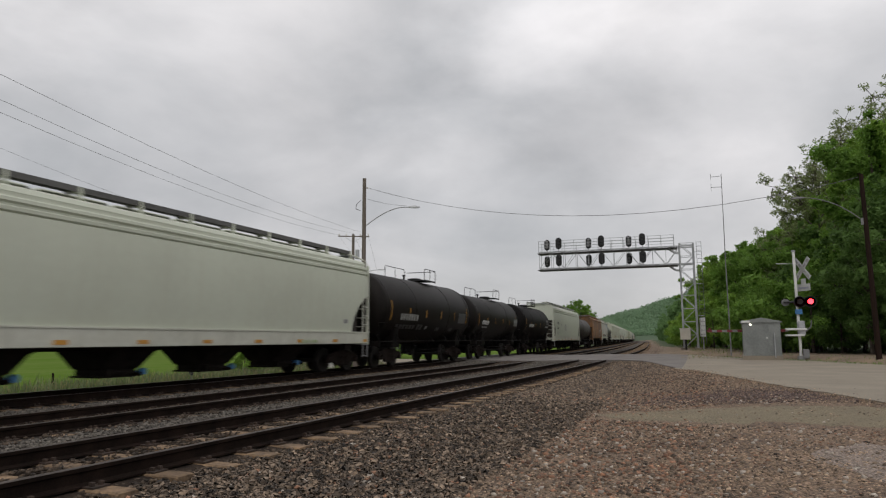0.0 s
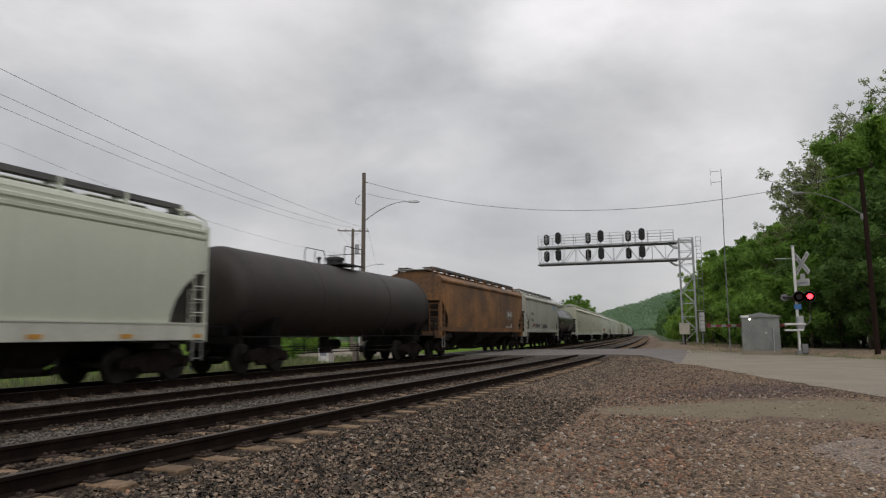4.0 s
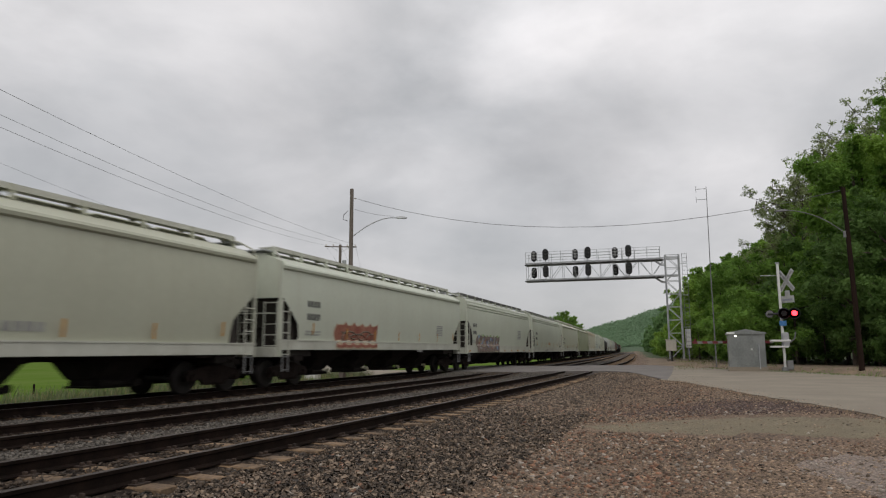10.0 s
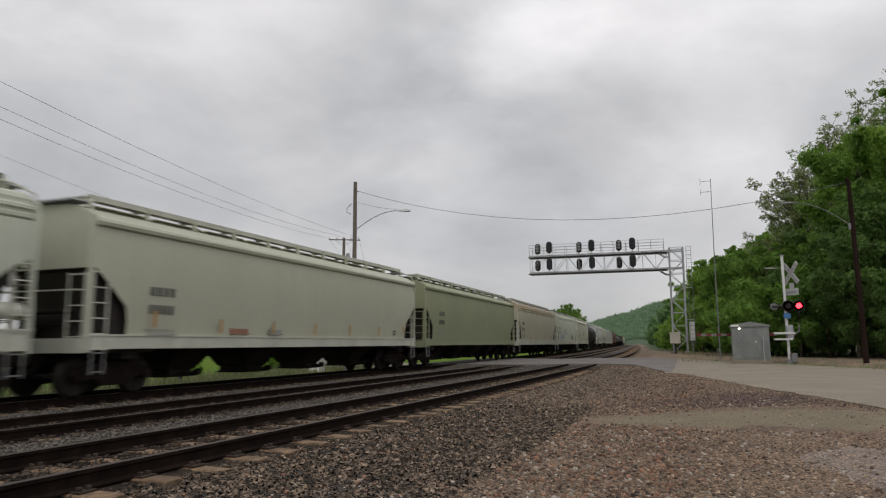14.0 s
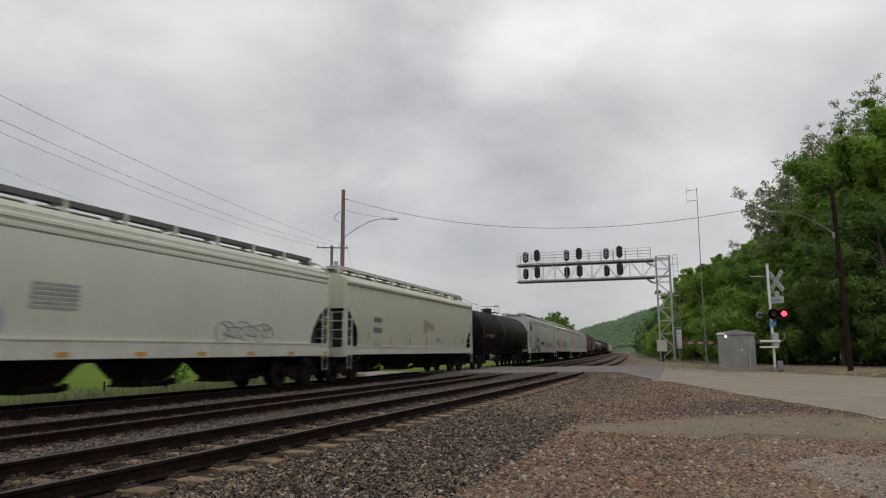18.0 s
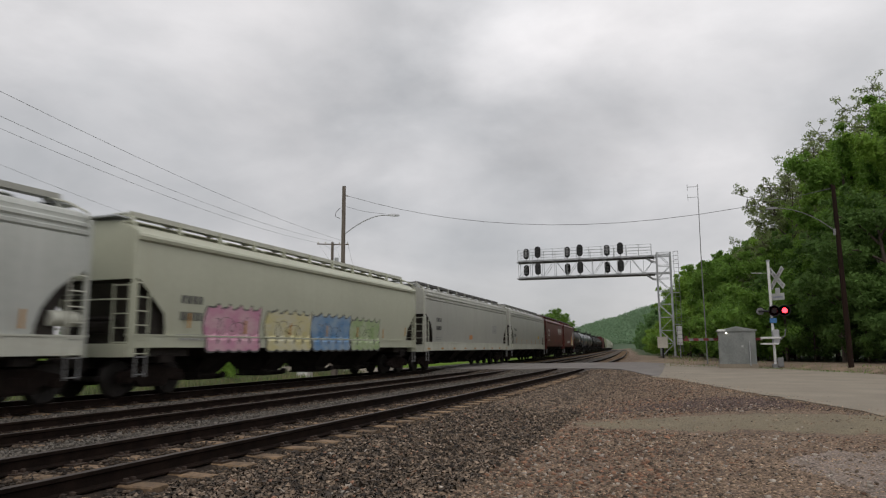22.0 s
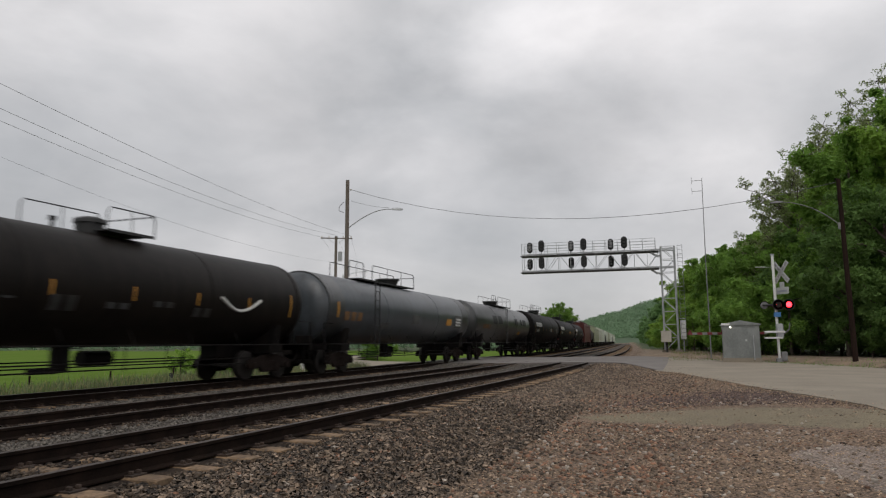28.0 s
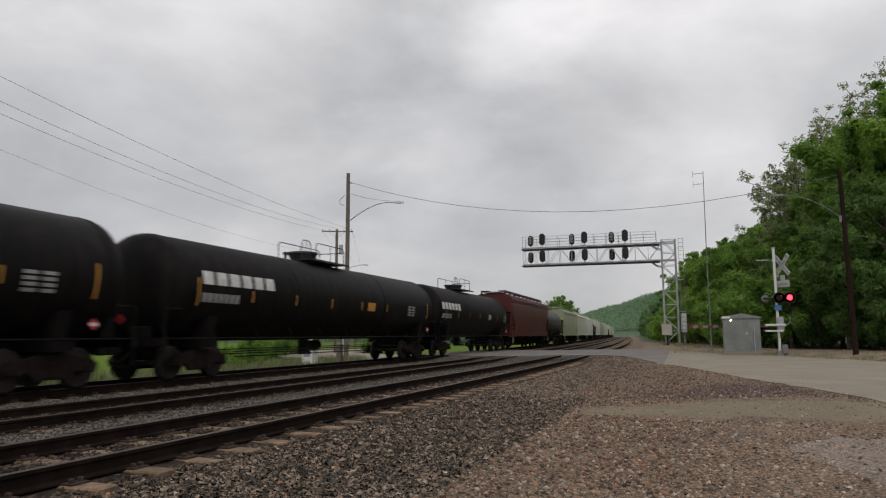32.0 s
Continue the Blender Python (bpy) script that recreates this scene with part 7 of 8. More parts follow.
def make_tree(seed, h, spread, low, count, size, leaf, name, label, airy=False):
    rng = np.random.default_rng(seed)
    root = thing(name, label, "tree" if name == "tree" else "bush", "trees along the railway")
    geo = Geo()
    tips, rad = [], []
    lean = rng.normal(size=2) * 0.03 * h
    trunk = [(lean[0] * k * k, lean[1] * k * k, h * 0.86 * k - 0.3 * (k == 0)) for k in (0, 0.25, 0.5, 0.75, 1)]
    geo.tube(trunk, (0.008 if airy else 0.022) * h, 8, (0.0015 if airy else 0.004) * h)
    nl = 13 if h > 7 else 9
    for i in range(nl):
        k = low + (0.95 - low) * (i + rng.uniform(0, 0.7)) / nl
        z = h * 0.86 * k
        a = i * 2.4 + rng.uniform(-0.5, 0.5)
        reach = spread * (1.0 - 0.75 * abs(k - 0.45 * (1 + low)) ** 1.2) * rng.uniform(0.65, 1.1)
        st = Vector((lean[0] * k * k, lean[1] * k * k, z * 0.9))
        en = st + Vector((math.cos(a) * reach, math.sin(a) * reach, h * rng.uniform(0.04, 0.2)))
        md = st.lerp(en, 0.5) + Vector((0, 0, h * 0.03))
        geo.tube([st, md, en], (0.0035 if airy else 0.008) * h, 5, (0.001 if airy else 0.002) * h)
        for t in ((0.4, 0.6, 0.72, 0.86, 1.0) if airy else (0.45, 0.62, 0.76, 0.88, 1.0)):
            q = st.lerp(en, t) + Vector(rng.normal(size=3) * 0.25 * spread / 3)
            tips.append(q)
            rad.append(spread * rng.uniform(0.20, 0.34) * (0.5 if airy else 0.8))
            if airy or rng.random() < 0.5:
                geo.tube([st.lerp(en, t), q + Vector(rng.normal(size=3)) * 0.3], 0.003 * h, 4, 0.001 * h)
    for i in range(6):
        tips.append(Vector((lean[0], lean[1], h * (0.74 + 0.04 * i))) + Vector(rng.normal(size=3) * np.array([0.16, 0.16, 0.02]) * spread))
        rad.append(spread * rng.uniform(0.16, 0.27))
    if airy:
        # young leaves stand in small bunches at the ends of fine twigs, with sky between them
        boughs, tips, rad = list(zip(tips, rad)), [], []
        for t, r in boughs:
            for _ in range(9):
                q = t + Vector(rng.normal(size=3)).normalized() * r * rng.uniform(0.4, 1.5)
                geo.tube([t, q], 0.0011 * h, 3, 0.0006 * h)
                tips.append(q)
                rad.append(rng.uniform(0.13, 0.30))
    elif h > 7:
        # outer twigs that break the crown's outline
        core = [(t, r) for t, r in zip(tips, rad) if t.z > h * 0.3]
        for _ in range(46):
            t, r = core[rng.integers(len(core))]
            out = Vector((t.x, t.y, 0)) * 0.5 + Vector(rng.normal(size=3)) * 0.6 + Vector((0, 0, spread * 0.5))
            q = t + out.normalized() * r * rng.uniform(1.0, 1.55)
            tips.append(q)
            rad.append(spread * rng.uniform(0.06, 0.12))
            geo.tube([t, q], 0.002 * h, 4, 0.001 * h)
    part("trunk", geo, M["bark"], root, smooth=50)
    tips = np.array([list(t) for t in tips])
    keep = tips[:, 2] > 0.3
    co, tri = leaves(rng, tips[keep], np.array(rad)[keep], count, size, 0.0 if airy else 0.22)
    co[:, 2] = np.maximum(co[:, 2], 0.02)
    part("crown", raw_mesh("crown", co, tri, M[leaf]), None, root)
    return root


BUSHES = [make_tree(i, 5.0, 2.9, 0.08, 9500, 0.09, ("leaf", "leaf2", "leaf_shade")[i % 3], "bush", "dense green roadside bush", False) for i in range(3)]
MIDS = [make_tree(20 + i, 10.5, 3.9, 0.12, 19000, 0.11, ("leaf", "leaf_shade", "leaf2")[i % 3], "tree", "leafy green spring tree", False) for i in range(3)]
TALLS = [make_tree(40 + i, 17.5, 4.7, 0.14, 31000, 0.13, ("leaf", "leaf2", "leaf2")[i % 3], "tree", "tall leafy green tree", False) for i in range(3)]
# farther trees take the haze-tinted leaf colour
FARS = [make_tree(80 + i, 10.0, 3.9, 0.06, 7000, 0.24, "leaf_mid", "tree", "green tree farther along the railway, tinted with painted haze", False) for i in range(2)]
AIRY = make_tree(61, 16.8, 4.2, 0.42, 17000, 0.085, "leaf_pale", "tree", "thin open-crowned tree with pale young leaves", True)
EDGE_OF_WOOD = (
    (43.5, -9.9, 10.1), (45.5, -7.7, 8.3), (48.4, -5, 5.7), (50.5, -3.4, 5), (53.5, -1.8, 4.5), (58.9, -1.6, 4.6), (63.1, -2.0, 4.6), (69.3, 1.1, 4.7),
    (74.5, 1.9, 4.8), (82, 2.8, 4.7), (89.5, 4.2, 4.4), (99.1, 5.2, 4.2), (110, 6.2, 4.2), (124, 7.5, 4),
)
WOOD = (
    (46.4, -13.3, 16.6), (49, -9.6, 13.8), (51.6, -7.1, 9.6), (55.7, -5.2, 9.4), (60.3, -3.7, 9.7), (66.5, -2.9, 10.1), (72.7, -1.2, 9.5), (80.7, 0.1, 9.8),
    (90, 1.8, 9.2), (100.5, 2.8, 8.8), (112.6, 3.4, 7.7), (47.8, -14.7, 20.2), (52.1, -13.0, 17.0), (56.3, -11.4, 16.2), (60.6, -10.6, 14.8), (57.7, -8.5, 11.2),
    (64.4, -7, 11.3), (70.5, -5.9, 11.6), (78.6, -4.8, 12.4), (87.7, -2.2, 12.3), (99, 0.6, 11.9), (112.6, 0.5, 12), (127.9, 3, 8.9), (53.7, -16.2, 22.3),
    (60, -15.4, 21.9), (66.7, -13.7, 19.4), (66.4, -9.9, 13.6),
)


def plant(master, base, x, y, h, turn):
    z = float(ground_height(x, y)) - 0.1
    k = h / base
    m = pose(x, y, z, 0, 0, turn) @ Matrix.Diagonal((k, k, k, 1))
    if "used" not in master:
        master["used"] = 1
        master.matrix_basis = m
        return master
    ob = copy_thing(master, pose(x, y, z, 0, 0, turn))
    ob.matrix_basis = m
    return ob


rt = random.Random(8)
for x, y, h in EDGE_OF_WOOD + WOOD:
    kind, base = (BUSHES, 5.0) if h < 6.8 else (MIDS, 10.5) if h < 13.5 else (TALLS, 17.5)
    h *= 0.9 if y < -13 else 1.05 if h > 13.5 else 1.0
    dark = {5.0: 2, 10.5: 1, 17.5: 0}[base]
    # shade of the nearer right-hand wood comes from this darker leaf colour
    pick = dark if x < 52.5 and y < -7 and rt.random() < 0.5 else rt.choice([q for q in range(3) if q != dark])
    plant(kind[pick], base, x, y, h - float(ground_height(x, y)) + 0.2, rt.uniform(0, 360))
for k, (s_, v_, h) in enumerate(((132, -4.5, 8.0), (140, -6.5, 10.5), (150, -3.5, 8.0), (163, -3.2, 10.0), (178, -6, 13.0), (200, -3.6, 11.5), (225, -3.5, 12.0), (255, -3.8, 12.5), (290, -3.2, 11.5), (330, -3.4, 11.0), (380, -3.6, 10.0), (430, -3.2, 9.5))):
    x, y, _a2 = along(s_, v_)
    plant(FARS[k % 2], 10.0, x, y, h, 77.0 * k)
for x, y, h, turn in ((57.7, -6.7, 15.2, 40), (58.6, -5.2, 12.0, 120), (64.0, -8.2, 18.2, 160), (66.0, -10.7, 21.0, 290), (65.0, -12.9, 22.6, 250), (64.0, -14.4, 24.0, 80)):
    plant(AIRY, 16.8, x, y, h, turn)
# low bushes at the wood's foot, shade put into their leaf colour
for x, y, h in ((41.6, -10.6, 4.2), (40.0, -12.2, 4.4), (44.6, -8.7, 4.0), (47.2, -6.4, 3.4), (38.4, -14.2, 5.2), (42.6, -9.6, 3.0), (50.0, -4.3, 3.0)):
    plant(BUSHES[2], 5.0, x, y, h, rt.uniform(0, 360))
for x, y, h in ((40.5, -12.5, 4.5), (43.5, -13.0, 4.2), (46.5, -10.0, 4.0), (50.0, -8.0, 4.0), (53.5, -6.0, 4.0), (58.0, -4.6, 4.0), (64.0, -3.4, 4.2), (46.0, -15.0, 5.0), (39.0, -15.5, 5.2)):
    plant(BUSHES[rt.randrange(3)], 5.0, x, y, h, rt.uniform(0, 360))
for x, y, h in ((147, 29.8, 10.4), (149, 31.6, 9.6), (148, 28.0, 9.2)):
    plant(MIDS[0], 10.5, x, y, h, x * 9)
for x, y, h in ((34.5, 25.5, 2.1), (37.5, 27.0, 2.4), (41, 29.5, 2.6), (45, 31.5, 3.0), (49.5, 33.5, 3.2), (54, 36, 3.4), (60, 39, 3.6), (30.5, 27.5, 1.5), (28.0, 22.4, 1.3), (30.2, 23.2, 1.6), (33.0, 24.0, 1.7), (66, 33, 3.6), (72, 36, 4.0)):
    plant(BUSHES[rt.randrange(3)], 5.0, x, y, h, rt.uniform(0, 360))


def far_woods():
    """Wooded ridge and far tree lines: many coarse leaf clumps in one sheet."""
    rng = np.random.default_rng(5)
    pts = []
    for _ in range(9000):
        x, y = rng.uniform(450, 730), rng.uniform(-60, 190)
        z = float(ground_height(x, y))
        if z > 2.0:
            pts.append((x, y, z + rng.uniform(0, 2.5), rng.uniform(2.4, 4.2)))
    for _ in range(420):
        a, d = rng.uniform(0.30, 1.15), rng.uniform(250, 330)
        pts.append((d * math.cos(a), d * math.sin(a), rng.uniform(0.5, 4.5), rng.uniform(2.5, 4.5)))
    for _ in range(260):
        a, d = rng.uniform(0.02, 0.2), rng.uniform(300, 420)
        if float(side_of(d * math.cos(a), d * math.sin(a))) < -14:
            pts.append((d * math.cos(a), d * math.sin(a), rng.uniform(0.5, 7), rng.uniform(3, 5)))
    pts = np.array(pts)
    co, tri = leaves(rng, pts[:, :3], pts[:, 3], 150000, 1.0)
    near = []
    for _ in range(1200):
        s, v = rng.uniform(150, 440), -8 - rng.gamma(1.5, 14)
        x, y, _a = along(s, v)
        near.append((x, y, rng.uniform(0.5, 5.5), rng.uniform(2, 3.5)))
    for _ in range(500):
        s, v = rng.uniform(160, 440), 27 + rng.gamma(1.5, 14)
        x, y, _a = along(s, v)
        near.append((x, y, rng.uniform(0.3, 3.0), rng.uniform(2, 3)))
    near = np.array(near)
    co2, tri2 = leaves(rng, near[:, :3], near[:, 3], 45000, 0.62, 0.2)
    # where the line bends away, trees close the view along it
    shut = np.array([(rng.uniform(600, 720), rng.uniform(30, 150), rng.uniform(0.5, 9.0), rng.uniform(2.5, 4.0)) for _ in range(500)])
    co3, tri3 = leaves(rng, shut[:, :3], shut[:, 3], 16000, 1.0)
    tri = np.concatenate([tri, tri2 + len(co), tri3 + len(co) + len(co2)])
    co = np.concatenate([co, co2, co3])
    tagged(new("far_woods", raw_mesh("far_woods", co, tri, M["leaf_far"])), "green woods on the far ridge, tinted with painted haze", "woods", kind="stuff")


far_woods()


def grass_blades(name, n, region, size, material, label, seed):
    rng = np.random.default_rng(seed)
    x, y = region(rng, n)
    z = ground_height(x, y)
    h = size * rng.uniform(0.5, 1.4, n)
    a = rng.uniform(0, 2 * np.pi, n)
    w = 0.012 + 0.015 * rng.random(n)
    lx, ly = rng.normal(size=n) * 0.25 * h, rng.normal(size=n) * 0.25 * h
    co = np.stack([np.stack([x - np.cos(a) * w, y - np.sin(a) * w, z - 0.03], 1), np.stack([x + np.cos(a) * w, y + np.sin(a) * w, z - 0.03], 1),
                   np.stack([x + lx, y + ly, z + h], 1)], 1).reshape(-1, 3)
    tri = np.arange(3 * n).reshape(-1, 3)
    tagged(new(name, raw_mesh(name, co, tri, material)), label, "grass", kind="stuff")


def beyond(rng, n):
    s, v = rng.uniform(4, 60, n), 18.2 + rng.gamma(2.0, 1.4, n)
    p = np.array([along(a, b)[:2] for a, b in zip(s, v)])
    ok = ~((p[:, 0] > 34) & (p[:, 0] < 56) & (p[:, 1] < 34))
    p[~ok] = p[ok][: (~ok).sum()] if (~ok).sum() <= ok.sum() else p[~ok]
    return p[:, 0], p[:, 1]


def weed_band(rng, n):
    s, v = 40 - 26 * rng.uniform(0, 1, n) ** 1.3, 19.6 + np.abs(rng.normal(size=n)) * 2.2
    x, y, _ = lay(s, v)
    return x, y


def verge(rng, n):
    x = rng.uniform(42, 110, n)
    y = 2.6 + 5.2 * ((x - 42) / 70) ** 2 - rng.gamma(1.6, 1.3, n)
    return x, y


def roadside(rng, n):
    t = rng.uniform(0, 1, n)
    return 46 - 20 * t, 0.6 - 10.2 * t - rng.gamma(1.4, 0.6, n)


grass_blades("dry_weeds", 5000, beyond, 0.16, M["drygrass"], "dry tan weeds along the far side of the tracks", 1)
grass_blades("green_weeds", 7000, beyond, 0.22, M["weed"], "green weeds along the far side of the tracks", 2)
grass_blades("tall_weeds", 2200, weed_band, 0.30, M["drygrass"], "tall tan weeds between the field and the tracks", 8)
grass_blades("tall_weeds", 5000, weed_band, 0.42, M["greyweed"], "tall grey-green weeds between the field and the tracks", 9)
grass_blades("verge_grass", 1500, verge, 0.10, M["drygrass"], "short dry grass on the verge beside the tower", 3)
grass_blades("verge_weeds", 1500, verge, 0.10, M["weed"], "short green grass on the verge beside the tower", 4)
grass_blades("roadside_grass", 1600, roadside, 0.09, M["weed"], "short grass at the foot of the bushes", 6)


# ---- loose stone ----
ICO = []
_g = (1 + 5 ** 0.5) / 2
for a, b in ((1, _g), (-1, _g), (1, -_g), (-1, -_g)):
    ICO += [(0, a, b), (a, b, 0), (b, 0, a)]
ICO = np.array(ICO) / math.hypot(1, _g)
_d = np.linalg.norm(ICO[:, None] - ICO[None], axis=2)
_e = _d < 1.1
ICO_TRI = np.array([(i, j, k) for i in range(12) for j in range(i + 1, 12) for k in range(j + 1, 12) if _e[i, j] and _e[j, k] and _e[i, k]])
OCT = np.array([(1, 0, 0), (-1, 0, 0), (0, 1, 0), (0, -1, 0), (0, 0, 1), (0, 0, -1)], float)
OCT_TRI = np.array([(4, 0, 2), (4, 2, 1), (4, 1, 3), (4, 3, 0), (5, 2, 0), (5, 1, 2), (5, 3, 1), (5, 0, 3)])


def rocks(name, x, y, z, size, material, label, seed, fine=True, flat=0.7):
    """Broken stones of uneven shape, lying half sunk at the given places."""
    rng = np.random.default_rng(seed)
    T, F = (ICO, ICO_TRI) if fine else (OCT, OCT_TRI)
    n = len(x)
    q = rng.normal(size=(n, 4))
    q /= np.linalg.norm(q, axis=1)[:, None]
    w, a, b, c = q.T
    R = np.stack([np.stack([1 - 2 * (b * b + c * c), 2 * (a * b - c * w), 2 * (a * c + b * w)], 1),
                  np.stack([2 * (a * b + c * w), 1 - 2 * (a * a + c * c), 2 * (b * c - a * w)], 1),
                  np.stack([2 * (a * c - b * w), 2 * (b * c + a * w), 1 - 2 * (a * a + b * b)], 1)], 1)
    P = T[None] * rng.uniform(0.62, 1.25, (n, len(T), 1)) * rng.uniform(0.65, 1.2, (n, 1, 3))
    P = np.einsum("nij,nkj->nki", R, P) * np.array([1, 1, flat]) * size[:, None, None]
    P += np.stack([x, y, z + size * 0.12], 1)[:, None]
    tri = (np.arange(n)[:, None, None] * len(T) + F[None]).reshape(-1, 3)
    tagged(new(name, raw_mesh(name, P.reshape(-1, 3), tri, material)), label, "stones", kind="stuff")


def blotch(x, y):
    """A slow uneven field between 0 and 1, for patches in the gravel."""
    f = np.sin(x * 1.7 + 2.1 * np.sin(y * 0.9)) + np.sin(y * 2.3 + 1.3 * np.sin(x * 0.8 + 1)) + 0.7 * np.sin(x * 0.6 - y * 0.9 + 2) + 0.5 * np.sin(x * 4.1 + y * 3.3)
    return 1 / (1 + np.exp(-1.3 * f))


def bed_z(v):
    return np.interp(v, [2.7, 3.35, 4.3, 8.2, 12.4, 16.6, 17.5], [-0.5, -0.36, -0.245, -0.235, -0.28, -0.25, -0.34])


def strew(seed, n, s0, s1, v0, v1, pull=1.0):
    """Places on the ballast, denser near s0 where pull is above 1."""
    rng = np.random.default_rng(seed)
    s = s0 + (s1 - s0) * rng.uniform(0, 1, n) ** pull
    v = rng.uniform(v0, v1, n)
    x, y, _ = lay(s, v)
    return rng, s, v, x, y


def clear_of_ties(s, v, centre):
    ph = np.abs((s - 7.463) / TIE_STEP - np.round((s - 7.463) / TIE_STEP)) * TIE_STEP
    return (ph > 0.13) | (np.abs(v - centre) > 1.32)


PATH_NEAR = ((2.2, 13.2), (0.66, 12.2), (-0.6, 11.7), (-2.06, 10.8), (-3.5, 9.8), (-6.0, 8.4))
PATH_FAR = ((2.2, 14.2), (0.66, 14.6), (-0.6, 14.5), (-2.06, 14.1), (-3.5, 13.6), (-6.0, 12.6))


def on_path(x, y):
    """Whether a place lies on the packed wheel path across the lot."""
    x0 = np.interp(-y, [-k[0] for k in PATH_NEAR], [k[1] for k in PATH_NEAR])
    x1 = np.interp(-y, [-k[0] for k in PATH_FAR], [k[1] for k in PATH_FAR])
    return (x > x0 - 0.1) & (x < x1 + 0.1) & (y < 2.5)


def ballast(name, seed, n, s0, s1, v0, v1, lo, hi, material, label, pull=1.0, centre=None, fine=True, lift=0.0, thin=None, spill=0.0):
    rng, s, v, x, y = strew(seed, n, s0, s1, v0, v1, pull)
    ok = np.ones(n, bool)
    if centre is not None:
        ok = (clear_of_ties(s, v, centre) | ((rng.random(n) < spill) & (np.abs(v - centre) < 0.6))) & (np.abs(np.abs(v - centre) - 0.7525) > 0.09)
    if thin:
        ok &= rng.random(n) < np.clip((v - thin[1]) / (thin[0] - thin[1]), 0.03, 1) * (0.25 + blotch(x, y))
    ok &= ~((s > CROSS_NEAR - 1.0) & (s < CROSS_FAR + 1))
    ok &= ~on_path(x, y) | (rng.random(n) < 0.06)
    # the bed rises to the road at the crossing
    rise = smooth01((s - 31.5) / 6.0) * (1 - smooth01((s - 53) / 5)) * (v < 17)
    z = np.maximum(bed_z(v) + (-0.10 - bed_z(v)) * rise, ground_height(x, y)) + lift
    if spill:
        z = z + np.where(np.abs(v - centre) < 0.6, 0.03, 0.0)
    rocks(name, x[ok], y[ok], z[ok], rng.uniform(lo, hi, n)[ok], material, label, seed + 50, fine)


SHOULDER = "dark broken ballast stones on the track shoulder"
ballast("ballast_stones", 1, 11500, 2.5, 16, 2.5, 5.25, 0.028, 0.068, M["stone"], SHOULDER, 1.25, TRACK_A)
ballast("ballast_stones", 2, 10500, 15, 38, 2.9, 5.25, 0.030, 0.055, M["stone"], SHOULDER, 1.5, TRACK_A, False)
ballast("scattered_stones", 9, 30000, 2.5, 34, -0.2, 3.4, 0.018, 0.046, M["stone"], "loose grey stones strewn over the gravel", 1.6, None, False, thin=(3.0, -0.2))
ballast("scattered_stones", 12, 6000, 2.5, 30, -2.4, 2.4, 0.016, 0.036, M["stone"], "loose grey stones strewn over the gravel", 1.6, None, False, thin=(2.0, -2.4))
ballast("pale_stones", 14, 1500, 2.5, 16, -1.5, 5.2, 0.02, 0.048, M["palestone"], "scattered pale chipped stones in the gravel", 1.3, TRACK_A, False)
ballast("reddish_stones", 3, 2600, 2.5, 18, 0.4, 5.2, 0.024, 0.052, M["redstone"], "scattered reddish stones in the gravel", 1.3, TRACK_A, False)
ballast("ballast_stones", 4, 15000, 2, 36, 4.9, 7.7, 0.020, 0.042, M["bedstone"], "brown stones between the rails of the near track", 1.5, TRACK_A, False, 0.03, spill=0.35)
ballast("ballast_stones", 5, 9000, 3, 38, 7.5, 9.2, 0.025, 0.045, M["cleanballast"], "grey ballast stones between the tracks", 1.4, None, False, 0.01)
ballast("ballast_stones", 6, 11000, 4, 38, 9.0, 11.7, 0.025, 0.045, M["bedstone"], "brown stones between the rails of the middle track", 1.3, TRACK_B, False, 0.02, spill=0.5)
ballast("ballast_stones", 7, 14000, 5, 38, 11.5, 13.3, 0.03, 0.05, M["cleanballast"], "pale grey ballast stones beside the far track", 1.3, None, False, 0.05)
ballast("ballast_stones", 8, 2000, 53, 90, 7.5, 13.2, 0.04, 0.07, M["ballast_far"], "pale grey ballast beyond the crossing", 1.3, None, False, 0.02)


ballast("ballast_stones", 21, 3500, -9, 2.5, 2.4, 5.2, 0.03, 0.055, M["stone"], SHOULDER, 1.0, TRACK_A, False)
ballast("ballast_stones", 22, 4500, -9, 4, 7.5, 17.2, 0.035, 0.06, M["ballast_far"], "grey ballast stones between the tracks", 1.0, None, False)



M["dumped"] = mat("purplish_brown_gravel", (0.17, 0.118, 0.10), 0.94, 0, (0.06, 0.044, 0.04), 9, 60, 0.5, 0.003, 60, vary=0.7)


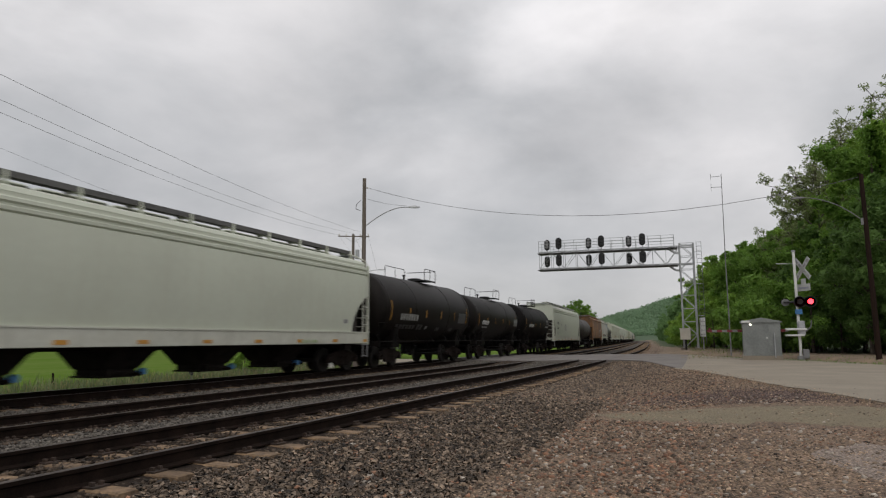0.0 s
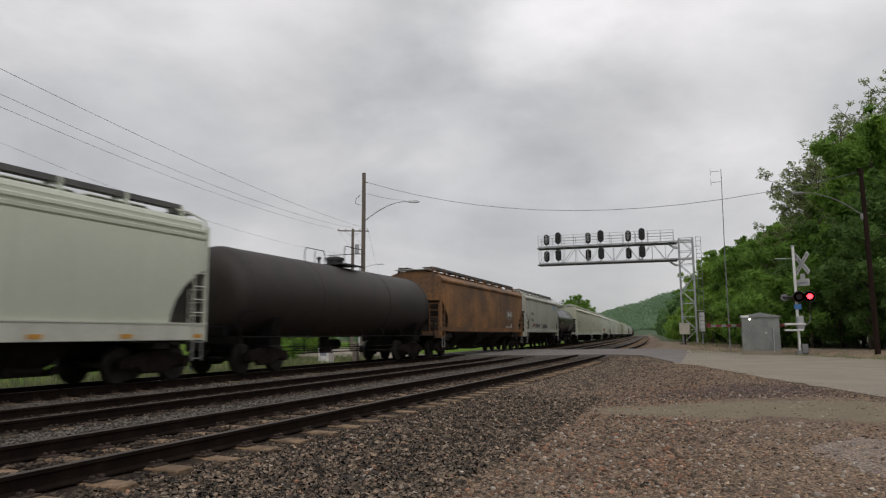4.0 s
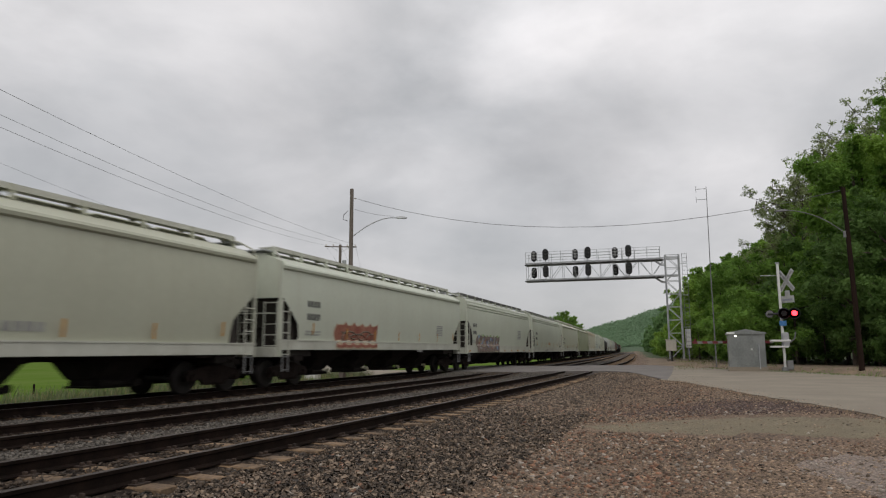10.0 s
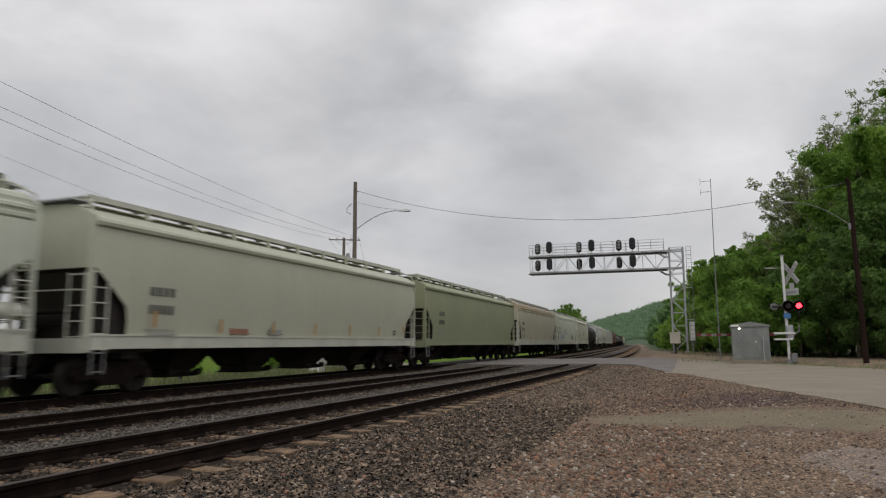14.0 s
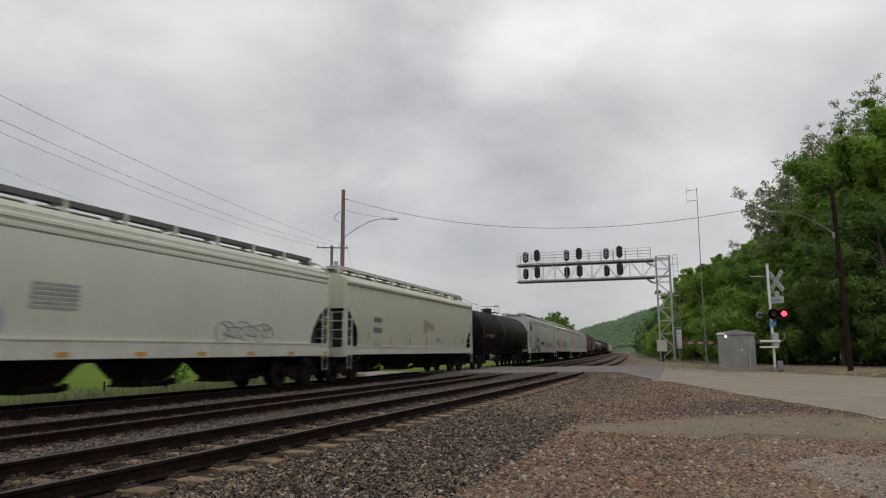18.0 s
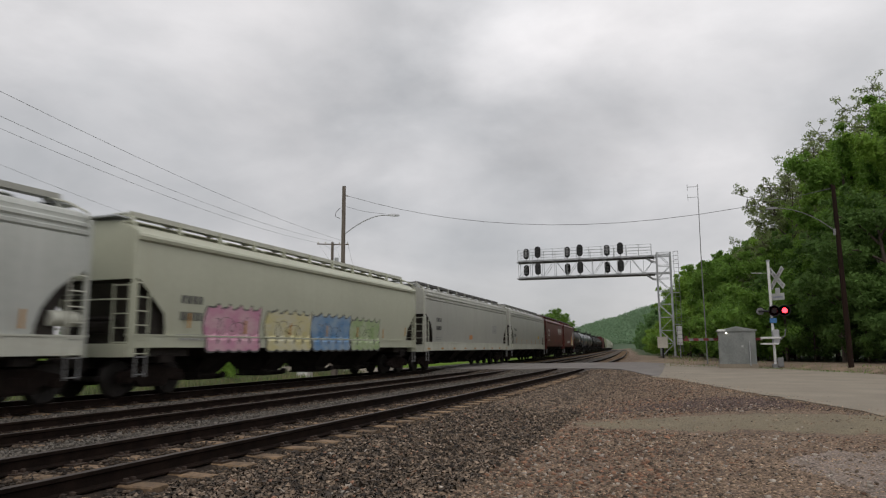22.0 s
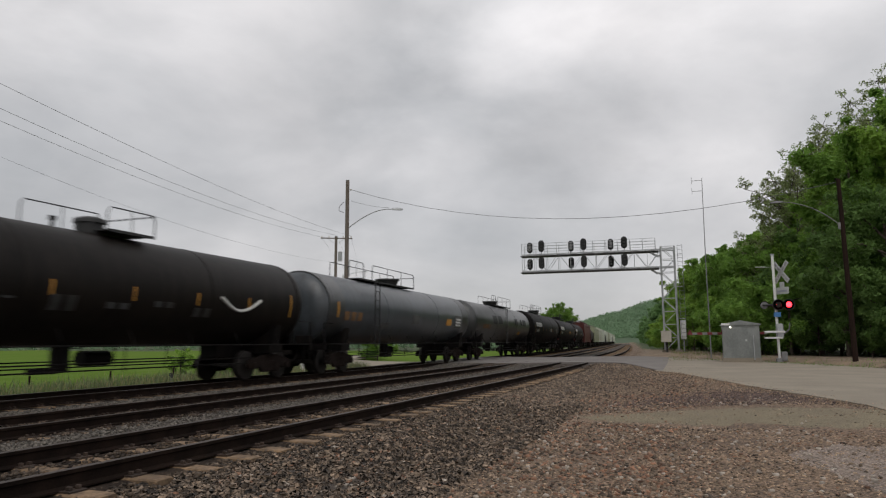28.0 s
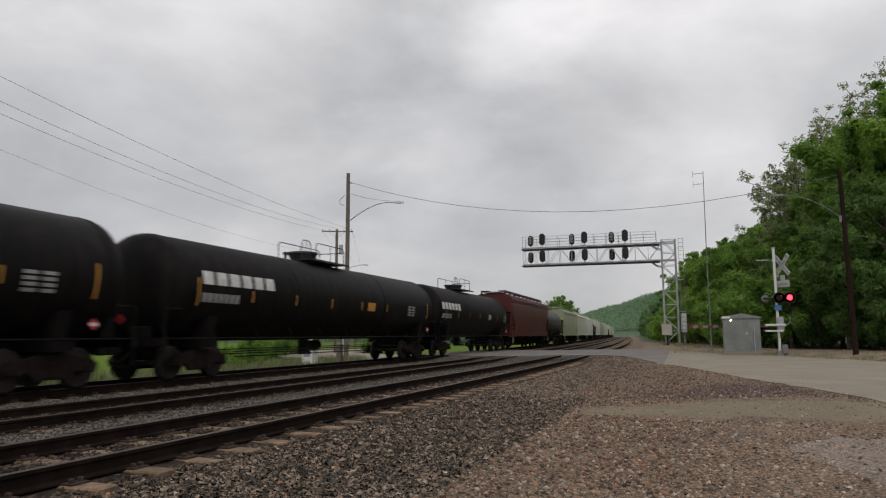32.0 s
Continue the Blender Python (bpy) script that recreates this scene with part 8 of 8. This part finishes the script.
def lot_stones():
    """Small brown gravel over the lot; few on the packed wheel path."""
    rng = np.random.default_rng(77)
    n = 88000
    x = np.where(rng.random(n) < 0.1, rng.uniform(-9, 3, n), 3.0 + 24.0 * rng.uniform(0, 1, n) ** 1.9)
    y = -0.235 * x + rng.uniform(0, 1, n) * (3.6 + 0.235 * x)
    d = (x - 14.0) * -0.3006 + (y + 2.7) * 0.954
    ok = (d > 0.1) & (x < 31)
    ok &= ~on_path(x, y) | (rng.random(n) < 0.22)
    ok &= rng.random(n) < 0.35 + 0.8 * blotch(x, y)
    # fewer on the packed ground towards the road
    ok &= rng.random(n) < 1 - 0.45 * smooth01((-y - 0.2) / 1.2) * (x < 12.5)
    x, y = x[ok], y[ok]
    z = ground_height(x, y)
    sz = rng.uniform(0.010, 0.025, len(x)) * np.where(rng.random(len(x)) < 0.08, 1.6, 1.0)
    pick = np.clip(rng.random(len(x)) + 0.5 * (blotch(x * 0.7 + 5, y * 0.8) - 0.5), 0, 0.999)
    for k, (lo, hi, m, label) in enumerate(((0, 0.62, "pebble", "small brown gravel over the lot"), (0.62, 0.86, "stone", "small grey gravel over the lot"), (0.86, 1.0, "redstone", "small reddish gravel over the lot"))):
        c = (pick >= lo) & (pick < hi)
        rocks("lot_gravel", x[c], y[c], z[c], sz[c], M[m], label, 90 + k, False, 0.6)
    # a darker heap of dumped gravel between the wheel path and the road
    n = 6500
    x, y = 16.2 + rng.normal(size=n) * 0.85, -0.7 + rng.normal(size=n) * 1.5
    ok = (x > 14.6 + 0.25 * (y + 0.7)) & ((x - 14.0) * -0.3006 + (y + 2.7) * 0.954 > 0.15)
    x, y = x[ok], y[ok]
    rocks("lot_gravel", x, y, ground_height(x, y), rng.uniform(0.014, 0.034, len(x)), M["dumped"], "dark purplish gravel dumped beside the wheel path", 95, False, 0.6)


lot_stones()


def packed_skin(name, y0, y1, near, far, material, label, seed):
    """Packed ground: a thin skin with a ragged rim that dips under the gravel, between two edges given as (y, x)."""
    geo, rings = Geo(), []
    rnd = random.Random(seed)
    ys = np.arange(y0, y1, -0.12)
    wob = [rnd.uniform(-0.16, 0.16) for _ in range(2 * len(ys))]
    for i, y in enumerate(ys):
        x0 = float(np.interp(-y, [-k[0] for k in near], [k[1] for k in near]))
        x1 = float(np.interp(-y, [-k[0] for k in far], [k[1] for k in far]))
        e = min(1.0, (i + 1) / 10)
        x0, x1 = x0 + wob[i] + 0.5 * (1 - e) + 0.12 * math.sin(i * 0.5), x1 + wob[-1 - i] * 0.7 - 0.3 * (1 - e)
        ring = []
        for k in range(9):
            x = x0 + (x1 - x0) * k / 8
            dip = -0.02 if k in (0, 8) or i in (0, len(ys) - 1) else 0.004 + 0.004 * math.sin(i * 1.3 + k)
            ring.append((x, float(y), float(ground_height(x, y)) + dip))
        rings.append(ring + [(x, yy, z - 0.06) for x, yy, z in reversed(ring)])
    geo.loft(rings)
    solid(name, geo, material, label, "path", kind="structure", smooth=60)


M["path"] = gravelled(mat("packed_pale_dirt", (0.268, 0.222, 0.14), 0.95, 0, (0.21, 0.17, 0.11), 1.5, 26, 0.5, 0.008, 45), 55, 0.86, 1.1, 0.004)
M["apron"] = gravelled(mat("packed_pinkish_gravel", (0.36, 0.285, 0.235), 0.95, 0, (0.25, 0.195, 0.158), 1.1, 24, 0.5, 0.012, 40), 42, 0.55, 1.3, 0.008)
packed_skin("packed_path", 2.75, -6.6, PATH_NEAR, PATH_FAR, M["path"], "pale packed wheel path across the gravel lot", 3)
packed_skin("packed_apron", -0.75, -5.2, ((-0.75, 8.6), (-1.5, 6.6), (-2.5, 5.4), (-5.2, 4.2)), ((-0.75, 9.6), (-1.5, 10.4), (-2.5, 10.0), (-5.2, 8.4)), M["apron"], "pinkish packed gravel beside the road", 5)


def road_rim_stones():
    """Gravel strewn along the near rim of the road."""
    rng = np.random.default_rng(31)
    n = 2400
    rim = np.array(ROAD_RIM)
    rim = rim[(rim[:, 0] > 4)]
    k = rng.uniform(0, len(rim) - 1.01, n)
    i = k.astype(int)
    p = rim[i] + (rim[i + 1] - rim[i]) * (k - i)[:, None]
    d = rng.normal(size=n) * 0.28
    x, y = p[:, 0] - 0.3 * d, p[:, 1] + 0.954 * d
    z = np.maximum(ground_height(x, y), -0.012)
    rocks("lot_gravel", x, y, z, rng.uniform(0.010, 0.024, n), M["pebble"], "small brown gravel along the edge of the road", 32, False, 0.6)


road_rim_stones()


# ---- what moves: the train rolls by at an even speed, its wheels turn, the crossing lamps flash ----
def motions():
    mids = {}
    for car, mid in CARS:
        mids[car.name] = mid
        rows = []
        for i in range(17):
            t = 2.0 * i
            x, y, a = along(mid - SPEED * (t - 16.0), TRACK_C)
            rows.append((t, pose(x, y, LEVEL_C, 0, 0, math.degrees(a))))
        walk(car, rows)
    step = 1 / FPS
    for wheel, at_x, car in WHEELS:
        mid = mids[car.name] + at_x
        # the stretch of time in which the wheel rolls past the near end of the track
        first, last = 16 + (mid - 48.0) / SPEED, 16 + (mid - 4.0) / SPEED
        k0, k1 = max(0, round(first * FPS)), min(32 * FPS, round(last * FPS))
        if k1 - k0 < 2:
            continue
        ks = sorted({0, 32 * FPS, *range(k0, k1 + 1)})
        turn = math.degrees(SPEED * step / 0.457)
        walk(wheel, [(k * step, pose(at_x, 0, 0.457, 0, -turn * (min(max(k, k0), k1) - k0), 0)) for k in ks])
    for lens, first_lit in FLASHERS:
        ks, angle = {0: 0.0 if first_lit else 180.0}, 0.0 if first_lit else 180.0
        n = 0
        t = 0.37
        while t < 31.95:
            f = round(t * FPS)
            ks[f] = angle
            ks[f + 1], ks[f + 2], ks[f + 3] = angle + 60, angle + 120, angle + 180
            angle += 180
            n += 1
            t = 0.37 + 0.5 * n + (0.04 if n % 2 else 0.0)
        ks[32 * FPS] = angle
        walk(lens, [(k / FPS, pose(-0.13, 0, 0, 0, 0, a)) for k, a in sorted(ks.items())])


motions()
